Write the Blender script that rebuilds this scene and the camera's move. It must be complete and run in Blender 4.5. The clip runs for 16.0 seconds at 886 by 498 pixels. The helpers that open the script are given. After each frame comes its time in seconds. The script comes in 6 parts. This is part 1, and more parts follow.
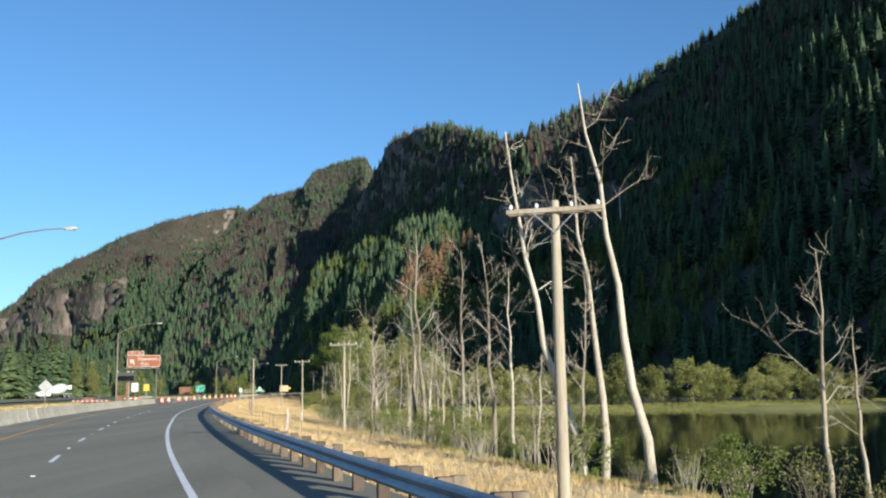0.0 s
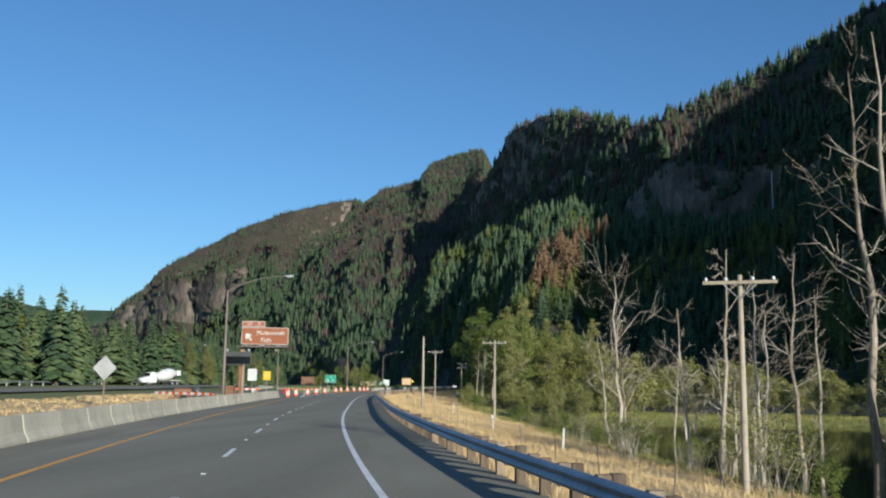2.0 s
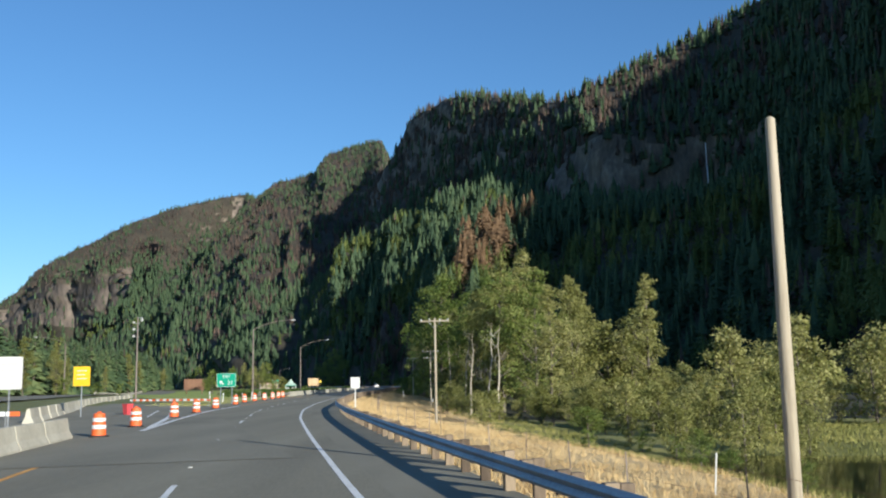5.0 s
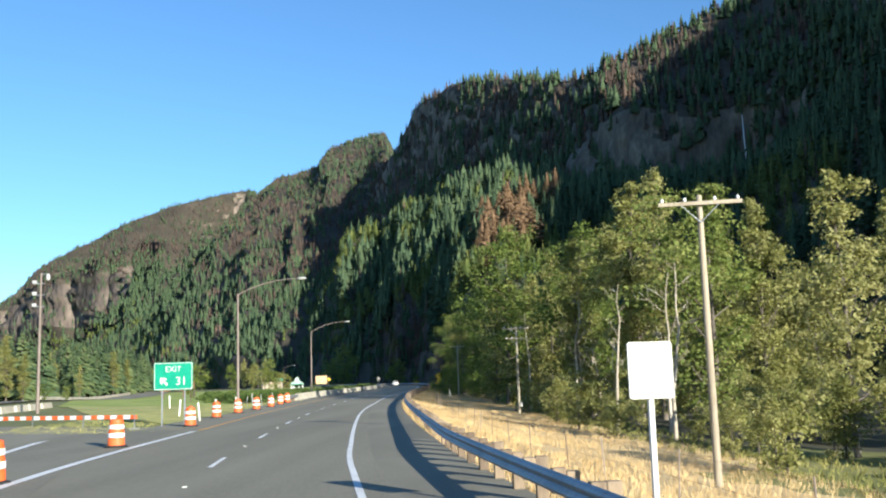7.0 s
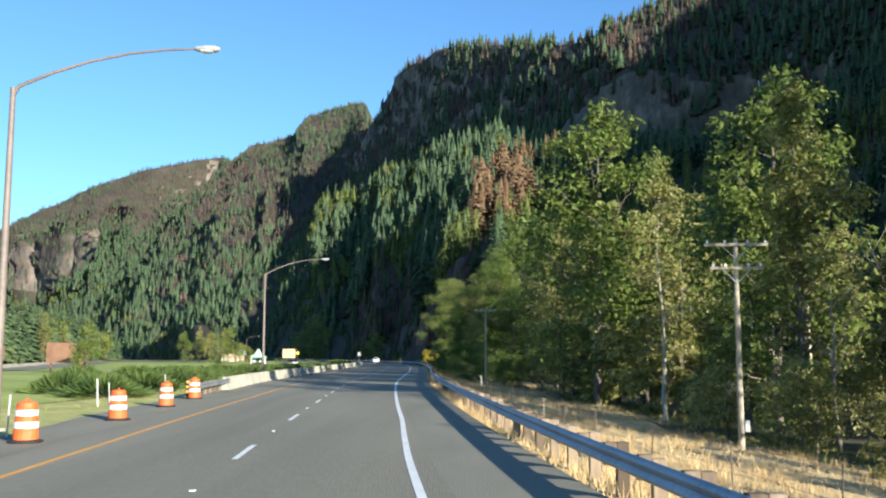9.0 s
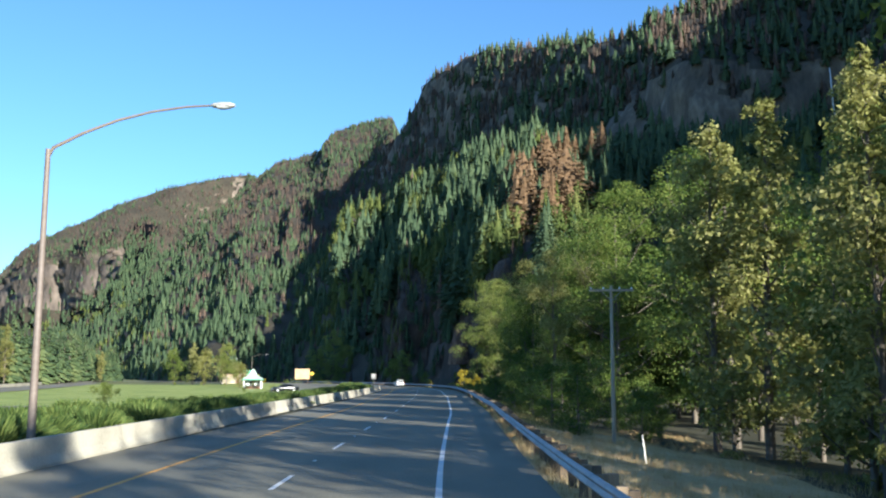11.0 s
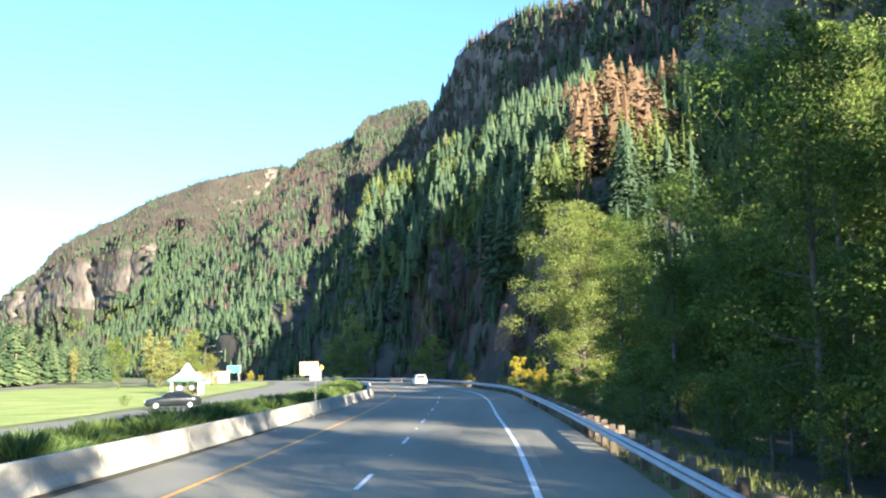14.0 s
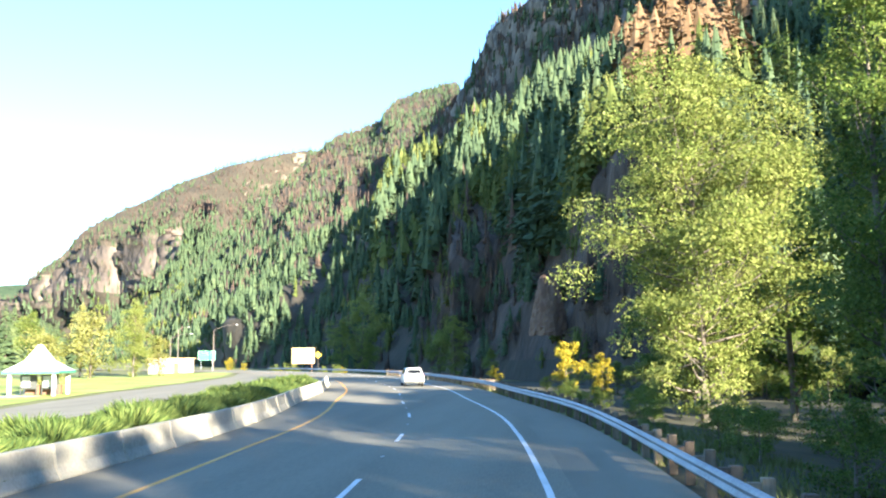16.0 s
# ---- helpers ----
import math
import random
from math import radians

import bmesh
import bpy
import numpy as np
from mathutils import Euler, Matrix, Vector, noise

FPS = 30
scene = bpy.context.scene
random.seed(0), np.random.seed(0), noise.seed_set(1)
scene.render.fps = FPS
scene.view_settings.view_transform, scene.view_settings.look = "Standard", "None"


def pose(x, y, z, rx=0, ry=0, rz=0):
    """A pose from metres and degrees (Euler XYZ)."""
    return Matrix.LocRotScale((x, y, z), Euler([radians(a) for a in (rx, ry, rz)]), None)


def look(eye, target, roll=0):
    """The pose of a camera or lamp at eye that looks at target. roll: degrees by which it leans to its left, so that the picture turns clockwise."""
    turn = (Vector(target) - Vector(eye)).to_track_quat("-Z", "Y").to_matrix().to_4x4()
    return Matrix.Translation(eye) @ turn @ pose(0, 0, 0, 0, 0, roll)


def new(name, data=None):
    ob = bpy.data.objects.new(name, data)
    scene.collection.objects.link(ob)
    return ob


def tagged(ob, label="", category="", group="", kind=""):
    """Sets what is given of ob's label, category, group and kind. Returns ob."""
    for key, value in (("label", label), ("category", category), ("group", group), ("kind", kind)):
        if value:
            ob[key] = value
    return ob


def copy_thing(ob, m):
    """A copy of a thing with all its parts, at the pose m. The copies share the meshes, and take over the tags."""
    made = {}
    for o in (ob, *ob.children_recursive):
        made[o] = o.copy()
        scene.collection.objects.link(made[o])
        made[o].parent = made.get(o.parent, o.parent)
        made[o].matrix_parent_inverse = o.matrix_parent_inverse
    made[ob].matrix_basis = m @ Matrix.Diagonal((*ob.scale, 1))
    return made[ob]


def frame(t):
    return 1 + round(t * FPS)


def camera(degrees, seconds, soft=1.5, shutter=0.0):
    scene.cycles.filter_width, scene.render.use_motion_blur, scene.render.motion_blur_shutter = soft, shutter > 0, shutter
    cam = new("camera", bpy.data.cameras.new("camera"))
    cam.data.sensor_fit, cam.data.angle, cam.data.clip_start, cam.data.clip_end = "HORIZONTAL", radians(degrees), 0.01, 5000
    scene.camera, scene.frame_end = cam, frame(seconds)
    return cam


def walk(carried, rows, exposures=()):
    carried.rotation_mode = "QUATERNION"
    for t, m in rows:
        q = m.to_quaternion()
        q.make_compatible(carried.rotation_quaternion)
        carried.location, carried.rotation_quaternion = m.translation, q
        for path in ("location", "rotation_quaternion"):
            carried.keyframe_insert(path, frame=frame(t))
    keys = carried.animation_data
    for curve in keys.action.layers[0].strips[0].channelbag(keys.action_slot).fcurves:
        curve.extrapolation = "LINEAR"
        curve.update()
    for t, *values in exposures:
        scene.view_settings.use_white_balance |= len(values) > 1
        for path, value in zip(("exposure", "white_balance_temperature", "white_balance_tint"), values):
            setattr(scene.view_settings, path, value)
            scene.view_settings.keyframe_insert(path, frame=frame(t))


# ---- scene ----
cam = camera(50.5, 16.0, 2.1)
PATH = [
    (0, (-1.099, 2.319, 1.801), (-1.129, 4.297, 2.094), -0.9),
    (0.5, (-5.119, 13.609, 1.829), (-5.177, 15.59, 2.099), -1.2),
    (1, (-9.172, 24.917, 1.85), (-9.303, 26.894, 2.126), -1.1),
    (1.5, (-13.012, 36.422, 1.888), (-13.238, 38.389, 2.175), 0.3),
    (2, (-16.692, 48.16, 1.89), (-16.96, 50.122, 2.175), 0.8),
    (2.5, (-20.344, 60.13, 1.916), (-20.58, 62.096, 2.199), 1.0),
    (3, (-23.865, 72.417, 1.922), (-24.042, 74.39, 2.198), 0.9),
    (3.5, (-27.135, 85.002, 1.983), (-27.268, 86.98, 2.252), 0.1),
    (3.7, (-28.372, 90.065, 2.003), (-28.486, 92.045, 2.267), -0.2),
    (5.8, (-40.55, 143.13, 2.009), (-40.587, 145.109, 2.297), -1.0),
    (6, (-41.561, 148.175, 2.017), (-41.609, 150.154, 2.304), -1.3),
    (6.5, (-43.857, 160.788, 2.052), (-43.912, 162.768, 2.33), -2.3),
    (7, (-45.948, 173.594, 2.026), (-45.999, 175.575, 2.299), -1.8),
    (7.5, (-47.966, 186.654, 2.029), (-47.997, 188.638, 2.284), -1.0),
    (8, (-49.918, 199.743, 2.088), (-49.924, 201.729, 2.327), -1.0),
    (8.5, (-51.738, 213.04, 2.089), (-51.714, 215.027, 2.311), -0.4),
    (9, (-53.34, 226.706, 2.073), (-53.337, 228.693, 2.3), 0.1),
    (9.5, (-54.319, 240.718, 2.235), (-54.377, 242.702, 2.478), -0.4),
    (9.7, (-54.614, 246.367, 2.306), (-54.689, 248.349, 2.559), -0.3),
    (11.8, (-57.192, 305.536, 2.518), (-57.234, 307.515, 2.802), 0.2),
    (12, (-57.439, 311.166, 2.526), (-57.469, 313.144, 2.82), -0.2),
    (12.5, (-57.993, 325.227, 2.544), (-58.028, 327.203, 2.848), -0.3),
    (13, (-58.354, 339.26, 2.537), (-58.432, 341.239, 2.817), -0.3),
    (13.5, (-58.655, 353.234, 2.598), (-58.777, 355.214, 2.853), -0.9),
    (14, (-59.013, 367.104, 2.669), (-59.154, 369.084, 2.919), -1.3),
    (14.5, (-59.505, 380.826, 2.626), (-59.645, 382.807, 2.866), -0.8),
    (15, (-59.96, 394.42, 2.619), (-60.12, 396.398, 2.868), -0.2),
    (15.5, (-60.457, 407.905, 2.612), (-60.645, 409.881, 2.859), -0.6),
    (16, (-60.969, 421.344, 2.62), (-61.176, 423.32, 2.848), -0.6),
]
EXPOSURE = [(0, 0.7, 6050, 6), (1.5, 0.5, 5950, 6), (2.5, 0.16, 5850, 6), (3.5, 0.2, 5900, 6), (6, 0.86, 6050, 6), (7, 1.12, 6150, 6), (9, 1.24, 6150, 6), (12, 1.48, 5900, 6), (13, 1.9, 6100, 8), (14.5, 2.46, 6500, 10), (16, 2.72, 6650, 9)]
walk(cam, [(t, look(eye, target, roll)) for t, eye, target, roll in PATH], EXPOSURE)

# ---- sky and sun ----
SUN_FROM = Vector((0.585, -0.81, 0.272)).normalized()
world = bpy.data.worlds.new("world")
scene.world = world
world.use_nodes = True
sky = world.node_tree.nodes.new("ShaderNodeTexSky")
sky.sky_type, sky.sun_disc = "NISHITA", False
sky.sun_elevation = math.asin(SUN_FROM.z)
sky.sun_rotation = math.atan2(SUN_FROM.x, SUN_FROM.y)
sky.air_density, sky.dust_density, sky.ozone_density = 1.1, 0.05, 5.6
back = world.node_tree.nodes["Background"]
back.inputs["Strength"].default_value = 0.097
world.node_tree.links.new(sky.outputs["Color"], back.inputs["Color"])
sun = new("sun", bpy.data.lights.new("sun", "SUN"))
sun.data.energy, sun.data.angle, sun.data.color = 5.0, radians(0.5), (1.0, 0.9, 0.75)
sun.matrix_world = Matrix.Translation((0, 0, 400)) @ SUN_FROM.to_track_quat("Z", "Y").to_matrix().to_4x4()


# ---- materials ----
def material(name, colours, scale=3.0, rough=0.85, bump=0.2, metal=0.0, fine=25.0, vary=0.0, island=0.0, stretch=(1, 1, 1), trans=0.0, bump_dist=0.03):
    """Two scales of noise over a ramp of colours; vary and island shift the brightness by object or by loose piece."""
    m = bpy.data.materials.new(name)
    m.use_nodes = True
    nt = m.node_tree
    bsdf = nt.nodes["Principled BSDF"]
    link = nt.links.new
    co = nt.nodes.new("ShaderNodeTexCoord")
    mp = nt.nodes.new("ShaderNodeMapping")
    mp.inputs["Scale"].default_value = stretch
    geo = nt.nodes.new("ShaderNodeNewGeometry")
    link(geo.outputs["Position"], mp.inputs["Vector"])
    big = nt.nodes.new("ShaderNodeTexNoise")
    big.inputs["Scale"].default_value, big.inputs["Detail"].default_value = 1.0 / scale, 5
    small = nt.nodes.new("ShaderNodeTexNoise")
    small.inputs["Scale"].default_value, small.inputs["Detail"].default_value = fine, 4
    link(mp.outputs["Vector"], big.inputs["Vector"])
    link(mp.outputs["Vector"], small.inputs["Vector"])
    mix = nt.nodes.new("ShaderNodeMath")
    mix.operation = "MULTIPLY_ADD"
    mix.inputs[1].default_value, mix.inputs[2].default_value = 0.62, 0.0
    link(big.outputs["Fac"], mix.inputs[0])
    add = nt.nodes.new("ShaderNodeMath")
    add.operation = "MULTIPLY_ADD"
    add.inputs[1].default_value = 0.38
    link(small.outputs["Fac"], add.inputs[0])
    link(mix.outputs[0], add.inputs[2])
    value = add.outputs[0]
    for amount, source in ((vary, "object"), (island, "island")):
        if amount:
            if source == "object":
                rnd = nt.nodes.new("ShaderNodeObjectInfo").outputs["Random"]
            else:
                rnd = geo.outputs["Random Per Island"]
            sh = nt.nodes.new("ShaderNodeMath")
            sh.operation = "MULTIPLY_ADD"
            sh.inputs[1].default_value = amount
            link(rnd, sh.inputs[0])
            off = nt.nodes.new("ShaderNodeMath")
            off.operation = "SUBTRACT"
            off.inputs[1].default_value = amount / 2
            link(value, off.inputs[0])
            link(off.outputs[0], sh.inputs[2])
            value = sh.outputs[0]
    ramp = nt.nodes.new("ShaderNodeValToRGB")
    els = ramp.color_ramp.elements
    while len(els) < len(colours):
        els.new(0.5)
    for i, c in enumerate(colours):
        els[i].position = 0.3 + 0.4 * i / max(1, len(colours) - 1)
        els[i].color = (*c, 1)
    link(value, ramp.inputs["Fac"])
    link(ramp.outputs["Color"], bsdf.inputs["Base Color"])
    bsdf.inputs["Roughness"].default_value, bsdf.inputs["Metallic"].default_value = rough, metal
    if bump:
        b = nt.nodes.new("ShaderNodeBump")
        b.inputs["Strength"].default_value, b.inputs["Distance"].default_value = bump, bump_dist
        link(small.outputs["Fac"], b.inputs["Height"])
        link(b.outputs["Normal"], bsdf.inputs["Normal"])
    if trans:
        bsdf.inputs["Specular IOR Level"].default_value = 0.15
        tr = nt.nodes.new("ShaderNodeBsdfTranslucent")
        link(ramp.outputs["Color"], tr.inputs["Color"])
        ms = nt.nodes.new("ShaderNodeMixShader")
        ms.inputs["Fac"].default_value = trans
        link(bsdf.outputs[0], ms.inputs[1])
        link(tr.outputs[0], ms.inputs[2])
        link(ms.outputs[0], nt.nodes["Material Output"].inputs["Surface"])
    return m


M = {}
M["asphalt"] = material("asphalt", [(0.138, 0.127, 0.092), (0.2, 0.185, 0.135), (0.262, 0.244, 0.18)], 2.4, 0.9, 0.25, fine=30, stretch=(1, 0.07, 1))
M["shoulder"] = material("shoulder_asphalt", [(0.142, 0.132, 0.098), (0.2, 0.187, 0.14), (0.258, 0.24, 0.182)], 3, 0.92, 0.3, fine=30, stretch=(1, 0.3, 1))
M["white_line"] = material("white_road_paint", [(0.55, 0.55, 0.53), (0.75, 0.75, 0.73), (0.8, 0.8, 0.78)], 1, 0.7, 0.1, fine=20)
M["orange_line"] = material("yellow_road_paint", [(0.58, 0.27, 0.045), (0.72, 0.35, 0.06), (0.76, 0.4, 0.09)], 1, 0.7, 0.1, fine=20)
M["ground"] = material("ground", [(0.08, 0.095, 0.025), (0.14, 0.155, 0.042), (0.22, 0.205, 0.08)], 8, 0.95, 0.4, fine=4)
M["dry"] = material("dry_grass", [(0.36, 0.235, 0.1), (0.53, 0.38, 0.18), (0.68, 0.52, 0.28)], 3, 0.95, 0.4, fine=6, island=0.25)
M["lawn"] = material("lawn", [(0.15, 0.21, 0.03), (0.28, 0.34, 0.06), (0.46, 0.45, 0.14)], 7, 0.95, 0.4, fine=3)
M["mountain"] = material("mountain_soil", [(0.026, 0.024, 0.018), (0.05, 0.043, 0.03), (0.085, 0.068, 0.048)], 60, 0.95, 0.5, fine=0.15, bump_dist=2.0)
M["rock"] = material("basalt_rock", [(0.042, 0.036, 0.029), (0.115, 0.095, 0.072), (0.26, 0.218, 0.165)], 14, 0.9, 0.8, fine=0.4, stretch=(1, 1, 0.35), bump_dist=1.2)
M["conifer"] = material("conifer_needles", [(0.034, 0.06, 0.035), (0.066, 0.104, 0.055), (0.115, 0.152, 0.073)], 14, 0.8, 0, fine=0.5, island=0.1, trans=0.1)
# brown basalt with the foot cliff's shade darkened into its colour
M["shaded_rock"] = material("shaded_brown_basalt", [(0.02, 0.015, 0.012), (0.055, 0.038, 0.028), (0.11, 0.078, 0.058)], 6, 0.9, 0.8, fine=0.6, stretch=(1, 1, 0.35), bump_dist=0.8)
M["pale_rock"] = material("weathered_cliff_rock", [(0.06, 0.05, 0.043), (0.15, 0.12, 0.098), (0.29, 0.235, 0.19)], 26, 0.9, 0.7, fine=0.09, stretch=(1, 1, 0.3), bump_dist=2.5)
M["slope_leaf"] = material("slope_leaves", [(0.05, 0.075, 0.022), (0.1, 0.13, 0.036), (0.18, 0.19, 0.06)], 14, 0.75, 0, fine=0.5, island=0.2, trans=0.2)
M["burnt"] = material("burnt_conifer_needles", [(0.05, 0.04, 0.036), (0.096, 0.072, 0.06), (0.16, 0.112, 0.086)], 26, 0.9, 0, fine=0.5, island=0.25, trans=0.1)
M["rust_tree"] = material("rust_brown_needles", [(0.1, 0.064, 0.036), (0.175, 0.112, 0.064), (0.25, 0.168, 0.1)], 8, 0.9, 0, fine=1.0, island=0.2, trans=0.12)
M["leaf"] = material("green_leaves", [(0.055, 0.095, 0.02), (0.115, 0.175, 0.036), (0.215, 0.26, 0.065)], 3, 0.6, 0, fine=1.5, island=0.35, vary=0.15, trans=0.38)
M["leaf_pale"] = material("pale_willow_leaves", [(0.16, 0.17, 0.045), (0.29, 0.295, 0.095), (0.43, 0.41, 0.175)], 3, 0.65, 0, fine=1.5, island=0.35, vary=0.2, trans=0.45)
M["leaf_light"] = material("light_green_leaves", [(0.09, 0.135, 0.03), (0.175, 0.225, 0.055), (0.285, 0.31, 0.095)], 3, 0.62, 0, fine=1.5, island=0.3, vary=0.15, trans=0.42)
M["leaf_yellow"] = material("yellow_leaves", [(0.22, 0.18, 0.02), (0.36, 0.3, 0.03), (0.46, 0.38, 0.06)], 3, 0.65, 0, fine=1.5, island=0.3, trans=0.3)
M["juniper"] = material("juniper_needles", [(0.032, 0.062, 0.02), (0.085, 0.135, 0.036), (0.165, 0.21, 0.06)], 2.5, 0.75, 0, fine=3, island=0.4, trans=0.2)
M["bark"] = material("grey_bark", [(0.06, 0.05, 0.04), (0.13, 0.11, 0.09), (0.22, 0.19, 0.15)], 1.2, 0.9, 0.5, fine=12, stretch=(1, 1, 0.3))
M["dead_wood"] = material("bleached_dead_wood", [(0.14, 0.11, 0.08), (0.33, 0.28, 0.21), (0.52, 0.46, 0.37)], 1.5, 0.85, 0.4, fine=10, stretch=(1, 1, 0.3), vary=0.3)
M["pole_wood"] = material("weathered_pole_wood", [(0.22, 0.18, 0.13), (0.36, 0.31, 0.23), (0.46, 0.4, 0.31)], 1, 0.85, 0.4, fine=14, stretch=(1, 1, 0.12))
M["post_wood"] = material("guardrail_post_wood", [(0.08, 0.058, 0.04), (0.15, 0.112, 0.078), (0.28, 0.215, 0.145)], 0.8, 0.9, 0.4, fine=14, stretch=(1, 1, 0.25), vary=0.35)
M["galv"] = material("galvanised_steel", [(0.2, 0.21, 0.22), (0.32, 0.34, 0.36), (0.42, 0.44, 0.46)], 1.5, 0.5, 0.05, metal=0.5, fine=8)
M["lamp_steel"] = material("brown_grey_lamp_steel", [(0.12, 0.095, 0.08), (0.18, 0.145, 0.125), (0.24, 0.2, 0.17)], 2, 0.6, 0.05, fine=8)
M["concrete"] = material("concrete", [(0.33, 0.305, 0.245), (0.46, 0.43, 0.35), (0.56, 0.53, 0.435)], 1.2, 0.9, 0.3, fine=12, vary=0.15)
M["water"] = material("pond_water", [(0.006, 0.009, 0.006), (0.009, 0.012, 0.008)], 6, 0.06, 0.06, fine=1.5)


# ---- mesh helpers ----
def np_mesh(name, verts, faces, mat, smooth=False):
    me = bpy.data.meshes.new(name)
    verts, faces = np.asarray(verts, dtype=np.float32), np.asarray(faces, dtype=np.int32)
    n, k = faces.shape
    me.vertices.add(len(verts))
    me.vertices.foreach_set("co", verts.ravel())
    me.loops.add(n * k)
    me.loops.foreach_set("vertex_index", faces.ravel())
    me.polygons.add(n)
    me.polygons.foreach_set("loop_start", np.arange(0, n * k, k, dtype=np.int32))
    me.polygons.foreach_set("use_smooth", np.full(n, smooth))
    me.update(calc_edges=True)
    me.materials.append(mat)
    return me


def part(name, data, mat=None, parent=None, label="", at=None):
    """Links a bmesh or a mesh as one object, under a thing or a part."""
    if isinstance(data, bmesh.types.BMesh):
        me = bpy.data.meshes.new(name)
        data.to_mesh(me)
        data.free()
        me.materials.append(mat)
    else:
        me = data
    ob = new(name, me)
    if parent:
        ob.parent = parent
    if at is not None:
        ob.matrix_basis = at
    if label:
        ob["label"] = label
    return ob


def thing(name, label, category, m=None, group="", kind=""):
    ob = new(name)
    if m is not None:
        ob.matrix_basis = m
    return tagged(ob, label, category, group, kind)


def bm_box(bm, x0, y0, z0, x1, y1, z1, bevel=0.0, m=None):
    geom = bmesh.ops.create_cube(bm, size=1.0)["verts"]
    t = Matrix.Translation(((x0 + x1) / 2, (y0 + y1) / 2, (z0 + z1) / 2)) @ Matrix.Diagonal((x1 - x0, y1 - y0, z1 - z0, 1))
    bmesh.ops.transform(bm, matrix=(m @ t) if m is not None else t, verts=geom)
    if bevel:
        edges = list({e for v in geom for e in v.link_edges})
        bmesh.ops.bevel(bm, geom=edges, offset=bevel, segments=1, affect="EDGES")
    return bm


def box(x0, y0, z0, x1, y1, z1, bevel=0.0):
    return bm_box(bmesh.new(), x0, y0, z0, x1, y1, z1, bevel)


def tube_arrays(points, radii, sides=7):
    """Vertices and quads of a tapered tube along points."""
    pts = [Vector(p) for p in points]
    vs, fs = [], []
    for i, p in enumerate(pts):
        d = (pts[min(i + 1, len(pts) - 1)] - pts[max(i - 1, 0)]).normalized()
        a = d.cross(Vector((0.31, 0.95, 0.07))).normalized()
        b = d.cross(a)
        for k in range(sides):
            w = 2 * math.pi * k / sides
            vs.append(p + radii[i] * (math.cos(w) * a + math.sin(w) * b))
    for i in range(len(pts) - 1):
        for k in range(sides):
            fs.append((i * sides + k, i * sides + (k + 1) % sides, (i + 1) * sides + (k + 1) % sides, (i + 1) * sides + k))
    return vs, fs


def tubes_mesh(name, tubes, mat, sides=7):
    vs, fs = [], []
    for pts, radii in tubes:
        v, f = tube_arrays(pts, radii, sides)
        fs += [tuple(i + len(vs) for i in q) for q in f]
        vs += v
    return np_mesh(name, [tuple(v) for v in vs], fs, mat, True)


def lathe(profile, sides=16):
    """A bmesh turned round z from (radius, height) pairs, closed at both ends."""
    bm = bmesh.new()
    rings = [[bm.verts.new((r * math.cos(2 * math.pi * k / sides), r * math.sin(2 * math.pi * k / sides), z)) for k in range(sides)] for r, z in profile]
    for a, b in zip(rings, rings[1:]):
        for k in range(sides):
            bm.faces.new((a[k], a[(k + 1) % sides], b[(k + 1) % sides], b[k]))
    bm.faces.new(list(reversed(rings[0])))
    bm.faces.new(rings[-1])
    return bm


# ---- the line of the road: its right edge line, and offsets to the left of it ----
def spline(knots, step):
    k = np.array(knots, float)
    k = np.vstack([2 * k[0] - k[1], k, 2 * k[-1] - k[-2]])
    out = []
    for i in range(1, len(k) - 2):
        n = max(2, int(np.linalg.norm(k[i + 1] - k[i]) / step))
        for j in range(n):
            t = j / n
            out.append(0.5 * (2 * k[i] + (k[i + 1] - k[i - 1]) * t + (2 * k[i - 1] - 5 * k[i] + 4 * k[i + 1] - k[i + 2]) * t * t + (3 * k[i] - k[i - 1] - 3 * k[i + 1] + k[i + 2]) * t ** 3))
    out.append(k[-2])
    return np.array(out)


EDGE = spline([(26, -75), (14.5, -40), (2, -1), (-5.1, 19), (-11.9, 39), (-19.4, 63), (-24.8, 82.5), (-29.4, 101), (-33.8, 121), (-40.8, 153.5), (-47.9, 191.4), (-50.1, 207), (-52.4, 228),
               (-54.2, 248), (-55.7, 271), (-57.0, 300), (-57.5, 330), (-57.7, 350), (-58.4, 376), (-59.1, 401), (-60.5, 432), (-62.15, 458), (-65.5, 479), (-70.6, 506), (-82, 546), (-103, 590), (-139, 640), (-191, 690), (-260, 735), (-350, 775)], 2.0)
seg = np.linalg.norm(np.diff(EDGE, axis=0), axis=1)
ARC = np.concatenate([[0], np.cumsum(seg)])
TAN = np.gradient(EDGE, axis=0)
TAN /= np.linalg.norm(TAN, axis=1)[:, None]
LEFT = np.stack([-TAN[:, 1], TAN[:, 0]], axis=1)


def arc_at(y):
    return float(np.interp(y, EDGE[:, 1], ARC))


def on_road(s, d, z=0.0):
    """The place at arc length s, d metres left of the right edge line."""
    p = [np.interp(s, ARC, EDGE[:, i]) for i in (0, 1)]
    n = [np.interp(s, ARC, LEFT[:, i]) for i in (0, 1)]
    return Vector((p[0] + d * n[0], p[1] + d * n[1], z))


def road_yaw(s):
    t = [np.interp(s, ARC, TAN[:, i]) for i in (0, 1)]
    return math.degrees(math.atan2(-t[0], t[1]))


def road_pose(s, d, z=0.0, turn=0.0):
    p = on_road(s, d, z)
    return pose(p.x, p.y, p.z, 0, 0, road_yaw(s) + turn)


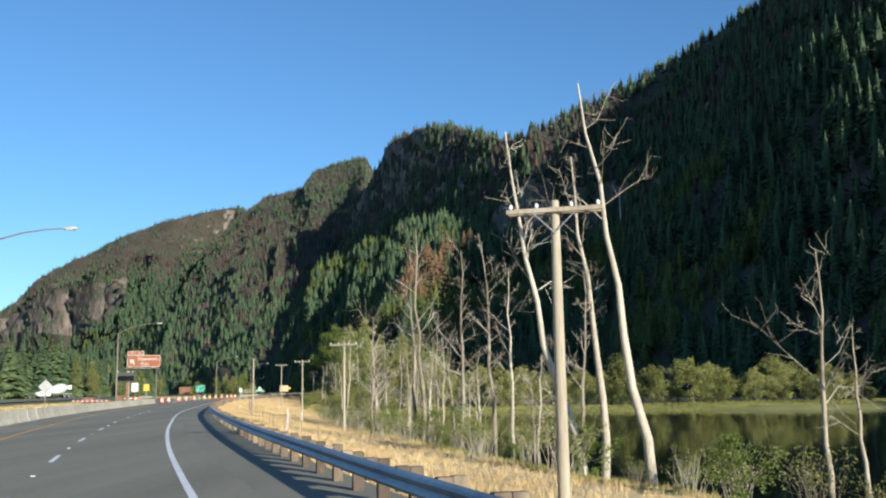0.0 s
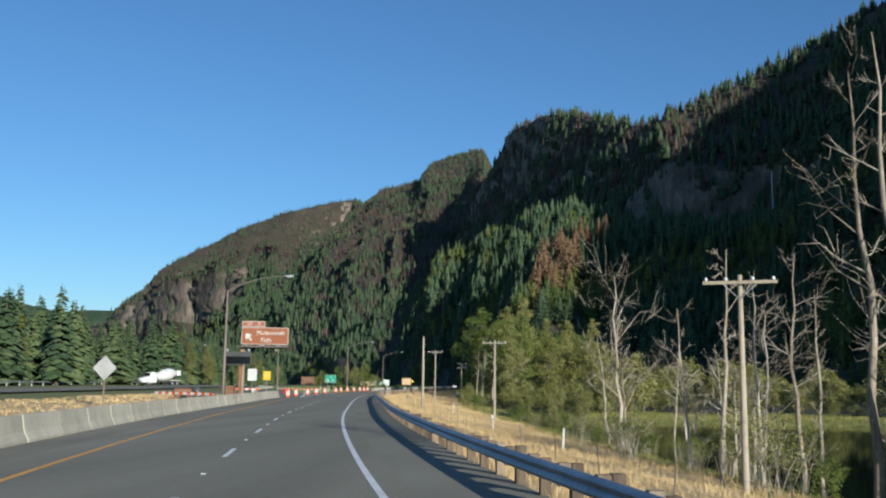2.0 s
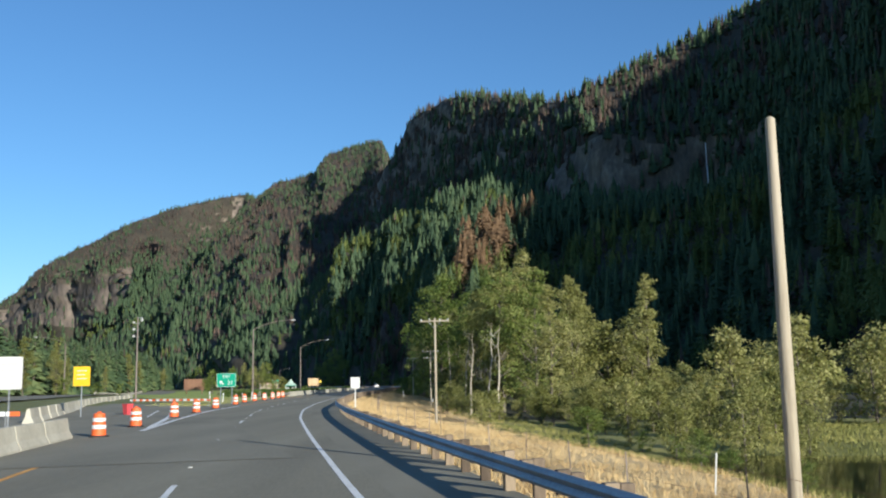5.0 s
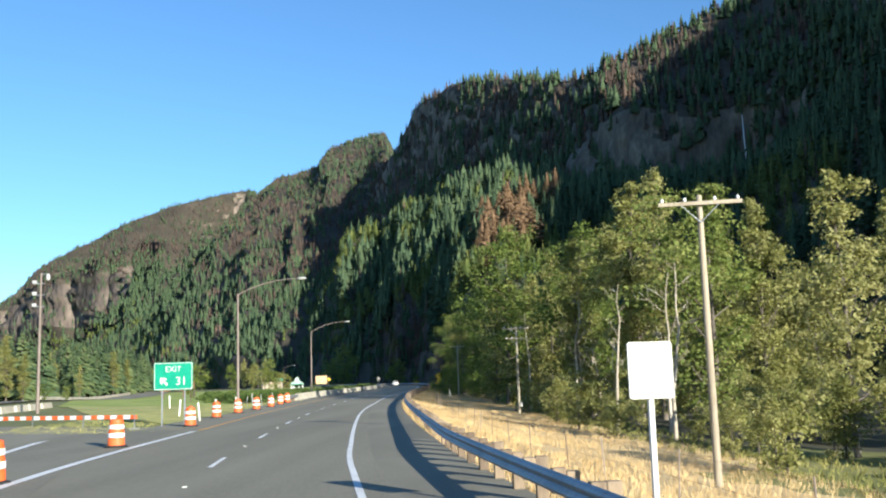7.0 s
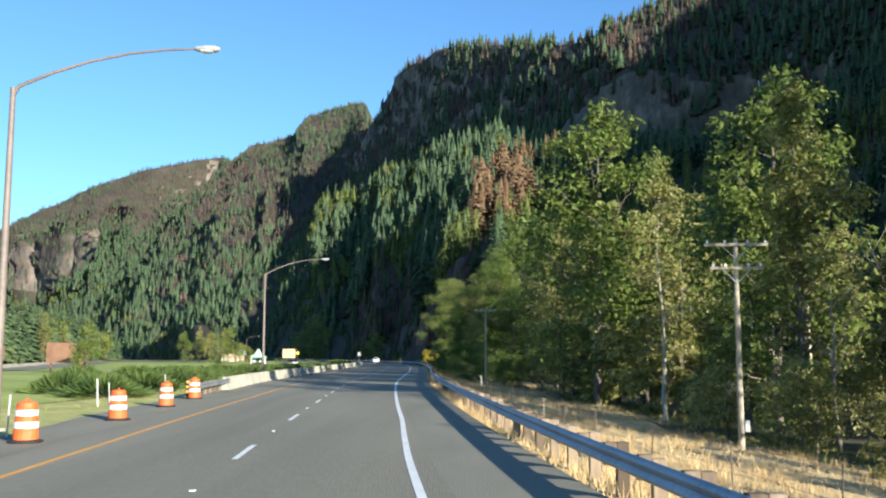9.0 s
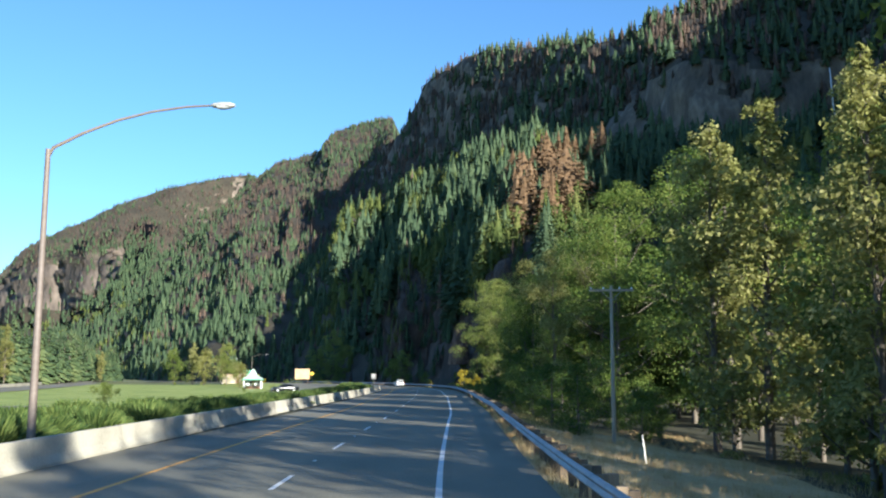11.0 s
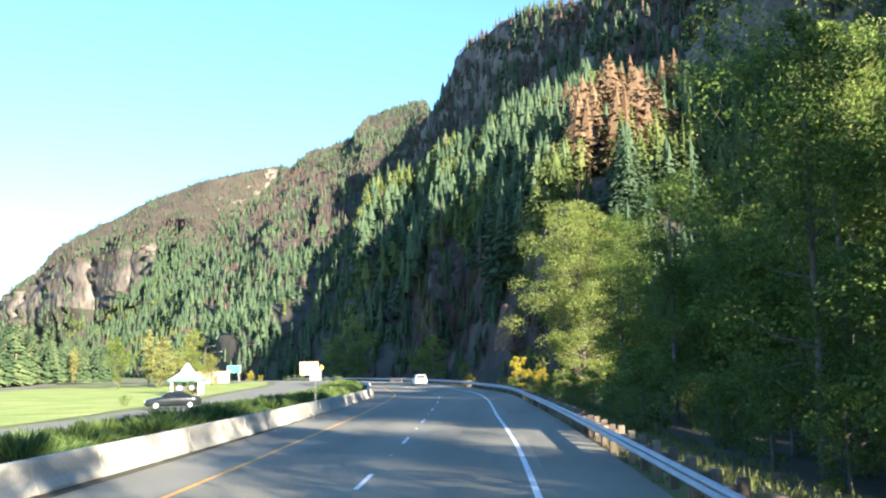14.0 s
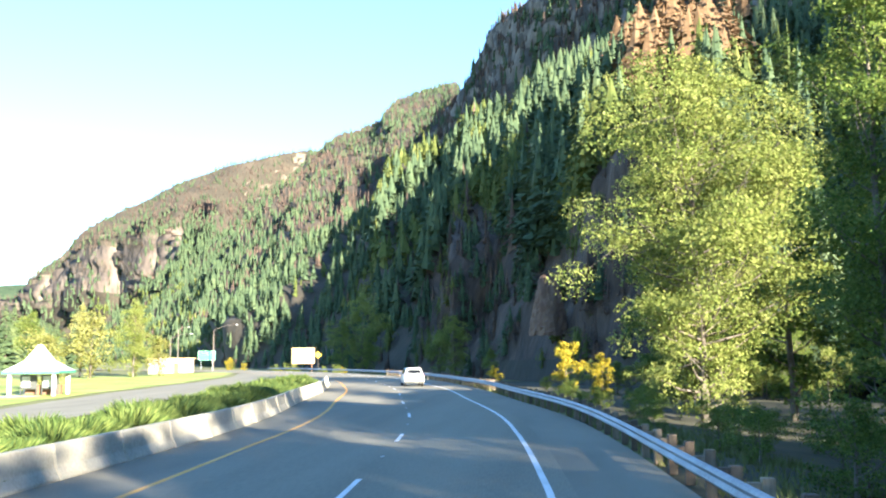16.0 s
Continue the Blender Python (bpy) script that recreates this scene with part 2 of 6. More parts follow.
def road_offset(x, y):
    """Signed distance to the left of the edge line, and the arc length, of many places."""
    x, y = np.asarray(x, float).ravel(), np.asarray(y, float).ravel()
    d, s = np.empty(len(x)), np.empty(len(x))
    for i in range(0, len(x), 20000):
        dx = x[i:i + 20000, None] - EDGE[None, :, 0]
        dy = y[i:i + 20000, None] - EDGE[None, :, 1]
        j = np.argmin(dx * dx + dy * dy, axis=1)
        r = np.arange(len(j))
        d[i:i + 20000] = dx[r, j] * LEFT[j, 0] + dy[r, j] * LEFT[j, 1]
        far = np.hypot(dx[r, j], dy[r, j])
        d[i:i + 20000] = np.where(far > abs(d[i:i + 20000]) + 2, np.sign(d[i:i + 20000]) * far, d[i:i + 20000])
        s[i:i + 20000] = ARC[j]
    return d, s


def value_noise(x, y, size, seed):
    """Smooth noise from 0 to 1 over the plan."""
    rng = np.random.RandomState(seed)
    tab = rng.rand(64, 64)
    u, v = np.asarray(x) / size, np.asarray(y) / size
    iu, iv = np.floor(u).astype(int), np.floor(v).astype(int)
    fu, fv = u - iu, v - iv
    fu, fv = fu * fu * (3 - 2 * fu), fv * fv * (3 - 2 * fv)
    g = lambda a, b: tab[(iu + a) % 64, (iv + b) % 64]
    return (g(0, 0) * (1 - fu) + g(1, 0) * fu) * (1 - fv) + (g(0, 1) * (1 - fu) + g(1, 1) * fu) * fv


WATER = -3.0


def lake_depth(x, y):
    """Above 0 inside the pond's shore."""
    d, s = road_offset(x, y)
    x, y = np.asarray(x, float).ravel(), np.asarray(y, float).ravel()
    r = np.minimum((-d - 21) / 5, 1.0)
    far = np.minimum((182 + 8 * (value_noise(x, y, 20, 3) - 0.5) - y - 0.10 * x) / 6, 1.0)
    side = np.minimum((62 - x + 0.2 * (y - 100)) / 8, 1.0)
    return np.minimum(np.minimum(r, far), np.minimum(side, (y + 25) / 8))


def ground_z(x, y):
    d, s = road_offset(x, y)
    x, y = np.asarray(x, float).ravel(), np.asarray(y, float).ravel()
    right = np.interp(-d, [2.6, 3.6, 8, 12, 17, 24, 60, 120], [-0.06, -0.2, -1.0, -1.55, -2.0, -2.5, -2.6, -2.2])
    left = np.interp(d, [10.6, 12, 20, 30, 60, 400], [-0.06, 0.02, 0.25, 0.45, 0.7, 0.9])
    low = np.interp(d, [10.6, 12, 20, 34, 80, 400], [-0.06, 0.0, -0.25, -0.55, -0.6, 0.3])
    mix = np.clip((y - 300) / 90, 0, 1)
    left = left * (1 - mix) + low * mix
    z = np.where(d > 0, left, right)
    z = np.where((d > -2.6) & (d < 10.6), -0.06, z)
    rough = (value_noise(x, y, 6, 1) - 0.5) * 0.35 + (value_noise(x, y, 1.7, 2) - 0.5) * 0.12
    z += rough * np.clip((-d - 3) / 5, 0, 1) + 0.3 * rough * np.clip((d - 12) / 4, 0, 1)
    lk = np.clip(lake_depth(x, y), -1, 1)
    z = np.where(lk > -1, z * (1 - (lk + 1) / 2) + (WATER - 0.7) * (lk + 1) / 2, z)
    return z


def ground_at(x, y):
    return float(ground_z([x], [y])[0])


def axis(fine0, fine1, step, lo, hi):
    a = list(np.arange(fine0, fine1, step))
    g = step
    while a[-1] < hi:
        g *= 1.22
        a.append(a[-1] + g)
    g = step
    while a[0] > lo:
        g *= 1.22
        a.insert(0, a[0] - g)
    return np.array(a)


def grid_faces(nx, ny):
    i = np.arange(nx - 1)[:, None] * ny + np.arange(ny - 1)[None, :]
    i = i.ravel()
    return np.stack([i, i + ny, i + ny + 1, i + 1], axis=1)


gx, gy = axis(-150, 75, 1.7, -4500, 4500), axis(-30, 560, 2.2, -3000, 4600)
GX, GY = np.meshgrid(gx, gy, indexing="ij")
GZ = ground_z(GX, GY)
ground = part("ground", np_mesh("ground", np.stack([GX.ravel(), GY.ravel(), GZ], axis=1), grid_faces(len(gx), len(gy)), M["ground"], True))
tagged(ground, "rough grassy ground with dry golden roadside verges", "ground", kind="structure")
bmw = bmesh.new()
bmw.faces.new([bmw.verts.new((x, y, WATER)) for x, y in ((-45, -28), (110, -28), (110, 195), (-45, 195))])
water = tagged(part("water", bmw, M["water"]), "still dark pond water reflecting the wooded slope", "pond", kind="structure")


def strip(name, s0, s1, d0, d1, z, mat, step=2.0, parent=None, cross=1):
    n = max(2, int((s1 - s0) / step) + 1)
    vs = []
    for s in np.linspace(s0, s1, n):
        for j in range(cross + 1):
            vs.append(tuple(on_road(s, d0 + (d1 - d0) * j / cross, z)))
    return part(name, np_mesh(name, vs, grid_faces(n, cross + 1), mat), parent=parent)


S0, S1 = 2.0, ARC[-1] - 2
road = tagged(strip("road", S0, S1, -0.5, 8.2, 0.0, M["asphalt"], cross=4), "dark grey asphalt highway with worn wheel tracks", "road", kind="structure")
for d0, d1 in ((-2.75, -0.5), (8.2, 10.6)):
    strip("shoulder", S0, S1, d0, d1, 0.0, M["shoulder"], parent=road)


def lane_offset(s, table):
    return float(np.interp(np.interp(s, ARC, EDGE[:, 1]), [r[0] for r in table], [r[1] for r in table]))


EDGELINE = [(0, 0.66), (22, 0.62), (32, 0.55), (48, 0.36), (62, 0.1), (100, 0.08), (125, 0.16), (150, 0.12), (180, 0.34), (195, 0.14), (215, 0.1), (232, 0.1), (246, -0.05), (258, -0.3), (277, -0.28), (310, -0.17), (367, -0.12), (400, -0.08), (420, 0.12), (440, 0.0), (455, 0.15), (475, 0.0)]
DASH = [(0, 3.75), (40, 3.7), (70, 3.42), (85, 3.4), (110, 3.58), (190, 3.62), (225, 3.65), (240, 3.5), (262, 3.34), (275, 3.36), (350, 3.82), (400, 3.92), (440, 3.98), (460, 4.1)]
LEFTLINE = [(0, 7.0), (60, 6.95), (90, 7.1), (120, 7.45), (180, 7.72), (205, 7.6), (220, 7.2), (250, 7.0), (275, 7.0), (350, 7.78), (370, 7.8), (400, 8.05), (430, 8.1), (450, 8.4), (470, 8.1)]


def line_strip(name, s0, s1, table, width, mat, z=0.006):
    vs = []
    n = max(2, int((s1 - s0) / 1.5) + 1)
    for s in np.linspace(s0, s1, n):
        d = lane_offset(s, table)
        vs += [tuple(on_road(s, d - width / 2, z)), tuple(on_road(s, d + width / 2, z))]
    return part(name, np_mesh(name, vs, grid_faces(n, 2), mat), parent=road)


line_strip("edge_line", S0, S1, EDGELINE, 0.15, M["white_line"])
line_strip("left_edge_line", S0, arc_at(150), LEFTLINE, 0.16, M["orange_line"])
line_strip("exit_gore_line", arc_at(168), arc_at(217), LEFTLINE, 0.28, M["white_line"], 0.024)
line_strip("left_edge_line", arc_at(218), S1, LEFTLINE, 0.16, M["orange_line"])
anchors = [arc_at(y) for y in (29.0, 61.15, 105.9, 198.0, 246.3, 350.7, 401.1, 439.0)]
starts = []
for a, b in zip(anchors, anchors[1:]):
    n = round((b - a) / 12.19)
    starts += [a + (b - a) * k / n for k in range(n)]
starts += [anchors[0] - 12.19 * k for k in range(1, 6)] + [anchors[-1] + 12.19 * k for k in range(20)]
for s in starts:
    line_strip("lane_dash", s, s + 3.05, DASH, 0.13, M["white_line"])
    bm = box(-0.05, -0.05, 0.0, 0.05, 0.05, 0.018, 0.006)
    part("lane_marker", bm, M["white_line"], road, at=road_pose(s - 4.5, lane_offset(s - 4.5, DASH), 0.002))

# ---- the mountain: slope lines (foot, low, near ridge, dip behind it, middle, upper, crest, back), swept into one sheet ----
SLOPES = [
    [(420, -60, -4), (460, -10, 30), (500, 40, 60), (560, 100, 120), (620, 160, 190), (690, 230, 255), (760, 300, 320), (900, 420, 330)],
    # next two lines, largely out of view, are raised to shade the slopes beyond
    [(150, 130, -4), (190, 185, 64), (235, 240, 138), (290, 298, 212), (348, 355, 284), (430, 432, 362), (510, 510, 425), (640, 640, 430)],
    [(85, 300, -4), (106, 365, 46), (128, 430, 102), (158, 495, 140), (192, 560, 186), (260, 680, 282), (330, 800, 370), (460, 960, 395)],
    [(35, 440, -4), (61, 515, 40), (89, 590, 86), (110, 672, 100), (129, 755, 112), (133, 770, 172), (216, 930, 326), (320, 1080, 350)],
    [(-12, 510, -4), (6, 600, 44), (30, 690, 88), (48, 760, 112), (60, 788, 124), (68, 806, 182), (86, 962, 268), (115, 1140, 285)],
    [(-34, 545, -4), (-26, 566, 32), (4, 760, 108), (18, 850, 138), (26, 900, 150), (36, 950, 186), (47, 1034, 278), (80, 1200, 275)],
    [(-48, 570, -4), (-43, 592, 40), (-18, 914, 163), (-14, 968, 158), (-12, 1030, 176), (-10, 1130, 246), (-8, 1290, 366), (40, 1450, 350)],
    [(-76, 650, -4), (-74, 670, 36), (-70, 1010, 158), (-64, 1080, 146), (-62, 1170, 168), (-62, 1300, 266), (-61, 1441, 410), (-20, 1650, 390)],
    [(-92, 690, -4), (-92, 708, 30), (-98, 1068, 156), (-102, 1150, 138), (-108, 1260, 160), (-118, 1440, 270), (-124, 1588, 418), (-90, 1800, 410)],
    [(-104, 715, -4), (-110, 830, 52), (-122, 1068, 148), (-132, 1160, 126), (-150, 1300, 150), (-164, 1520, 258), (-172, 1680, 352), (-150, 1900, 350)],
    [(-128, 765, -4), (-140, 880, 58), (-150, 1066, 136), (-166, 1180, 104), (-190, 1420, 140), (-222, 2000, 380), (-252, 2580, 648), (-240, 2850, 630)],
    [(-175, 845, -4), (-186, 930, 44), (-205, 1034, 84), (-230, 1170, 52), (-265, 1450, 130), (-330, 2050, 380), (-390, 2617, 628), (-390, 2900, 625)],
    [(-225, 915, -4), (-235, 940, 22), (-250, 985, 36), (-275, 1130, 24), (-320, 1480, 120), (-392, 2100, 360), (-452, 2659, 578), (-450, 2950, 590)],
    [(-310, 1080, -4), (-330, 1160, 8), (-350, 1240, 18), (-375, 1340, 20), (-425, 1640, 130), (-510, 2280, 400), (-582, 2860, 600), (-600, 3100, 598)],
    [(-455, 1400, -4), (-480, 1520, 25), (-505, 1640, 60), (-530, 1760, 100), (-570, 1980, 180), (-640, 2500, 390), (-672, 3000, 580), (-720, 3250, 590)],
    [(-640, 1750, -4), (-655, 1950, 75), (-670, 2150, 150), (-690, 2400, 260), (-710, 2700, 385), (-738, 3040, 520), (-748, 3085, 612), (-770, 3400, 615)],
    [(-780, 1960, -4), (-800, 2150, 70), (-820, 2300, 135), (-840, 2450, 205), (-860, 2620, 290), (-880, 2760, 385), (-900, 2960, 554), (-920, 3250, 570)],
    [(-900, 2150, -4), (-925, 2300, 60), (-945, 2420, 110), (-975, 2530, 160), (-992, 2566, 215), (-1012, 2596, 318), (-1055, 2860, 474), (-1090, 3100, 475)],
    [(-1130, 2420, -4), (-1145, 2480, 30), (-1158, 2535, 62), (-1170, 2572, 100), (-1178, 2590, 180), (-1192, 2616, 270), (-1214, 2690, 332), (-1240, 2900, 345)],
    [(-1310, 2560, -4), (-1325, 2600, 25), (-1338, 2636, 50), (-1345, 2650, 90), (-1352, 2662, 140), (-1362, 2684, 170), (-1380, 2720, 188), (-1410, 2850, 198)],
    [(-1480, 2640, -4), (-1490, 2660, 3), (-1500, 2680, 10), (-1508, 2696, 14), (-1516, 2712, 18), (-1524, 2728, 22), (-1540, 2760, 28), (-1560, 2840, 30)],
]
STAGE_ROWS = (14, 18, 10, 10, 16, 16, 8)
COLS = 18


def resample(line):
    p = np.array(line, float)
    out = [p[:1]]
    for a, b, n in zip(p[:-1], p[1:], STAGE_ROWS):
        out.append(a + (b - a) * (np.arange(1, n + 1) / n)[:, None])
    return np.concatenate(out)


lines = np.array([resample(l) for l in SLOPES])
ROWS_UP = lines.shape[1]
soft = lines.copy()
for _ in range(1):
    soft[:, 1:-1] = 0.7 * soft[:, 1:-1] + 0.15 * (soft[:, :-2] + soft[:, 2:])
lines[:, :, :2] = soft[:, :, :2]
lines[:15, :, 2] = soft[:15, :, 2]
STAGE = np.interp(np.arange(ROWS_UP), np.concatenate([[0], np.cumsum(STAGE_ROWS)]), np.arange(8))
cols = []
for i in range(len(lines) - 1):
    a, b, c, d = lines[max(i - 1, 0)], lines[i], lines[i + 1], lines[min(i + 2, len(lines) - 1)]
    for j in range(COLS):
        t = j / COLS
        cr = 0.5 * (2 * b + (c - a) * t + (2 * a - 5 * b + 4 * c - d) * t * t + (3 * b - a - 3 * c + d) * t ** 3)
        cols.append(0.6 * cr + 0.4 * (b + (c - b) * t))
MT = np.array(cols)
dist_scale = np.clip(np.linalg.norm(MT[..., :2] - [-50, 300], axis=-1) / 1000, 0.35, 2.2)
up = np.clip(np.linspace(0, 1, ROWS_UP) * 6, 0, 1)[None, :] * np.interp(STAGE, [4.5, 5.6, 6, 7], [1, 0.45, 0.2, 0.2])[None, :]
along = (np.arange(MT.shape[0]) / COLS)[:, None] * np.ones_like(dist_scale)
stage = STAGE[None, :] * np.ones_like(dist_scale)
gully = (value_noise(along * 100, MT[..., 2] * 0.25, 34, 11) - 0.5) * 44 + (value_noise(along * 100, MT[..., 2] * 0.6, 11, 12) - 0.5) * 20
gully *= np.interp(along, [0, 12, 14, 16, 20], [1, 1, 0.8, 0.6, 0.9])
gully += (value_noise(MT[..., 0], MT[..., 1], 60, 13) - 0.5) * 14
# broken rock at the foot
foot_rows = np.interp(stage, [0.1, 0.3, 1.0, 1.25], [0, 1, 1, 0]) * np.interp(along, [5.0, 5.4, 8.6, 9.0], [0, 1, 1, 0])
rough_foot = ((value_noise(along * 100, MT[..., 2], 7, 18) - 0.5) * 9 + (value_noise(along * 100, MT[..., 2] * 1.7, 22, 19) - 0.5) * 16) * foot_rows
# columned cliff faces at the valley's nose
gully += np.where((along > 16.2) & (stage > 2.6) & (stage < 5.3), (np.abs(np.sin(along * 21 + 0.8 * np.sin(along * 7))) - 0.5) * 34, 0)
MT[..., 0] += 0.75 * gully * up * dist_scale
MT[..., 1] += 0.6 * gully * up * dist_scale + rough_foot
MT[..., 2] += (value_noise(MT[..., 0] * 1.3, MT[..., 1], 75, 14) - 0.5) * 12 * up * dist_scale
mountain = part("mountain", np_mesh("mountain", MT.reshape(-1, 3), grid_faces(*MT.shape[:2])[:, ::-1], M["mountain"], True))
tagged(mountain, "steep basalt mountainside under half-burnt conifer forest", "mountain", kind="structure")

# steep places keep bare rock
ea, eb = MT[1:, :-1] - MT[:-1, :-1], MT[:-1, 1:] - MT[:-1, :-1]
nrm = np.cross(ea, eb)
area = np.linalg.norm(nrm, axis=-1)
flat = np.abs(nrm[..., 2]) / np.maximum(area, 1e-6)
steep = flat < 0.42
AL, SG = along[:-1, :-1], stage[:-1, :-1]
near_cliff = (AL > 3.7) & (AL < 4.75) & (SG > 4.0) & (SG < 5.0)
nose_cliff = (AL > 16.5) & (SG > 3.3 + 0.6 * value_noise(AL * 60, SG * 0, 20, 15)) & (SG < 4.55 + 0.7 * value_noise(AL * 60, SG * 0, 14, 16))
pale_cliff = (AL > 14.78) & (AL < 15.22) & (SG > 5.0) & (SG < 5.75 - 1.6 * np.abs(AL - 15))
mountain.data.materials.append(M["rock"])
mountain.data.materials.append(M["pale_rock"])
mountain.data.materials.append(M["shaded_rock"])
# the foot cliff takes the basalt that is darkened for shade
foot_cliff = (AL > 5.2) & (AL < 8.6) & (SG > 0.1) & (SG < 0.95 + 0.4 * value_noise(AL * 60, SG * 9, 12, 17))
bare = (steep & (MT[:-1, :-1, 2] > 90) & (SG > 3.5)) | foot_cliff
which = np.where(nose_cliff | pale_cliff, 2, np.where(foot_cliff, 3, np.where(bare | near_cliff, 1, 0)))
mountain.data.polygons.foreach_set("material_index", which.ravel().astype(np.int32))


def needle_trees(places, heights, boughs, seed, spread, round_share=0.0, length=0.2, core=0.64):
    """Trees clad in drooping boughs that overlap like shingles; some with a rounded crown."""
    rng = np.random.RandomState(seed)
    n = len(places)
    own = spread * (0.72 + 0.6 * rng.rand(n))
    is_round = rng.rand(n) < round_share
    own = np.where(is_round, own * 1.45, own)
    tall = heights * np.where(is_round, 0.72, 1.0)
    lean = rng.randn(n, 2) * 0.02
    lop = rng.rand(n) * 6.28
    up = np.array([0, 0, 1.0])
    sides = 6
    ring = np.arange(sides) * 2 * np.pi / sides
    vs, fs, base = [], [], 0
    for z0, z1, wide in ((0.05, 0.62, core), (0.4, 1.0, core)):
        rr = (tall * own * wide)[:, None] * np.where(is_round, math.sin(math.pi * (0.18 + 0.6 * z0)), (1 - z0) ** 0.85)[:, None] * (0.75 + 0.5 * rng.rand(n, sides))
        ang = ring[None, :] + rng.rand(n, 1) * 6.28
        low = np.stack([rr * np.cos(ang), rr * np.sin(ang), (tall * z0)[:, None] + 0.05 * tall[:, None] * rng.randn(n, sides)], axis=-1) + places[:, None, :]
        top = places + np.stack([0 * tall, 0 * tall, tall * z1], axis=1)
        vs.append(np.concatenate([low, top[:, None, :]], axis=1).reshape(-1, 3))
        first = base + np.arange(n) * (sides + 1)
        fs += [np.stack([first + j, first + (j + 1) % sides, first + sides], axis=1) for j in range(sides)]
        base += n * (sides + 1)
    for k in range(boughs):
        u = (k + rng.rand(n)) / boughs
        t = np.where(is_round, 0.12 + 0.86 * u, 0.04 + 0.95 * (np.floor((1 - np.sqrt(1 - u)) * 13) + 1.1 * rng.rand(n)) / 13.4)
        a = k * 2.39996 + rng.rand(n) * 1.6
        profile = np.where(is_round, np.sin(np.pi * np.clip(0.1 + 0.88 * t, 0, 1)) ** 0.6, (1 - t) ** 0.85 * (1 - 0.25 * np.exp(-9 * t)) + 0.015)
        reach = tall * own * profile * (0.8 + 0.3 * rng.rand(n)) * (1 + 0.16 * np.cos(a - lop))
        d = np.stack([np.cos(a), np.sin(a), 0 * a], axis=1)
        side = np.stack([-d[:, 1], d[:, 0], 0.3 * rng.randn(n)], axis=1)
        L = tall * np.where(is_round, 0.62, 1.0) * length * (0.3 + 0.7 * profile) * (0.6 + 0.7 * rng.rand(n))
        droop = np.where(is_round, 0.2 + 1.1 * rng.rand(n), 0.22 + 0.5 * rng.rand(n))
        tip = places + d * reach[:, None] + up * (tall * t)[:, None]
        tip[:, :2] += lean * (tall * t)[:, None]
        axis = d * np.cos(droop)[:, None] - up * np.sin(droop)[:, None]
        root = tip - axis * L[:, None]
        w = side * (L * (0.3 + 0.25 * rng.rand(n)))[:, None] - up * (0.14 * L)[:, None]
        w2 = -side * (L * (0.3 + 0.25 * rng.rand(n)))[:, None] - up * (0.14 * L)[:, None]
        mid = tip - axis * (L * (0.3 + 0.25 * rng.rand(n)))[:, None]
        vs.append(np.stack([root, mid + w, tip, mid + w2], axis=1).reshape(-1, 3))
        first = base + np.arange(n) * 4
        fs += [np.stack([first, first + 1, first + 2], axis=1), np.stack([first, first + 2, first + 3], axis=1)]
        base += n * 4
    return np.concatenate(vs), np.concatenate(fs)


rng = np.random.RandomState(5)
cu, cv = np.meshgrid(np.arange(area.shape[0]), np.arange(area.shape[1]), indexing="ij")
centre = (MT[1:, 1:] + MT[:-1, :-1]) / 2
dist = np.hypot(centre[..., 0] + 50, centre[..., 1] - 250)
density = np.where(dist < 520, 1 / 64.0, np.where(dist < 1100, 1 / 76.0, np.where(dist < 1700, 1 / 100.0, 1 / 90.0)))
density = density * np.where(steep, 0.55, 1.0) * np.where(foot_cliff, 2.6, 1.0) * np.where(near_cliff, 0.2, 1.0) * np.where(nose_cliff, 0.3, 1.0) * np.where(pale_cliff, 0.0, 1.0) * np.where(AL < 1.15, 0.0, 1.0) * np.where((cu > 10 * COLS) & (cu < 13.5 * COLS) & (STAGE[cv] < 3), 1.7, np.where(dist < 1100, 1.3, 1.0))
count = rng.poisson(area * density)
rep = np.repeat(np.arange(count.size), count.ravel())
ru, rv = rng.rand(len(rep), 1), rng.rand(len(rep), 1)
iu, iv = rep // count.shape[1], rep % count.shape[1]
P = MT[iu, iv] + ru * (MT[iu + 1, iv] - MT[iu, iv]) + rv * (MT[iu, iv + 1] - MT[iu, iv])
P[:, 2] -= 0.6
DT = np.hypot(P[:, 0] + 50, P[:, 1] - 250)
across, level = iu / COLS, STAGE[iv]
# fire has browned the upper slopes; the near ridge and the lower far slope stay green
patchy = value_noise(P[:, 0], P[:, 1], 110, 21) * 0.6 + value_noise(P[:, 0], P[:, 2] * 2, 34, 22) * 0.4
share = np.where(across > 13.4, np.interp(level, [0, 2, 3.2, 4.2, 5, 6], [0.08, 0.15, 0.22, 0.42, 0.58, 0.6]),
                 np.where(across > 6.4, np.interp(level, [0, 1.2, 2.1, 3, 3.8, 4.6, 5.2], [0.3, 0.12, 0.1, 0.25, 0.42, 0.62, 0.72]),
                          np.interp(level, [0, 2, 4, 5, 6], [0.1, 0.12, 0.3, 0.55, 0.7])))
is_burnt = rng.rand(len(P)) < np.clip(share + 1.1 * (patchy - 0.5), 0.02, 0.97)
H = 13.5 + 9.5 * rng.rand(len(P))
H *= np.where((across > 10) & (across < 13.5) & (level < 3), 0.6, np.where(DT > 1700, 0.95, 1))
H *= np.where(rng.rand(len(P)) < 0.25, 0.62, 1)
H = np.where(is_burnt, H * 0.8, H) * np.interp(level, [0, 4, 5, 6], [1, 1, 0.9, 0.75])
END = np.hypot(P[:, 0] + 60, P[:, 1] - 400)
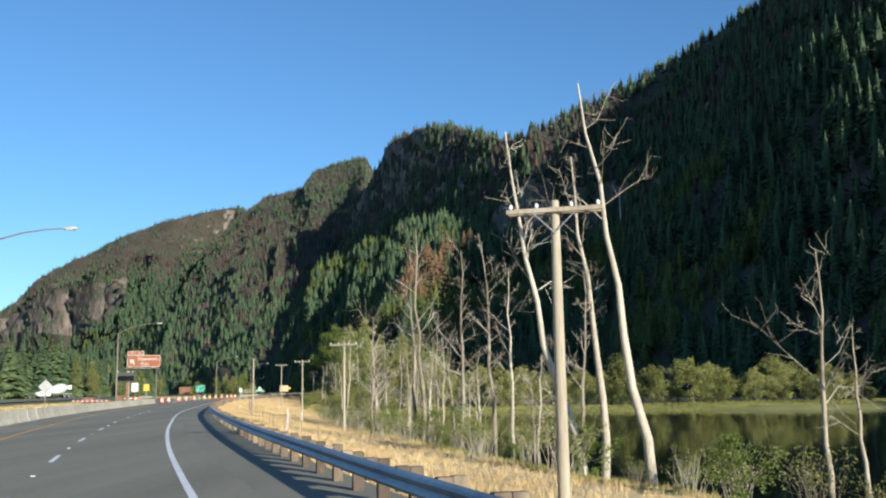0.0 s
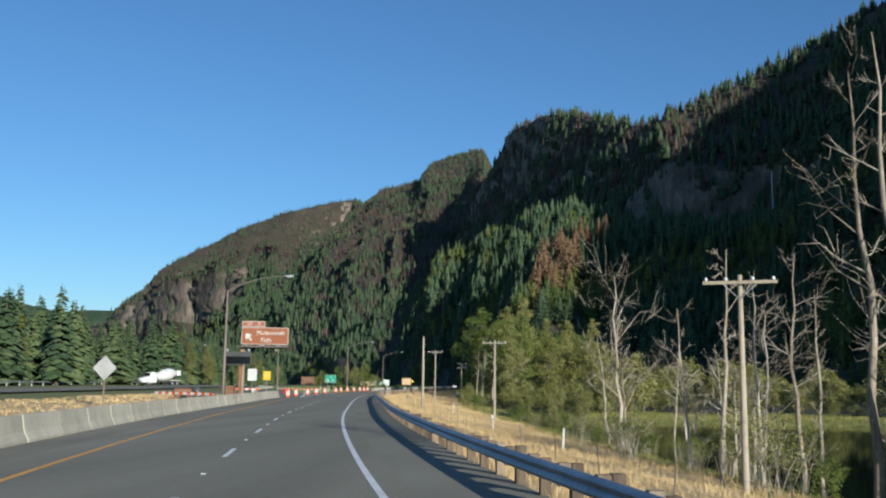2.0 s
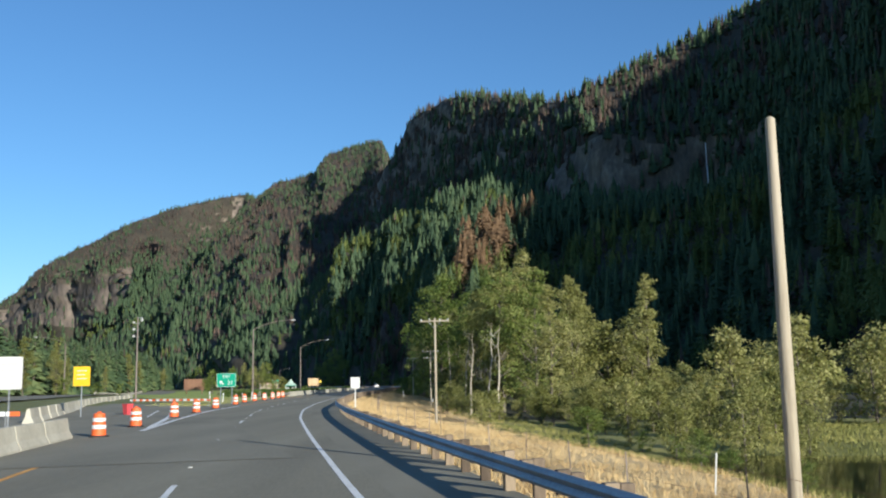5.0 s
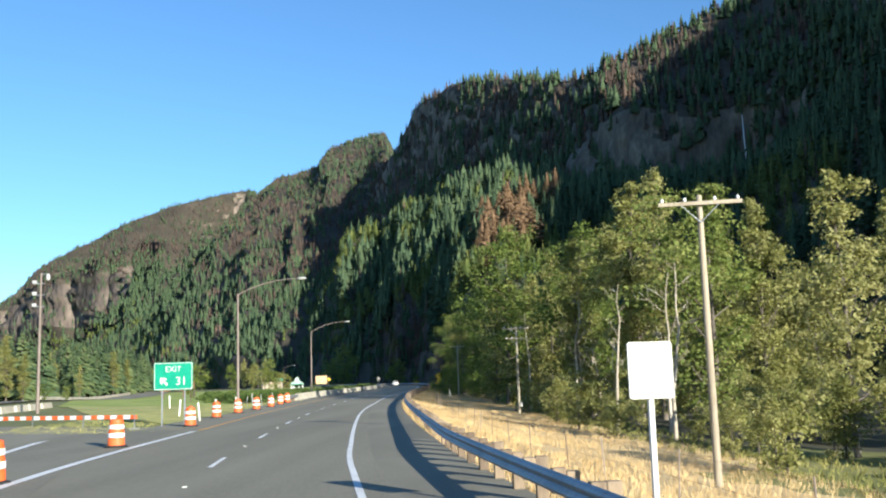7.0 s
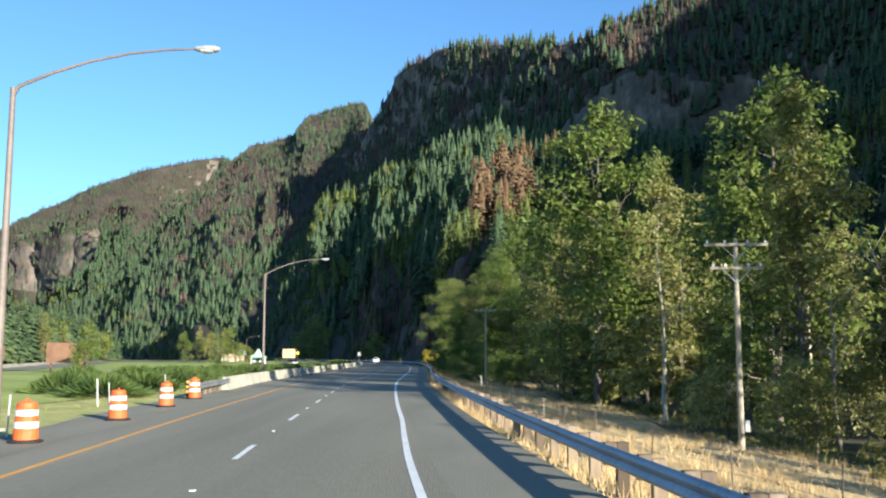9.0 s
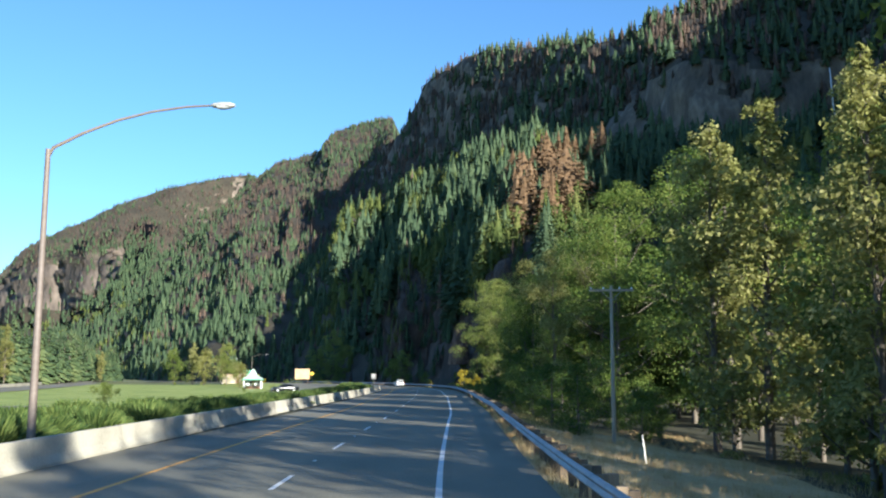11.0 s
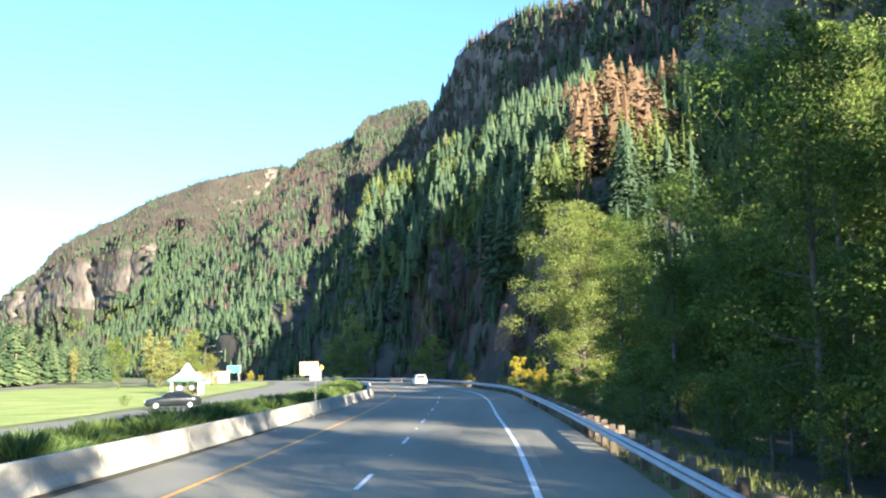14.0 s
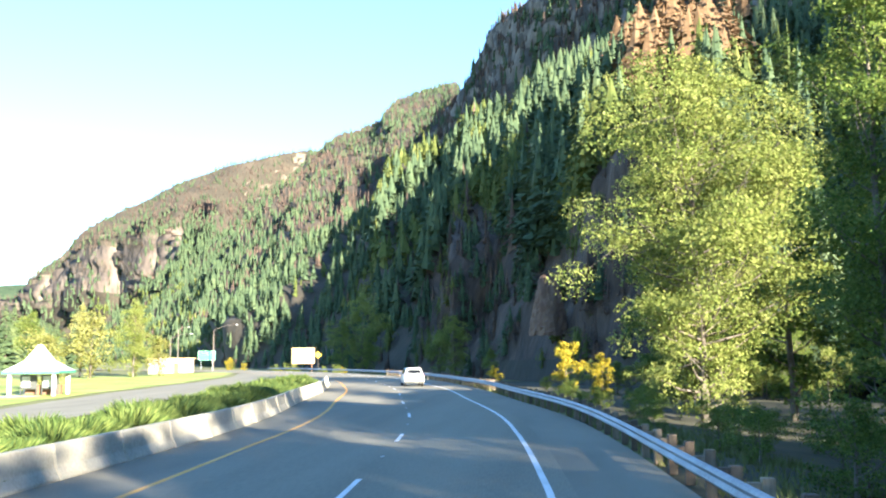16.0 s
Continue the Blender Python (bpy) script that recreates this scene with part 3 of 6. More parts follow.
BURNT_FOOT = (across > 5.6) & (across < 9.5) & (P[:, 2] < 36 + 14 * np.sin(P[:, 0] * 0.13))
is_burnt |= BURNT_FOOT & (rng.rand(len(P)) < 0.4)
H = np.where(BURNT_FOOT, H * np.where(level < 1.1, 0.42, 0.72), H)
leafy = (~is_burnt) & (value_noise(P[:, 0], P[:, 1], 40, 23) + 0.25 * rng.rand(len(P)) > np.interp(level, [0, 2, 4], [0.66, 0.84, 1.1]))
for name, mask, mat, label, spread, rounded in (
        ("conifer_forest", ~is_burnt & ~leafy, M["conifer"], "dense dark green conifer forest on the mountainside", 0.3, 0.0),
        ("leafy_forest", leafy, M["slope_leaf"], "yellow-green leafy trees among the mountainside conifers", 0.2, 0.85),
        ("burnt_forest", is_burnt, M["burnt"], "fire-browned conifers standing on the mountainside", 0.19, 0.1)):
    vs, fs, n0 = [], [], 0
    for lo, hi, boughs, length in ((0, 200, 230, 0.1), (200, 330, 110, 0.13), (330, 520, 52, 0.17), (520, 800, 22, 0.23), (800, 1300, 9, 0.3), (1300, 1e9, 6, 0.34)):
        sel = mask & (END >= lo) & (END < hi)
        if not sel.any():
            continue
        v, f = needle_trees(P[sel], H[sel], int(boughs * (0.8 if mat is M["burnt"] else 1)), 7 + boughs, spread, rounded, length * (0.72 if mat is M["burnt"] else 1.0), 0.42 if hi < 340 else 0.56)
        vs.append(v)
        fs.append(f + n0)
        n0 += len(v)
    forest = part(name, np_mesh(name, np.concatenate(vs), np.concatenate(fs), mat, False))
    tagged(forest, label, "forest", kind="stuff")

# distant hills down the valley
n_h = 60
hx = np.linspace(-3500, -1350, n_h)
hy = np.interp(hx, [-3500, -1350], [2900, 4250])
crest = 250 + 120 * value_noise(hx, hy * 0, 420, 71) + 40 * value_noise(hx, hy * 0, 120, 72)
crest *= np.clip((hx + 3700) / 500, 0.3, 1)
vs = []
for x, y, z in zip(hx, hy, crest):
    vs += [(x + 260, y - 420, -6), (x + 120, y - 200, z * 0.55), (x, y, z), (x - 200, y + 300, z * 0.7)]
hills = part("distant_hills", np_mesh("distant_hills", vs, grid_faces(n_h, 4)[:, ::-1], M["conifer"], True))
tagged(hills, "low wooded hills far down the valley", "hills", kind="structure")

# ---- more materials ----
M["red_orange"] = material("orange_plastic", [(0.62, 0.1, 0.02), (0.72, 0.13, 0.03), (0.78, 0.17, 0.05)], 0.5, 0.55, 0.05, fine=9)
M["red_plastic"] = material("red_plastic", [(0.5, 0.05, 0.06), (0.6, 0.08, 0.09)], 0.6, 0.5, 0.03, fine=6)
M["reflective"] = material("white_reflective_band", [(0.7, 0.7, 0.7), (0.8, 0.8, 0.8)], 0.5, 0.5, 0, fine=9)
M["black_rubber"] = material("black_rubber", [(0.012, 0.012, 0.012), (0.03, 0.03, 0.03)], 0.3, 0.8, 0.1, fine=12)
M["sign_brown"] = material("brown_sign_sheet", [(0.24, 0.085, 0.035), (0.28, 0.1, 0.042), (0.31, 0.115, 0.05)], 1.5, 0.5, 0.02, fine=6)
M["sign_green"] = material("green_sign_sheet", [(0.0, 0.22, 0.13), (0.005, 0.28, 0.17), (0.01, 0.32, 0.2)], 1.5, 0.5, 0.02, fine=6)
M["sign_white"] = material("white_sign_sheet", [(0.5, 0.5, 0.49), (0.6, 0.6, 0.58), (0.66, 0.66, 0.64)], 1, 0.5, 0.02, fine=6)
M["sign_yellow"] = material("yellow_sign_sheet", [(0.62, 0.38, 0.01), (0.72, 0.45, 0.01), (0.75, 0.5, 0.02)], 1, 0.5, 0.02, fine=6)
M["aluminium"] = material("dull_sign_back_metal", [(0.38, 0.38, 0.37), (0.5, 0.5, 0.49), (0.58, 0.58, 0.57)], 0.8, 0.55, 0.05, metal=0.3, fine=9)
M["faded_print"] = material("faded_print", [(0.45, 0.45, 0.45), (0.52, 0.52, 0.52)], 0.5, 0.6, 0, fine=6)
M["rust_steel"] = material("rusty_brown_steel", [(0.13, 0.065, 0.035), (0.2, 0.1, 0.055), (0.26, 0.14, 0.08)], 0.8, 0.75, 0.2, fine=10)
M["dark_panel"] = material("dark_grey_panel", [(0.05, 0.055, 0.05), (0.08, 0.085, 0.08)], 0.8, 0.45, 0.03, fine=8)
M["white_paint"] = material("white_car_paint", [(0.72, 0.72, 0.72), (0.8, 0.8, 0.8)], 2, 0.25, 0, fine=3)
M["black_paint"] = material("black_car_paint", [(0.012, 0.015, 0.016), (0.02, 0.024, 0.025)], 2, 0.2, 0, fine=3)
M["glass"] = material("dark_car_glass", [(0.008, 0.01, 0.012), (0.015, 0.018, 0.02)], 2, 0.05, 0, fine=3)
M["red_lens"] = material("red_lamp_lens", [(0.4, 0.01, 0.01), (0.5, 0.02, 0.02)], 0.5, 0.2, 0, fine=9)
M["roof_green"] = material("pale_green_metal_roof", [(0.3, 0.42, 0.34), (0.4, 0.52, 0.43), (0.48, 0.58, 0.5)], 1, 0.5, 0.05, fine=6)
M["trim_green"] = material("green_fascia_paint", [(0.05, 0.25, 0.16), (0.07, 0.3, 0.2)], 1, 0.5, 0.02, fine=6)
M["brown_wood"] = material("brown_stained_boards", [(0.12, 0.06, 0.035), (0.19, 0.1, 0.06), (0.25, 0.14, 0.085)], 1, 0.85, 0.3, fine=8)
M["tan_board"] = material("tan_board", [(0.45, 0.3, 0.16), (0.55, 0.38, 0.22), (0.6, 0.44, 0.28)], 1.5, 0.8, 0.1, fine=5)
M["beige_wall"] = material("beige_masonry", [(0.35, 0.29, 0.22), (0.45, 0.38, 0.3), (0.5, 0.44, 0.36)], 1.5, 0.9, 0.2, fine=6)
M["paper"] = material("notice_sheets", [(0.4, 0.45, 0.5), (0.6, 0.62, 0.62), (0.7, 0.7, 0.68)], 0.4, 0.6, 0, fine=4)
M["lamp_glass"] = material("frosted_lamp_glass", [(0.6, 0.62, 0.62), (0.75, 0.76, 0.76)], 0.5, 0.3, 0, fine=6)

M["sign_grey"] = material("dull_grey_sign_sheet", [(0.1, 0.1, 0.1), (0.13, 0.13, 0.13), (0.16, 0.16, 0.16)], 0.8, 0.6, 0.02, fine=8)
M["tan_steel"] = material("weathered_tan_steel", [(0.26, 0.17, 0.12), (0.36, 0.245, 0.175), (0.43, 0.31, 0.23)], 0.8, 0.75, 0.15, fine=10)
M["marker_orange"] = material("orange_marker_sheet", [(0.7, 0.3, 0.03), (0.8, 0.38, 0.05)], 0.5, 0.5, 0.02, fine=9)

# ---- guardrail along the right shoulder ----
RAIL_TOP = 0.69
FENCE_R = 6.3


def rail_d(s):
    """How far left of the edge line the rail stands (it is to the right: below 0)."""
    return -lane_offset(s, [(0, 1.65), (20, 1.95), (60, 2.42), (105, 2.5), (150, 2.3), (178, 2.15), (195, 2.4), (215, 2.75), (260, 3.1), (310, 3.1), (350, 3.0), (400, 2.75), (445, 2.7), (490, 3.0)])



def rail_mesh(s0, s1):
    """A W-shaped steel beam with thickness."""
    prof = [(0.0, 0.0), (0.05, 0.03), (0.075, 0.07), (0.05, 0.11), (0.015, 0.15), (0.05, 0.19), (0.075, 0.235), (0.05, 0.275), (0.0, 0.305)]
    prof = prof + [(a - 0.012, b) for a, b in reversed(prof)]
    n, k = int((s1 - s0) / 1.9) + 1, len(prof)
    vs, fs = [], []
    for s in np.linspace(s0, s1, n):
        for a, b in prof:
            vs.append(tuple(on_road(s, rail_d(s) + a, RAIL_TOP - 0.305 + b)))
    for i in range(n - 1):
        for j in range(k):
            fs.append((i * k + j, i * k + (j + 1) % k, (i + 1) * k + (j + 1) % k, (i + 1) * k + j))
    return np_mesh("beam", vs, fs, M["galv"], False)


guardrail = thing("guardrail", "galvanised W-beam guardrail on weathered timber posts", "guardrail")
s_end = arc_at(620)
s = S0 + 20
while s < s_end:
    part("beam", rail_mesh(s, min(s + 15.24, s_end)), parent=guardrail)
    s += 15.24
post_bm = box(-0.1, -0.075, -0.9, 0.1, 0.075, 0.0, 0.012)
post_me = bpy.data.meshes.new("post")
post_bm.to_mesh(post_me)
post_bm.free()
post_me.materials.append(M["post_wood"])
block_bm = box(-0.1, -0.075, -0.18, 0.1, 0.075, 0.18, 0.01)
block_me = bpy.data.meshes.new("spacer_block")
block_bm.to_mesh(block_me)
block_bm.free()
block_me.materials.append(M["post_wood"])
prng = random.Random(4)
s = arc_at(-8)
while s < arc_at(560):
    top = RAIL_TOP + prng.uniform(-0.05, 0.04) + (0.1 if s > arc_at(330) else 0)
    part("post", post_me, parent=guardrail, at=road_pose(s, rail_d(s) - 0.32, top, prng.uniform(-4, 4)))
    part("spacer_block", block_me, parent=guardrail, at=road_pose(s, rail_d(s) - 0.115, RAIL_TOP - 0.16))
    s += 1.905

# ---- wire fence in the dry grass ----
wire_fence = thing("wire_fence", "slim rusty steel posts of a sagging wire fence in dry grass", "fence")
tpost = bm_box(box(-0.016, -0.004, -0.5, 0.016, 0.004, 1.1), -0.004, 0.0, -0.5, 0.004, 0.022, 1.1)
tpost_me = bpy.data.meshes.new("post")
tpost.to_mesh(tpost_me)
tpost.free()
tpost_me.materials.append(M["lamp_steel"])
tops = []
s = arc_at(44)
while s < arc_at(300):
    q = on_road(s, -FENCE_R + prng.uniform(-0.15, 0.15))
    lean = (prng.uniform(-5, 5), prng.uniform(-5, 5))
    z = ground_at(q.x, q.y)
    part("post", tpost_me, parent=wire_fence, at=pose(q.x, q.y, z, *lean, prng.uniform(0, 90)))
    tops.append((q.x, q.y, z))
    s += prng.uniform(4.2, 5.6)
for up_z in (0.55, 1.02):
    part("wire", tubes_mesh("wire", [([(a, b, c + up_z + prng.uniform(-0.05, 0.02)) for a, b, c in tops], [0.004] * len(tops))], M["rust_steel"], 3), parent=wire_fence)

# ---- concrete barriers ----
JERSEY = [(-0.3, 0), (-0.3, 0.08), (-0.17, 0.32), (-0.085, 0.8), (-0.06, 0.82), (0.06, 0.82), (0.085, 0.8), (0.17, 0.32), (0.3, 0.08), (0.3, 0)]


def jersey(length):
    bm = bmesh.new()
    ends = [[bm.verts.new((a, y, b)) for a, b in JERSEY] for y in (-length / 2 + 0.03, length / 2 - 0.03)]
    k = len(JERSEY)
    for j in range(k):
        bm.faces.new((ends[0][j], ends[0][(j + 1) % k], ends[1][(j + 1) % k], ends[1][j]))
    bm.faces.new(ends[0])
    bm.faces.new(list(reversed(ends[1])))
    bmesh.ops.recalc_face_normals(bm, faces=bm.faces)
    me = bpy.data.meshes.new("concrete_barrier")
    bm.to_mesh(me)
    bm.free()
    me.materials.append(M["concrete"])
    return me


jersey_me = jersey(3.81)


def barrier_at(m, label="weathered grey concrete median barrier segment"):
    ob = part("concrete_barrier", jersey_me, at=m)
    return tagged(ob, label, "barrier", "median barrier")


s = arc_at(-30)
while s < arc_at(163):
    barrier_at(road_pose(s, 9.9 if s > arc_at(60) else 10.1, 0.0, prng.uniform(-0.4, 0.4)))
    s += 3.82
BARRIER = [(287, 10.3), (300, 10.8), (350, 11.9), (405, 11.4), (445, 10.9), (490, 10.4), (520, 9.6)]
s = arc_at(287.5)
while s < arc_at(522):
    barrier_at(road_pose(s, lane_offset(s, BARRIER), -0.04, prng.uniform(-0.3, 0.3)), "stained concrete median barrier segment before junipers")
    s += 3.82
# short guardrail before the first barrier, with a striped end marker
stub = thing("guardrail_end", "short weathered W-beam guardrail end before the concrete barrier", "guardrail")
s_a, s_b = arc_at(273.5), arc_at(287.0)
prof = [(0.0, 0.0), (-0.05, 0.03), (-0.075, 0.07), (-0.05, 0.11), (-0.015, 0.15), (-0.05, 0.19), (-0.075, 0.235), (-0.05, 0.275), (0.0, 0.305)]
prof = prof + [(a + 0.012, b) for a, b in reversed(prof)]
vs, fs = [], []
for i in range(9):
    s = s_a + (s_b - s_a) * i / 8
    vs += [tuple(on_road(s, 9.75 + 0.06 * i + a, 0.37 + b)) for a, b in prof]
for i in range(8):
    fs += [(i * 18 + j, i * 18 + (j + 1) % 18, (i + 1) * 18 + (j + 1) % 18, (i + 1) * 18 + j) for j in range(18)]
part("beam", np_mesh("beam", vs, fs, M["galv"]), parent=stub)
for i in range(8):
    s = s_a + (s_b - s_a) * (i + 0.5) / 8
    part("post", post_me, parent=stub, at=road_pose(s, 10.0 + 0.06 * i, 0.7, prng.uniform(-3, 3)))
marker = thing("object_marker", "yellow and black striped marker panel on a post", "marker sign", road_pose(s_a - 0.4, 9.7, 0.0))
part("post", box(-0.03, 0.012, -0.3, 0.03, 0.05, 1.0), M["galv"], marker)
for i in range(6):
    part("stripe", box(-0.16, -0.012, 0.3 + 0.115 * i, 0.16, 0.01, 0.3 + 0.115 * (i + 1) - 0.002), M["black_rubber"] if i % 2 else M["marker_orange"], marker)
# closed ramp: barriers with striped boards
ramp_line = [(-56.5, 170), (-62, 187), (-67, 202), (-72.5, 219), (-78, 240), (-82, 258)]
rp = spline(ramp_line, 3.82)
for a, b in zip(rp[:-1], rp[1:]):
    yaw = math.degrees(math.atan2(-(b - a)[0], (b - a)[1]))
    barrier_at(pose((a[0] + b[0]) / 2 - 3.5, (a[1] + b[1]) / 2 + 4, 0.12, 0, 0, yaw), "pale concrete barrier segment beside the closed exit ramp")


def strip_free(name, pts, width, z, mat, parent=None, follow=False):
    p = spline(pts, 2.0)
    t = np.gradient(p, axis=0)
    t /= np.linalg.norm(t, axis=1)[:, None]
    n = np.stack([-t[:, 1], t[:, 0]], axis=1)
    vs = []
    zs = np.full(len(p), z) if not follow else ground_z(p[:, 0], p[:, 1]) + z
    for q, m, h in zip(p, n, zs):
        vs += [(*(q - m * width / 2), h), (*(q + m * width / 2), h)]
    return part(name, np_mesh(name, vs, grid_faces(len(p), 2), mat), parent=parent)


ramp = strip_free("ramp", [(-45, 148), (-54, 176), (-61.5, 200), (-68, 222), (-75, 248), (-82, 280), (-90, 320), (-95, 360)], 8.5, 0.012, M["shoulder"])
tagged(ramp, "closed grey asphalt exit ramp", "road", kind="structure")
strip_free("gore_line", [(-51.8, 169.4), (-55.9, 185.6), (-61, 203), (-65.8, 221.6)], 0.3, 0.03, M["white_line"], ramp)
strip_free("ramp_line", [(-57.5, 186), (-62, 202), (-67.5, 221)], 0.15, 0.03, M["white_line"], ramp)
strip_free("ramp_edge_line", [(-60.5, 187.1), (-66, 205), (-72, 224), (-77, 243)], 0.13, 0.03, M["orange_line"], ramp)

# red and white boards laid across the closed ramp
def striped_board(m, length=3.6):
    board = thing("barricade_board", "red and white striped barricade board across the ramp", "barricade", m, "ramp barricades")
    n = 8
    for k in range(n):
        part("stripe", box(length * (k / n - 0.5), -0.02, 0.0, length * ((k + 1) / n - 0.5) - 0.003, 0.02, 0.2, 0.004), M["red_orange"] if k % 2 else M["reflective"], board)
    return board


base_board = striped_board(pose(-64.3, 221.4, 0.5, 0, 0, -25))
for x, y in ((-67.7, 223.0), (-71.1, 224.6)):
    copy_thing(base_board, pose(x, y, 0.5, 0, 0, -25))


def barricade_stand(x, y, yaw, top):
    foot = thing("barricade_stand", "grey steel stand under the barricade boards", "stand", pose(x, y, 0.02, 0, 0, yaw), "ramp barricade stands")
    part("leg", box(-0.03, -0.04, 0, 0.03, -0.024, top), M["galv"], foot)
    part("foot", box(-0.04, -0.35, -0.02, 0.04, 0.3, 0.04, 0.01), M["galv"], foot)


for x in (-72.4, -69.4, -66.0, -62.8):
    barricade_stand(x, 221.4 - 0.47 * (x + 64.3), -25, 0.72)
# boards by the median barrier and at the ramp's mouth
for x, y, yaw in ((-47.3, 117.7, -32), (-44.2, 115.8, -32), (-57.8, 164.6, 4)):
    copy_thing(base_board, pose(x, y, 0.83, 0, 0, yaw))
    for side in (-1.2, 1.2):
        barricade_stand(x + side * math.cos(math.radians(yaw)), y + side * math.sin(math.radians(yaw)), yaw, 1.0)

# ---- traffic drums ----
def drum(m):
    d = thing("traffic_drum", "orange plastic traffic drum with white reflective bands", "traffic drum", m, "drums along the closed exit")
    part("body", lathe([(0.29, 0.05), (0.29, 0.28), (0.275, 0.29), (0.27, 0.56), (0.255, 0.57), (0.25, 0.8), (0.235, 0.82), (0.23, 0.93), (0.2, 0.96), (0.1, 0.97)], 18), M["red_orange"], d)
    part("band", lathe([(0.283, 0.34), (0.283, 0.49)], 18), M["reflective"], d, "white reflective band")
    part("band", lathe([(0.263, 0.63), (0.263, 0.77)], 18), M["reflective"], d, "white reflective band")
    part("handle", box(-0.09, -0.02, 0.96, 0.09, 0.02, 1.03, 0.01), M["red_orange"], d)
    part("base_ring", lathe([(0.4, 0.0), (0.4, 0.04), (0.3, 0.07), (0.29, 0.07)], 18), M["black_rubber"], d, "black rubber ballast ring")
    return d


DRUMS = [(-51.3, 161.8), (-53.0, 171.0), (-55.2, 184.4), (-56.7, 194.7), (-58.4, 206.6), (-60.4, 222.0), (-62.2, 233.6), (-62.9, 242.0), (-63.3, 249.6), (-63.8, 257.5), (-64.6, 265.6), (-65.3, 272.7)]
first_drum = drum(pose(*DRUMS[0], 0.012))
for k, (x, y) in enumerate(DRUMS[1:]):
    copy_thing(first_drum, pose(x, y, max(0.012, ground_at(x, y) - 0.01), 0, 0, 37 * k))

# ---- white delineator posts ----
def delineator(m, lean=0.0):
    d = thing("delineator_post", "slim white plastic delineator post", "marker post", m, "delineators")
    part("blade", box(-0.05, -0.012, -0.1, 0.05, 0.012, 1.15, 0.005), M["sign_white"], d)
    part("reflector", box(-0.035, -0.017, 0.95, 0.035, -0.0125, 1.08), M["reflective"], d)
    return d


first_del = delineator(pose(-65.6, 236.9, ground_at(-65.6, 236.9), 0, 4, 10))
for k, (x, y) in enumerate([(-62.1, 229.6), (-72.2, 255.5), (-63.6, 238.4), (-65.2, 250.4), (-67.2, 265.1), (-64.4, 251.0), (-65.6, 261.9), (-67.2, 274.5), (-12.0, 62.0), (-17.1, 98.5), (-22.6, 121.0), (-49.3, 321.0), (-29.3, 150)]):
    copy_thing(first_del, pose(x, y, ground_at(x, y), (k % 3 - 1) * 3, (k % 4 - 1.5) * 4, 20 * k))


# ---- signs ----
def text_mesh(name, words, size, mat):
    cu = bpy.data.curves.new(name, "FONT")
    cu.body, cu.size, cu.extrude, cu.align_x, cu.align_y = words, size, 0.004, "CENTER", "CENTER"
    cu.resolution_u = 3
    tmp = bpy.data.objects.new(name, cu)
    scene.collection.objects.link(tmp)
    me = bpy.data.meshes.new_from_object(tmp.evaluated_get(bpy.context.evaluated_depsgraph_get()))
    me.name = name
    bpy.data.objects.remove(tmp)
    me.materials.clear()
    me.materials.append(mat)
    return me


def rounded_plate(w, h, r, y0, y1):
    """A plate in the x-z plane, centred, with rounded corners."""
    bm = bmesh.new()
    out = []
    for cx, cz, a0 in ((w / 2 - r, h / 2 - r, 0), (-w / 2 + r, h / 2 - r, 90), (-w / 2 + r, -h / 2 + r, 180), (w / 2 - r, -h / 2 + r, 270)):
        for a in range(0, 91, 30):
            out.append((cx + r * math.cos(radians(a0 + a)), cz + r * math.sin(radians(a0 + a))))
    f = bm.faces.new([bm.verts.new((x, y0, z)) for x, z in out])
    ext = bmesh.ops.extrude_face_region(bm, geom=[f])
    bmesh.ops.translate(bm, vec=(0, y1 - y0, 0), verts=[v for v in ext["geom"] if isinstance(v, bmesh.types.BMVert)])
    bmesh.ops.recalc_face_normals(bm, faces=bm.faces)
    return bm


def panel(parent, w, h, z, mat, x=0.0, border=True, name="panel"):
    """A sign panel facing -y, with a white border line."""
    p = part(name, rounded_plate(w, h, 0.08 * min(w, h), -0.02, 0.02), mat, parent, at=pose(x, 0, z))
    if border:
        bm = rounded_plate(w - 0.06, h - 0.06, 0.07 * min(w, h), -0.024, -0.021)
        part("border", bm, M["sign_white"], p)
        part("field", rounded_plate(w - 0.14, h - 0.14, 0.06 * min(w, h), -0.028, -0.025), mat, p)
    return p


def write(panel_ob, words, size, x, z):
    return part("lettering", text_mesh("lettering", words, size, M["sign_white"]), parent=panel_ob, at=pose(x, -0.033, z, 90, 0, 0))


def arrow(panel_ob, x, z, size, angle):
    bm = bmesh.new()
    pts = [(-0.1, -0.5), (0.1, -0.5), (0.1, 0.05), (0.34, -0.14), (0.34, 0.14), (0, 0.5), (-0.34, 0.14), (-0.34, -0.14), (-0.1, 0.05)]
    c, s_ = math.cos(radians(angle)), math.sin(radians(angle))
    f = bm.faces.new([bm.verts.new((x + size * (a * c - b * s_), -0.031, z + size * (a * s_ + b * c))) for a, b in pts])
    e = bmesh.ops.extrude_face_region(bm, geom=[f])
    bmesh.ops.translate(bm, vec=(0, -0.005, 0), verts=[v for v in e["geom"] if isinstance(v, bmesh.types.BMVert)])
    bmesh.ops.recalc_face_normals(bm, faces=bm.faces)
    return part("arrow", bm, M["sign_white"], panel_ob)


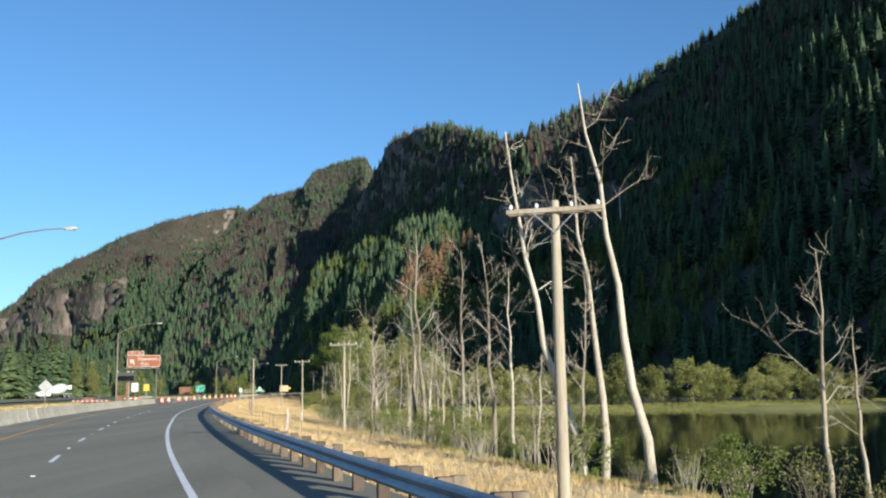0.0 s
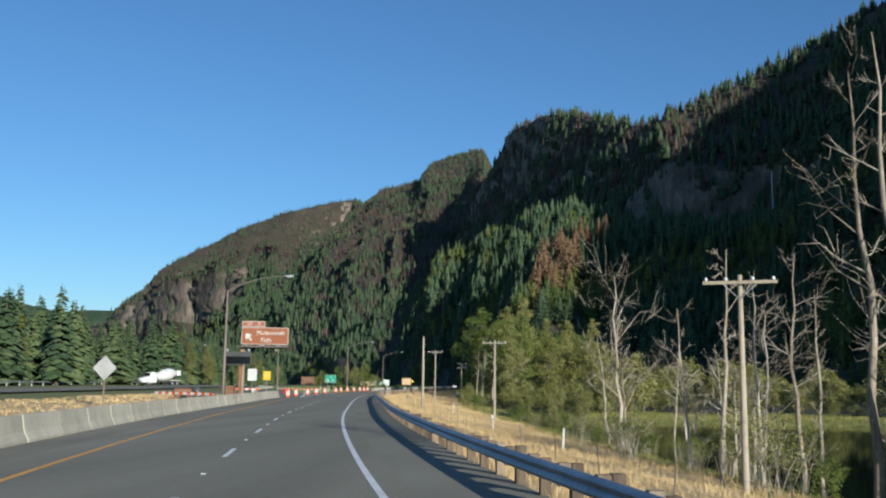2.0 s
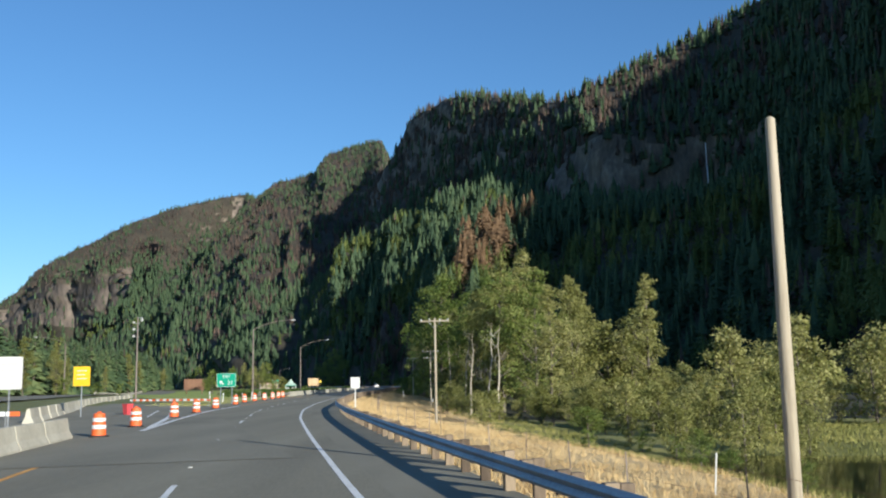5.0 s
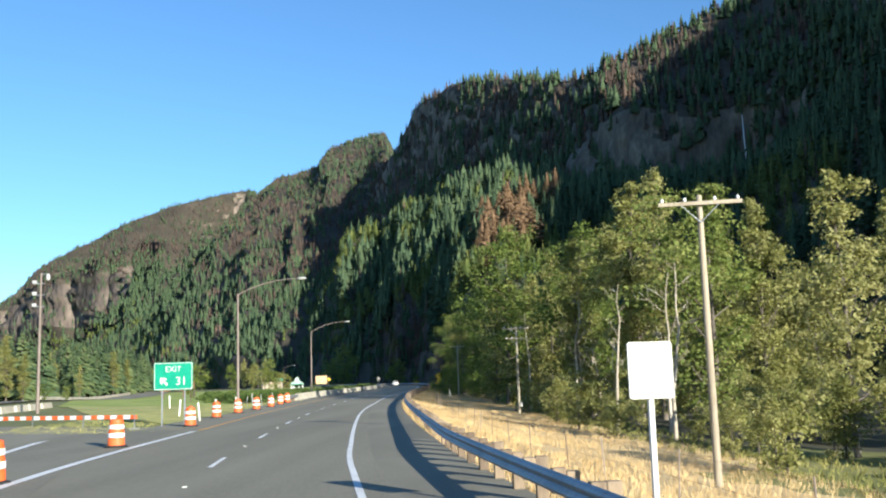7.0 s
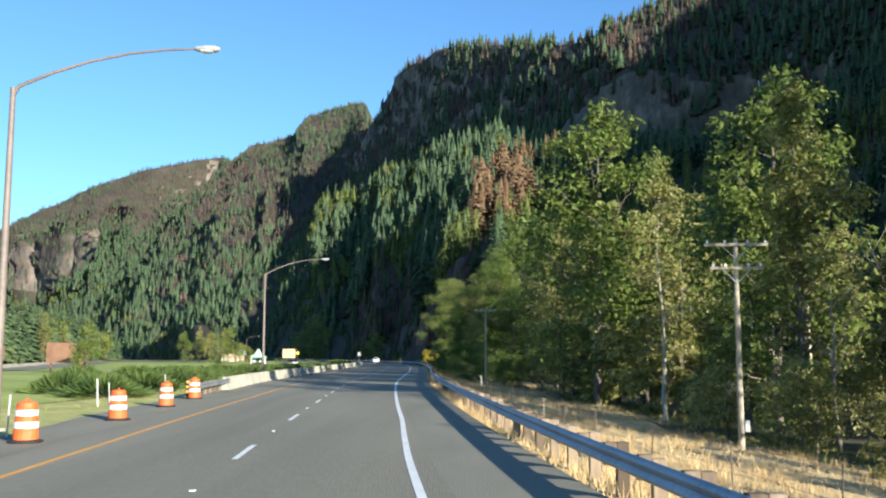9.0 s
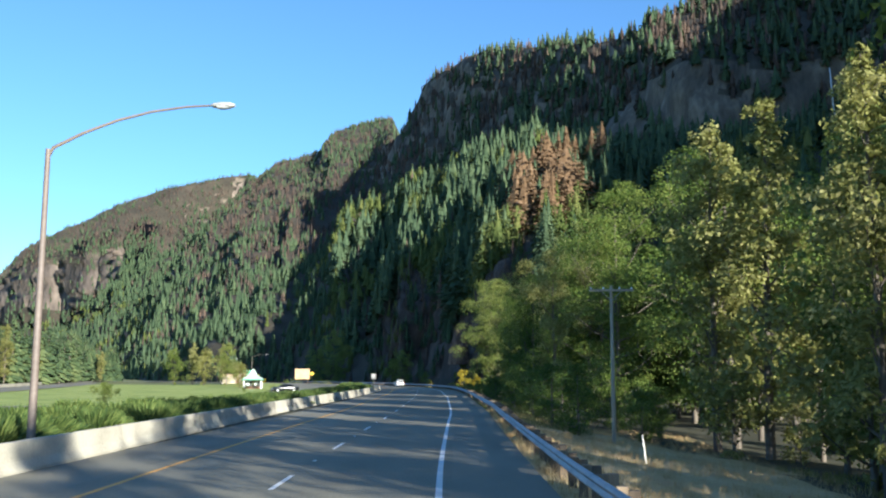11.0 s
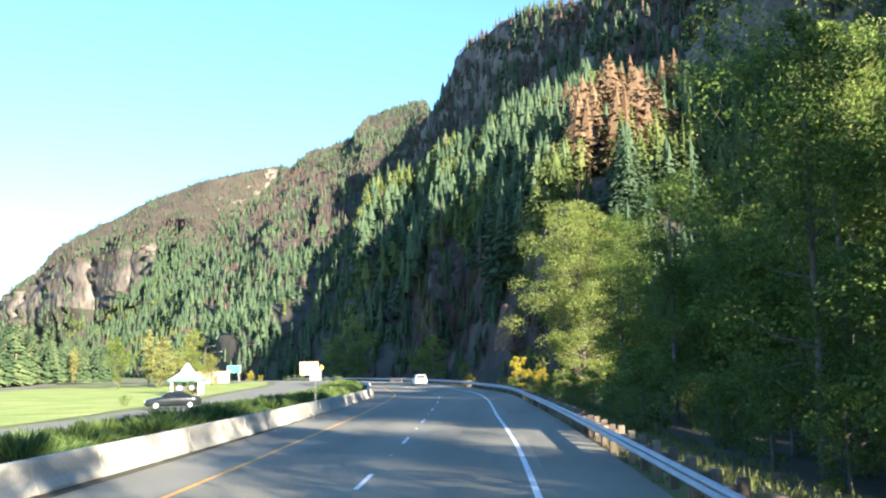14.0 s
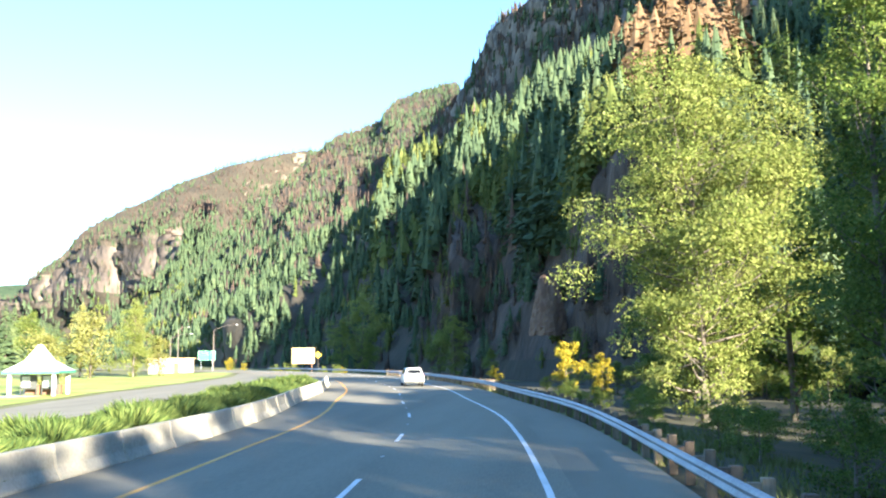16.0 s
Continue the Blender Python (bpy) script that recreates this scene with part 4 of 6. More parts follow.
# the brown overhead guide sign on one leg
SY = 137.0
gz = ground_at(-48.5, SY)
guide = thing("guide_sign", "brown exit guide sign with white lettering on a tan column", "road sign", pose(-46.25, SY, 0.0, 0, 0, 6))
part("column", box(-2.3, -0.2, gz - 0.3, -1.9, 0.2, 5.3, 0.02), M["tan_steel"], guide)
part("crossbeam", box(-2.4, -0.14, 5.1, 2.25, 0.14, 5.34, 0.02), M["rust_steel"], guide)
part("catwalk", box(-2.5, -1.0, 5.2, 2.35, -0.25, 5.25, 0.01), M["galv"], guide, "grey walkway grating")
for x in (-1.7, 0.0, 1.6):
    part("light_fixture", box(x - 0.25, -1.15, 5.26, x + 0.25, -0.92, 5.36, 0.03), M["galv"], guide)
big = panel(guide, 4.65, 1.68, 6.3, M["sign_brown"])
write(big, "Multnomah", 0.6, 0.55, 0.3)
write(big, "Falls", 0.6, 0.12, -0.4)
arrow(big, -1.6, -0.08, 0.9, 40)
tab = panel(guide, 2.3, 0.58, 7.46, M["sign_brown"], x=-1.15, name="exit_tab")
write(tab, "EXIT", 0.3, -0.36, 0.0)
write(tab, "31", 0.42, 0.55, 0.0)
for x in (-1.9, -0.5, 1.3):
    part("bracket", box(x - 0.05, 0.03, 5.34, x + 0.05, 0.12, 7.1), M["galv"], guide)
    if x < 0:
        part("bracket", box(x - 0.05, 0.022, 7.1, x + 0.05, 0.1, 7.7), M["galv"], guide)

# the dark changeable panel beside it
mg = ground_at(-47.6, 130.5)
board = thing("message_board", "dark switched-off message board on a brown steel post", "message sign", pose(-46.4, 130.3, 0, 0, 0, 6))
part("post", box(0.05, 0.0, mg - 0.3, 0.33, 0.25, 3.6, 0.02), M["rust_steel"], board)
part("cabinet", box(-1.2, -0.35, 3.35, 1.25, -0.02, 4.55, 0.03), M["dark_panel"], board)
part("face", box(-1.1, -0.372, 3.45, 1.15, -0.354, 4.1), M["glass"], board)
part("header", box(-1.1, -0.372, 4.16, 1.15, -0.354, 4.48), M["dark_panel"], board)
part("control_box", box(-1.1, 0.0, mg - 0.2, -0.35, 0.6, mg + 1.5, 0.03), M["rust_steel"], board, "brown control cabinet")
for x in (-1.0, 0.95):
    part("beacon", lathe([(0.1, 4.55), (0.12, 4.65), (0.1, 4.78), (0.04, 4.82)], 10), M["galv"], board, at=pose(x, -0.18, 0))
gen = thing("generator_trailer", "small dark rusty machine behind the barrier", "machine", pose(-49.6, 126.0, ground_at(-49.6, 126.0), 0, 0, 14))
part("engine_housing", box(-0.8, -0.5, 0.45, 0.7, 0.5, 1.15, 0.1), M["rust_steel"], gen)
part("tank", lathe([(0.35, 0.4), (0.42, 0.5), (0.42, 0.95), (0.3, 1.2), (0.1, 1.3)], 12), M["dark_panel"], gen, at=pose(1.1, 0, 0))
part("frame", box(-1.2, -0.4, 0.28, 1.6, 0.4, 0.42, 0.02), M["rust_steel"], gen)
for y in (-0.6, 0.6):
    part("wheel", lathe([(0.28, -0.09), (0.32, -0.05), (0.32, 0.05), (0.28, 0.09)], 14), M["black_rubber"], gen, at=pose(0.1, y, 0.32, 90, 0, 0))


def post_sign(name, label, x, y, w, h, top, mat, yaw=0.0, posts=(0.0,), post_mat="post_wood", border=False, bars=0, diamond=False, group=""):
    g = ground_at(x, y)
    sg = thing(name, label, "road sign", pose(x, y, 0, 0, 0, yaw), group)
    p = part("panel", rounded_plate(w, h, 0.06 * min(w, h), -0.02, 0.02), M[mat], sg, at=pose(0, 0, top - (h * 0.7071 if diamond else h / 2), 0, 45 if diamond else 0, 0))
    if border:
        part("border", rounded_plate(w - 0.05, h - 0.05, 0.05, -0.023, -0.021), M["sign_white"], p)
        part("field", rounded_plate(w - 0.11, h - 0.11, 0.05, -0.026, -0.024), M[mat], p)
    for k in range(bars):
        part("print_bar", box(-w * 0.3, -0.026, h * (0.28 - 0.2 * k) - 0.03, w * (0.3 - 0.08 * (k % 2)), -0.022, h * (0.28 - 0.2 * k) + 0.03), M["faded_print"], p)
    for dx in posts:
        part("post", box(dx - 0.038, 0.025, g - 0.3, dx + 0.038, 0.1, top - 0.1, 0.01), M[post_mat], sg)
    return sg, p


post_sign("warning_sign_back", "bare metal back of a diamond road sign", -46.9, 106.6, 1.15, 1.15, 3.45, "aluminium", 3, diamond=True)
post_sign("notice_sign", "white rectangular notice board on a post", -57.9, 167.5, 1.2, 1.55, 3.55, "sign_white", 5, bars=4, post_mat="galv")
post_sign("yellow_sign", "yellow rectangular warning sign on a post", -62.0, 186.0, 1.1, 1.3, 3.45, "sign_yellow", 5, bars=3, post_mat="galv")
post_sign("regulatory_sign", "white sign board with washed-out print on a white post", -43.6, 186.1, 0.6, 0.74, 2.42, "sign_white", 8, bars=3, post_mat="sign_white")
post_sign("grey_sign", "grey-white regulatory sign among the junipers", -70.15, 419.9, 0.68, 0.8, 2.88, "sign_grey", 12, bars=3, post_mat="dark_panel")
post_sign("red_sign", "reddish square sign board on a slim post", -76.5, 276, 0.75, 0.75, 2.6, "rust_steel", 4, post_mat="post_wood")
ex, exp = post_sign("exit_sign", "green exit sign with white lettering on two posts", -61.8, 223.6, 2.05, 1.45, 3.32, "sign_green", 3, posts=(-0.6, 0.6), post_mat="galv", border=True)
write(exp, "EXIT", 0.42, 0.0, 0.36)
write(exp, "31", 0.62, 0.42, -0.28)
arrow(exp, -0.5, -0.26, 0.55, 45)

bin_ob = thing("red_bin", "small red plastic bin standing on the closed ramp", "bin", pose(-60.9, 191.8, 0.014, 0, 0, 12))
part("tub", lathe([(0.3, 0.0), (0.31, 0.03), (0.38, 0.72), (0.4, 0.74)], 4), M["red_plastic"], bin_ob)
part("rim", lathe([(0.42, 0.742), (0.43, 0.76), (0.43, 0.8), (0.4, 0.81)], 4), M["red_plastic"], bin_ob)

# ---- utility poles ----
def utility_pole(x, y, top, arms=1, lean=(0.0, 0.0), label="weathered grey timber utility pole with a crossarm", yaw=0.0, thick=0.11, double=False):
    g = ground_at(x, y)
    up = thing("utility_pole", label, "utility pole", pose(x, y, g, lean[0], lean[1], yaw), "utility poles")
    h = top - g
    part("pole", tubes_mesh("pole", [([(0, 0, -0.5), (0, 0, h * 0.5), (0, 0, h)], [thick * 1.15, thick, thick * 0.78])], M["pole_wood"], 10), parent=up)
    part("cap", lathe([(thick * 0.78, h - 0.005), (thick * 0.5, h + 0.03), (0.01, h + 0.04)], 10), M["pole_wood"], up)
    for k in range(arms):
        z = h - 0.25 - 0.95 * k
        w = 1.25 - 0.2 * k
        for yy in ((-0.16, 0.16) if double else (-0.16,)):
            part("crossarm", box(-w, yy - 0.05, z - 0.06, w, yy + 0.05, z + 0.06, 0.01), M["pole_wood"], up)
        for xx in (-w + 0.12, -0.45, 0.45, w - 0.12):
            part("insulator", lathe([(0.02, z + 0.06), (0.05, z + 0.09), (0.05, z + 0.15), (0.025, z + 0.19)], 8), M["lamp_glass"], up, at=pose(xx, -0.16, 0))
        for sgn in (-1, 1):
            part("brace", tubes_mesh("brace", [([(0, -0.15, z - 0.6), (sgn * 0.55, -0.19, z - 0.06)], [0.018, 0.018])], M["galv"], 5), parent=up)
    return up


utility_pole(1.45, 26.3, 6.55, yaw=-14, double=True, thick=0.145)
utility_pole(-10.8, 82.0, 5.8, yaw=-14)
utility_pole(-24.05, 140.6, 6.2, yaw=-12)
utility_pole(-30.85, 138.8, 6.4, arms=0, label="bare pale timber pole", yaw=-12)
utility_pole(-38.75, 202.3, 7.35, yaw=-8)
p5 = utility_pole(-41.5, 264.3, 6.8, arms=2, yaw=-6, label="weathered timber utility pole with two crossarms")
part("meter_box", box(0.12, -0.12, 0.7, 0.32, 0.12, 1.15, 0.02), M["aluminium"], p5, "small grey metal box")
utility_pole(-48.2, 336.5, 7.6, yaw=-4)


# ---- street lamps ----
def street_lamp(x, y, bend, reach, rise, yaw, label="tall brown-grey steel street lamp with a curved arm"):
    g = ground_at(x, y)
    lamp = thing("street_lamp", label, "street lamp", pose(x, y, g, 0, 0, yaw), "street lamps")
    h = bend - g
    part("pole", tubes_mesh("pole", [([(0, 0, -0.1), (0, 0, h)], [0.13, 0.075])], M["lamp_steel"], 10), parent=lamp)
    part("base", box(-0.22, -0.22, -0.2, 0.22, 0.22, 0.12, 0.04), M["concrete"], lamp)
    arm = [(0, 0, h - 0.25)] + [(reach * t, 0, h - 0.05 + rise * (1 - (1 - t) ** 2.2)) for t in (0.03, 0.2, 0.4, 0.6, 0.8, 0.95)]
    part("arm", tubes_mesh("arm", [(arm, [0.06, 0.055, 0.05, 0.045, 0.04, 0.035, 0.03])], M["lamp_steel"], 8), parent=lamp)
    head = lathe([(0.05, 0), (0.12, 0.1), (0.17, 0.35), (0.16, 0.6), (0.08, 0.75)], 12)
    hx = arm[-1][0] - 0.05
    lh = part("lamp_head", head, M["aluminium"], lamp, "pale cobra-head lantern", at=pose(hx, 0, arm[-1][2], 0, 90, 0) @ Matrix.Diagonal((0.6, 1, 1, 1)))
    part("lens", lathe([(0.13, 0.22), (0.15, 0.4), (0.12, 0.58)], 12), M["lamp_glass"], lh, at=pose(0.06, 0, 0))
    return lamp


street_lamp(-27.3, 50.0, 8.7, 5.9, 1.75, 6)
street_lamp(-45.6, 124.7, 9.55, 5.2, 1.3, 4)
street_lamp(-65.6, 252.9, 9.7, 5.4, 1.25, 2)
street_lamp(-69.2, 310.9, 9.4, 5.3, 1.4, 0)
street_lamp(-138.0, 636.5, 9.4, 5.5, 1.3, 0)
street_lamp(-149.5, 639.0, 7.6, 5.0, 1.2, 0)
street_lamp(-156.0, 660.0, 10.5, 2.5, 0.6, 0)
street_lamp(-105.0, 175.0, 10.5, 5.5, 1.3, 185)
street_lamp(-112.0, 300.0, 10.5, 5.5, 1.3, 185)
tower = thing("camera_mast", "slim brown steel mast with traffic cameras", "mast", pose(-79.2, 245.5, ground_at(-79.2, 245.5)))
part("mast", tubes_mesh("mast", [([(0, 0, -0.2), (0, 0, 10.8)], [0.14, 0.08])], M["lamp_steel"], 8), parent=tower)
for z in (8.2, 9.1, 10.0):
    part("bracket", box(-0.5, -0.03, z - 0.03, 0.3, 0.03, z + 0.03), M["galv"], tower)
    part("camera_box", box(-0.65, -0.12, z - 0.02, -0.35, 0.12, z + 0.25, 0.03), M["aluminium"], tower)
part("camera_dome", lathe([(0.05, 10.2), (0.16, 10.3), (0.16, 10.6), (0.06, 10.75)], 12), M["aluminium"], tower, at=pose(0.55, 0, 0))
part("camera_arm", box(0.0, -0.03, 10.7, 0.6, 0.03, 10.76), M["galv"], tower)

# ---- opposite carriageway, rest area ----
opposite = strip_free("opposite_road", [(-30, -60), (-58, 60), (-78, 150), (-98, 240), (-125, 360), (-160, 500), (-205, 640), (-260, 760)], 13, 0.14, M["shoulder"], follow=True)
op = spline([(-30, -60), (-58, 60), (-78, 150), (-98, 240), (-125, 360), (-160, 500), (-205, 640), (-260, 760)], 2.0)
tagged(opposite, "grey asphalt of the opposite carriageway", "road", kind="structure")
for off in (-5.6, 5.6):
    strip_free("shoulder_line", [(a + off, b) for a, b in [(-30, -60), (-58, 60), (-78, 150), (-98, 240), (-125, 360)]], 0.14, 0.16, M["white_line"], opposite, True)
fence = thing("median_guardrail", "white-posted guardrail beyond the opposite carriageway", "guardrail")
for k in range(0, 46):
    q = spline([(-66, 40), (-86, 120), (-110, 210), (-135, 310)], 6.0)
    if k >= len(q) - 1:
        break
    a, b = q[k], q[k + 1]
    yaw = math.degrees(math.atan2(-(b - a)[0], (b - a)[1]))
    part("post", box(-0.07, -0.07, 0.5, 0.07, 0.07, 1.5, 0.01), M["sign_white"], fence, at=pose(a[0], a[1], 0))
    part("beam", box(0.071, 0, 1.2, 0.12, float(np.linalg.norm(b - a)), 1.48, 0.01), M["galv"], fence, at=pose(a[0], a[1], 0, 0, 0, yaw))


M["verge_tuft"] = material("verge_tuft_grass", [(0.16, 0.2, 0.04), (0.34, 0.34, 0.09), (0.55, 0.48, 0.2)], 2.2, 0.95, 0.3, fine=5, island=0.2)
M["verge_grass"] = material("verge_grass", [(0.2, 0.23, 0.05), (0.36, 0.35, 0.1), (0.56, 0.49, 0.2)], 2.2, 0.95, 0.4, fine=5)


def patch(name, pts, dz, mat, label, category, step=2.0):
    """A flat area that follows the ground, dz above it."""
    x0, x1 = min(p[0] for p in pts), max(p[0] for p in pts)
    y0, y1 = min(p[1] for p in pts), max(p[1] for p in pts)
    bm = bmesh.new()
    bm.faces.new([bm.verts.new((x, y, 0)) for x, y in pts])
    for lo, hi, ax in ((x0, x1, 0), (y0, y1, 1)):
        v = lo + step
        while v < hi:
            co, no = [0, 0, 0], [0, 0, 0]
            co[ax], no[ax] = v, 1
            bmesh.ops.bisect_plane(bm, geom=bm.verts[:] + bm.edges[:] + bm.faces[:], plane_co=co, plane_no=no)
            v += step
    bm.verts.ensure_lookup_table()
    zs = ground_z([v.co.x for v in bm.verts], [v.co.y for v in bm.verts])
    for v, z in zip(bm.verts, zs):
        v.co.z = z + dz
    bmesh.ops.recalc_face_normals(bm, faces=bm.faces)
    if bm.faces[0].normal.z < 0 if len(bm.faces) and not bm.faces.ensure_lookup_table() else False:
        bmesh.ops.reverse_faces(bm, faces=bm.faces)
    return tagged(part(name, bm, mat), label, category, kind="structure")


patch("rest_area_road", [(-80, 392), (-88, 392), (-90, 430), (-94, 470), (-100, 500), (-108, 560), (-120, 604), (-105, 604), (-95, 560), (-88, 510), (-84.5, 470), (-81.5, 430)], 0.05, M["shoulder"], "grey asphalt driveway of the rest area", "driveway", 4)
patch("lawn", [(-100, 300), (-90, 392), (-92, 430), (-96, 470), (-102, 500), (-110, 560), (-121, 603), (-190, 603), (-160, 480), (-130, 380), (-112, 300)], 0.04, M["lawn"], "sunlit mown green lawn of the rest area", "lawn", 4)
patch("median_grass", [(-70, 262), (-85, 262), (-100, 300), (-98, 392), (-80, 392), (-72, 330), (-69.5, 290)], 0.04, M["lawn"], "bright green grass of the median", "grass", 3)
patch("verge", [(-63, 226), (-71, 236), (-84, 262), (-70, 262), (-68, 285), (-66.5, 285), (-64, 250), (-61.5, 228)], 0.045, M["verge_grass"], "yellow-green mown grass by the closed ramp", "grass", 3)

# ---- information kiosk ----
kg = ground_at(-107, 504)
kiosk = thing("kiosk", "small open information kiosk with a pale green pyramid roof", "kiosk", pose(-107.0, 504.0, kg, 0, 0, 10))
roof = bmesh.new()
r0 = [roof.verts.new((x * 2.45, y * 2.45, 2.25)) for x, y in ((-1, -1), (1, -1), (1, 1), (-1, 1))]
r1 = [roof.verts.new((x * 1.05, y * 1.05, 3.2)) for x, y in ((-1, -1), (1, -1), (1, 1), (-1, 1))]
r2 = [roof.verts.new((x * 0.16, y * 0.16, 4.65)) for x, y in ((-1, -1), (1, -1), (1, 1), (-1, 1))]
for a, b in ((r0, r1), (r1, r2)):
    for k in range(4):
        roof.faces.new((a[k], a[(k + 1) % 4], b[(k + 1) % 4], b[k]))
roof.faces.new(r2)
roof.faces.new(list(reversed(r0)))
part("roof", roof, M["roof_green"], kiosk, "pale green flared metal roof")
part("fascia", box(-2.5, -2.5, 2.02, 2.5, 2.5, 2.245, 0.02), M["trim_green"], kiosk, "green fascia board")
for x in (-1.95, 1.95):
    for y in (-1.95, 1.95):
        part("pillar", box(x - 0.15, y - 0.15, -0.05, x + 0.15, y + 0.15, 2.02, 0.02), M["sign_white"], kiosk)
for x0, x1 in ((-1.7, -0.2), (0.2, 1.7)):
    p = part("notice_panel", box(x0, -0.06, 0.6, x1, 0.06, 1.9, 0.02), M["dark_panel"], kiosk)
    part("notice", box(x0 + 0.15, -0.07, 0.8, x1 - 0.6, -0.062, 1.75), M["paper"], p)
    part("panel_post", box(x0, -0.05, 0, x0 + 0.1, 0.05, 0.6), M["dark_panel"], kiosk)
    part("panel_post", box(x1 - 0.1, -0.05, 0, x1, 0.05, 0.6), M["dark_panel"], kiosk)
part("counter", box(-1.6, 1.0, 0, 1.6, 1.5, 0.95, 0.02), M["brown_wood"], kiosk)
part("pad", box(-2.9, -2.9, -0.15, 2.9, 2.9, 0.03, 0.02), M["concrete"], kiosk)


# ---- vehicles ----
def car_body(sections, mat, name="body"):
    """Cross-sections (y, half width, floor, waist, roof half width, roof) lofted along the car."""
    vs, k = [], 0
    for y, w, z0, zw, rw, zr in sections:
        ring = [(-w * 0.92, z0), (-w, z0 + 0.14), (-w, zw - 0.12), (-w * 0.965, zw), (-rw, zr - 0.05), (-rw * 0.75, zr), (rw * 0.75, zr), (rw, zr - 0.05), (w * 0.965, zw), (w, zw - 0.12), (w, z0 + 0.14), (w * 0.92, z0)]
        vs += [(x, y, z) for x, z in ring]
        k = len(ring)
    n = len(sections)
    bm = bmesh.new()
    bv = [bm.verts.new(v) for v in vs]
    for i in range(n - 1):
        for j in range(k):
            bm.faces.new((bv[i * k + j], bv[i * k + (j + 1) % k], bv[(i + 1) * k + (j + 1) % k], bv[(i + 1) * k + j]))
    bm.faces.new(bv[:k])
    bm.faces.new(list(reversed(bv[-k:])))
    bmesh.ops.recalc_face_normals(bm, faces=bm.faces)
    bmesh.ops.bevel(bm, geom=[e for e in bm.edges if e.calc_face_angle(0) > 0.5], offset=0.03, segments=2, affect="EDGES")
    for f in bm.faces:
        f.smooth = True
    return bm


def wheel(parent, x, y, r=0.34):
    w = part("wheel", lathe([(r * 0.86, -0.11), (r, -0.08), (r, 0.08), (r * 0.86, 0.11)], 20), M["black_rubber"], parent, at=pose(x, y, r, 0, 90, 0))
    part("rim", lathe([(r * 0.62, -0.118), (r * 0.62, 0.118)], 14), M["galv"], w)
    return w


cs = arc_at(508)
suv = thing("car", "white compact SUV seen from behind on the highway lane", "car", road_pose(cs, 1.95, 0.008))
part("body", car_body([(-2.2, 0.8, 0.42, 0.95, 0.62, 1.05), (-2.12, 0.9, 0.32, 1.02, 0.66, 1.18), (-1.75, 0.92, 0.26, 1.06, 0.64, 1.58), (-1.2, 0.92, 0.25, 1.06, 0.66, 1.66), (0.1, 0.92, 0.25, 1.05, 0.66, 1.66), (0.55, 0.92, 0.25, 1.03, 0.62, 1.5), (1.05, 0.91, 0.25, 1.0, 0.7, 1.08), (1.9, 0.88, 0.27, 0.86, 0.62, 0.93), (2.2, 0.78, 0.35, 0.7, 0.5, 0.76)], None), M["white_paint"], parent=suv)
part("rear_window", box(-0.58, -0.012, -0.24, 0.58, 0.012, 0.2, 0.02), M["glass"], suv, "dark tinted rear window", at=pose(0, -1.985, 1.33, -41, 0, 0))
for sgn in (-1, 1):
    part("tail_light", box(-0.16, -0.03, -0.09, 0.16, 0.03, 0.09, 0.02), M["red_lens"], suv, at=pose(sgn * 0.7, -2.15, 0.98, 0, 0, -sgn * 18))
    part("side_window", box(-0.012, -1.45, -0.2, 0.012, 0.55, 0.2, 0.02), M["glass"], suv, at=pose(sgn * 0.8, -0.1, 1.32, 0, -sgn * 27, 0))
    part("mirror", box(-0.09, -0.06, -0.07, 0.09, 0.06, 0.07, 0.03), M["white_paint"], suv, at=pose(sgn * 1.02, 0.75, 1.08))
    for y in (-1.35, 1.35):
        wheel(suv, sgn * 0.8, y)
part("bumper", box(-0.82, -2.24, 0.32, 0.82, -2.1, 0.52, 0.04), M["dark_panel"], suv, "dark plastic lower bumper")
part("plate", box(-0.16, -2.256, 0.72, 0.16, -2.235, 0.86), M["sign_white"], suv)
part("spoiler", box(-0.6, -1.98, 1.6, 0.6, -1.7, 1.66, 0.02), M["white_paint"], suv)

sedan = thing("car", "glossy black sedan parked on the rest area driveway", "car", pose(-88.3, 447.0, ground_at(-88.3, 447.0) + 0.055, 0, 0, 112))
part("body", car_body([(-2.35, 0.75, 0.4, 0.8, 0.5, 0.86), (-2.2, 0.86, 0.28, 0.92, 0.6, 0.98), (-1.55, 0.9, 0.24, 0.95, 0.62, 1.06), (-0.85, 0.9, 0.22, 0.96, 0.58, 1.4), (0.2, 0.9, 0.22, 0.95, 0.58, 1.43), (1.0, 0.9, 0.22, 0.93, 0.66, 1.02), (1.9, 0.87, 0.24, 0.82, 0.6, 0.88), (2.35, 0.74, 0.34, 0.66, 0.45, 0.7)], None), M["black_paint"], parent=sedan)
for sgn in (-1, 1):
    part("side_window", box(-0.012, -1.0, -0.15, 0.012, 0.75, 0.15, 0.02), M["glass"], sedan, at=pose(sgn * 0.76, -0.1, 1.16, 0, -sgn * 33, 0))
    part("tail_light", box(-0.14, -0.03, -0.06, 0.14, 0.03, 0.06, 0.02), M["red_lens"], sedan, at=pose(sgn * 0.66, -2.27, 0.82))
    part("head_light", box(-0.16, -0.03, -0.06, 0.16, 0.03, 0.06, 0.02), M["lamp_glass"], sedan, at=pose(sgn * 0.6, 2.3, 0.66))
    for y in (-1.4, 1.4):
        wheel(sedan, sgn * 0.8, y, 0.32)
part("rear_window", box(-0.5, -0.012, -0.25, 0.5, 0.012, 0.25, 0.02), M["glass"], sedan, at=pose(0, -1.22, 1.24, -62, 0, 0))
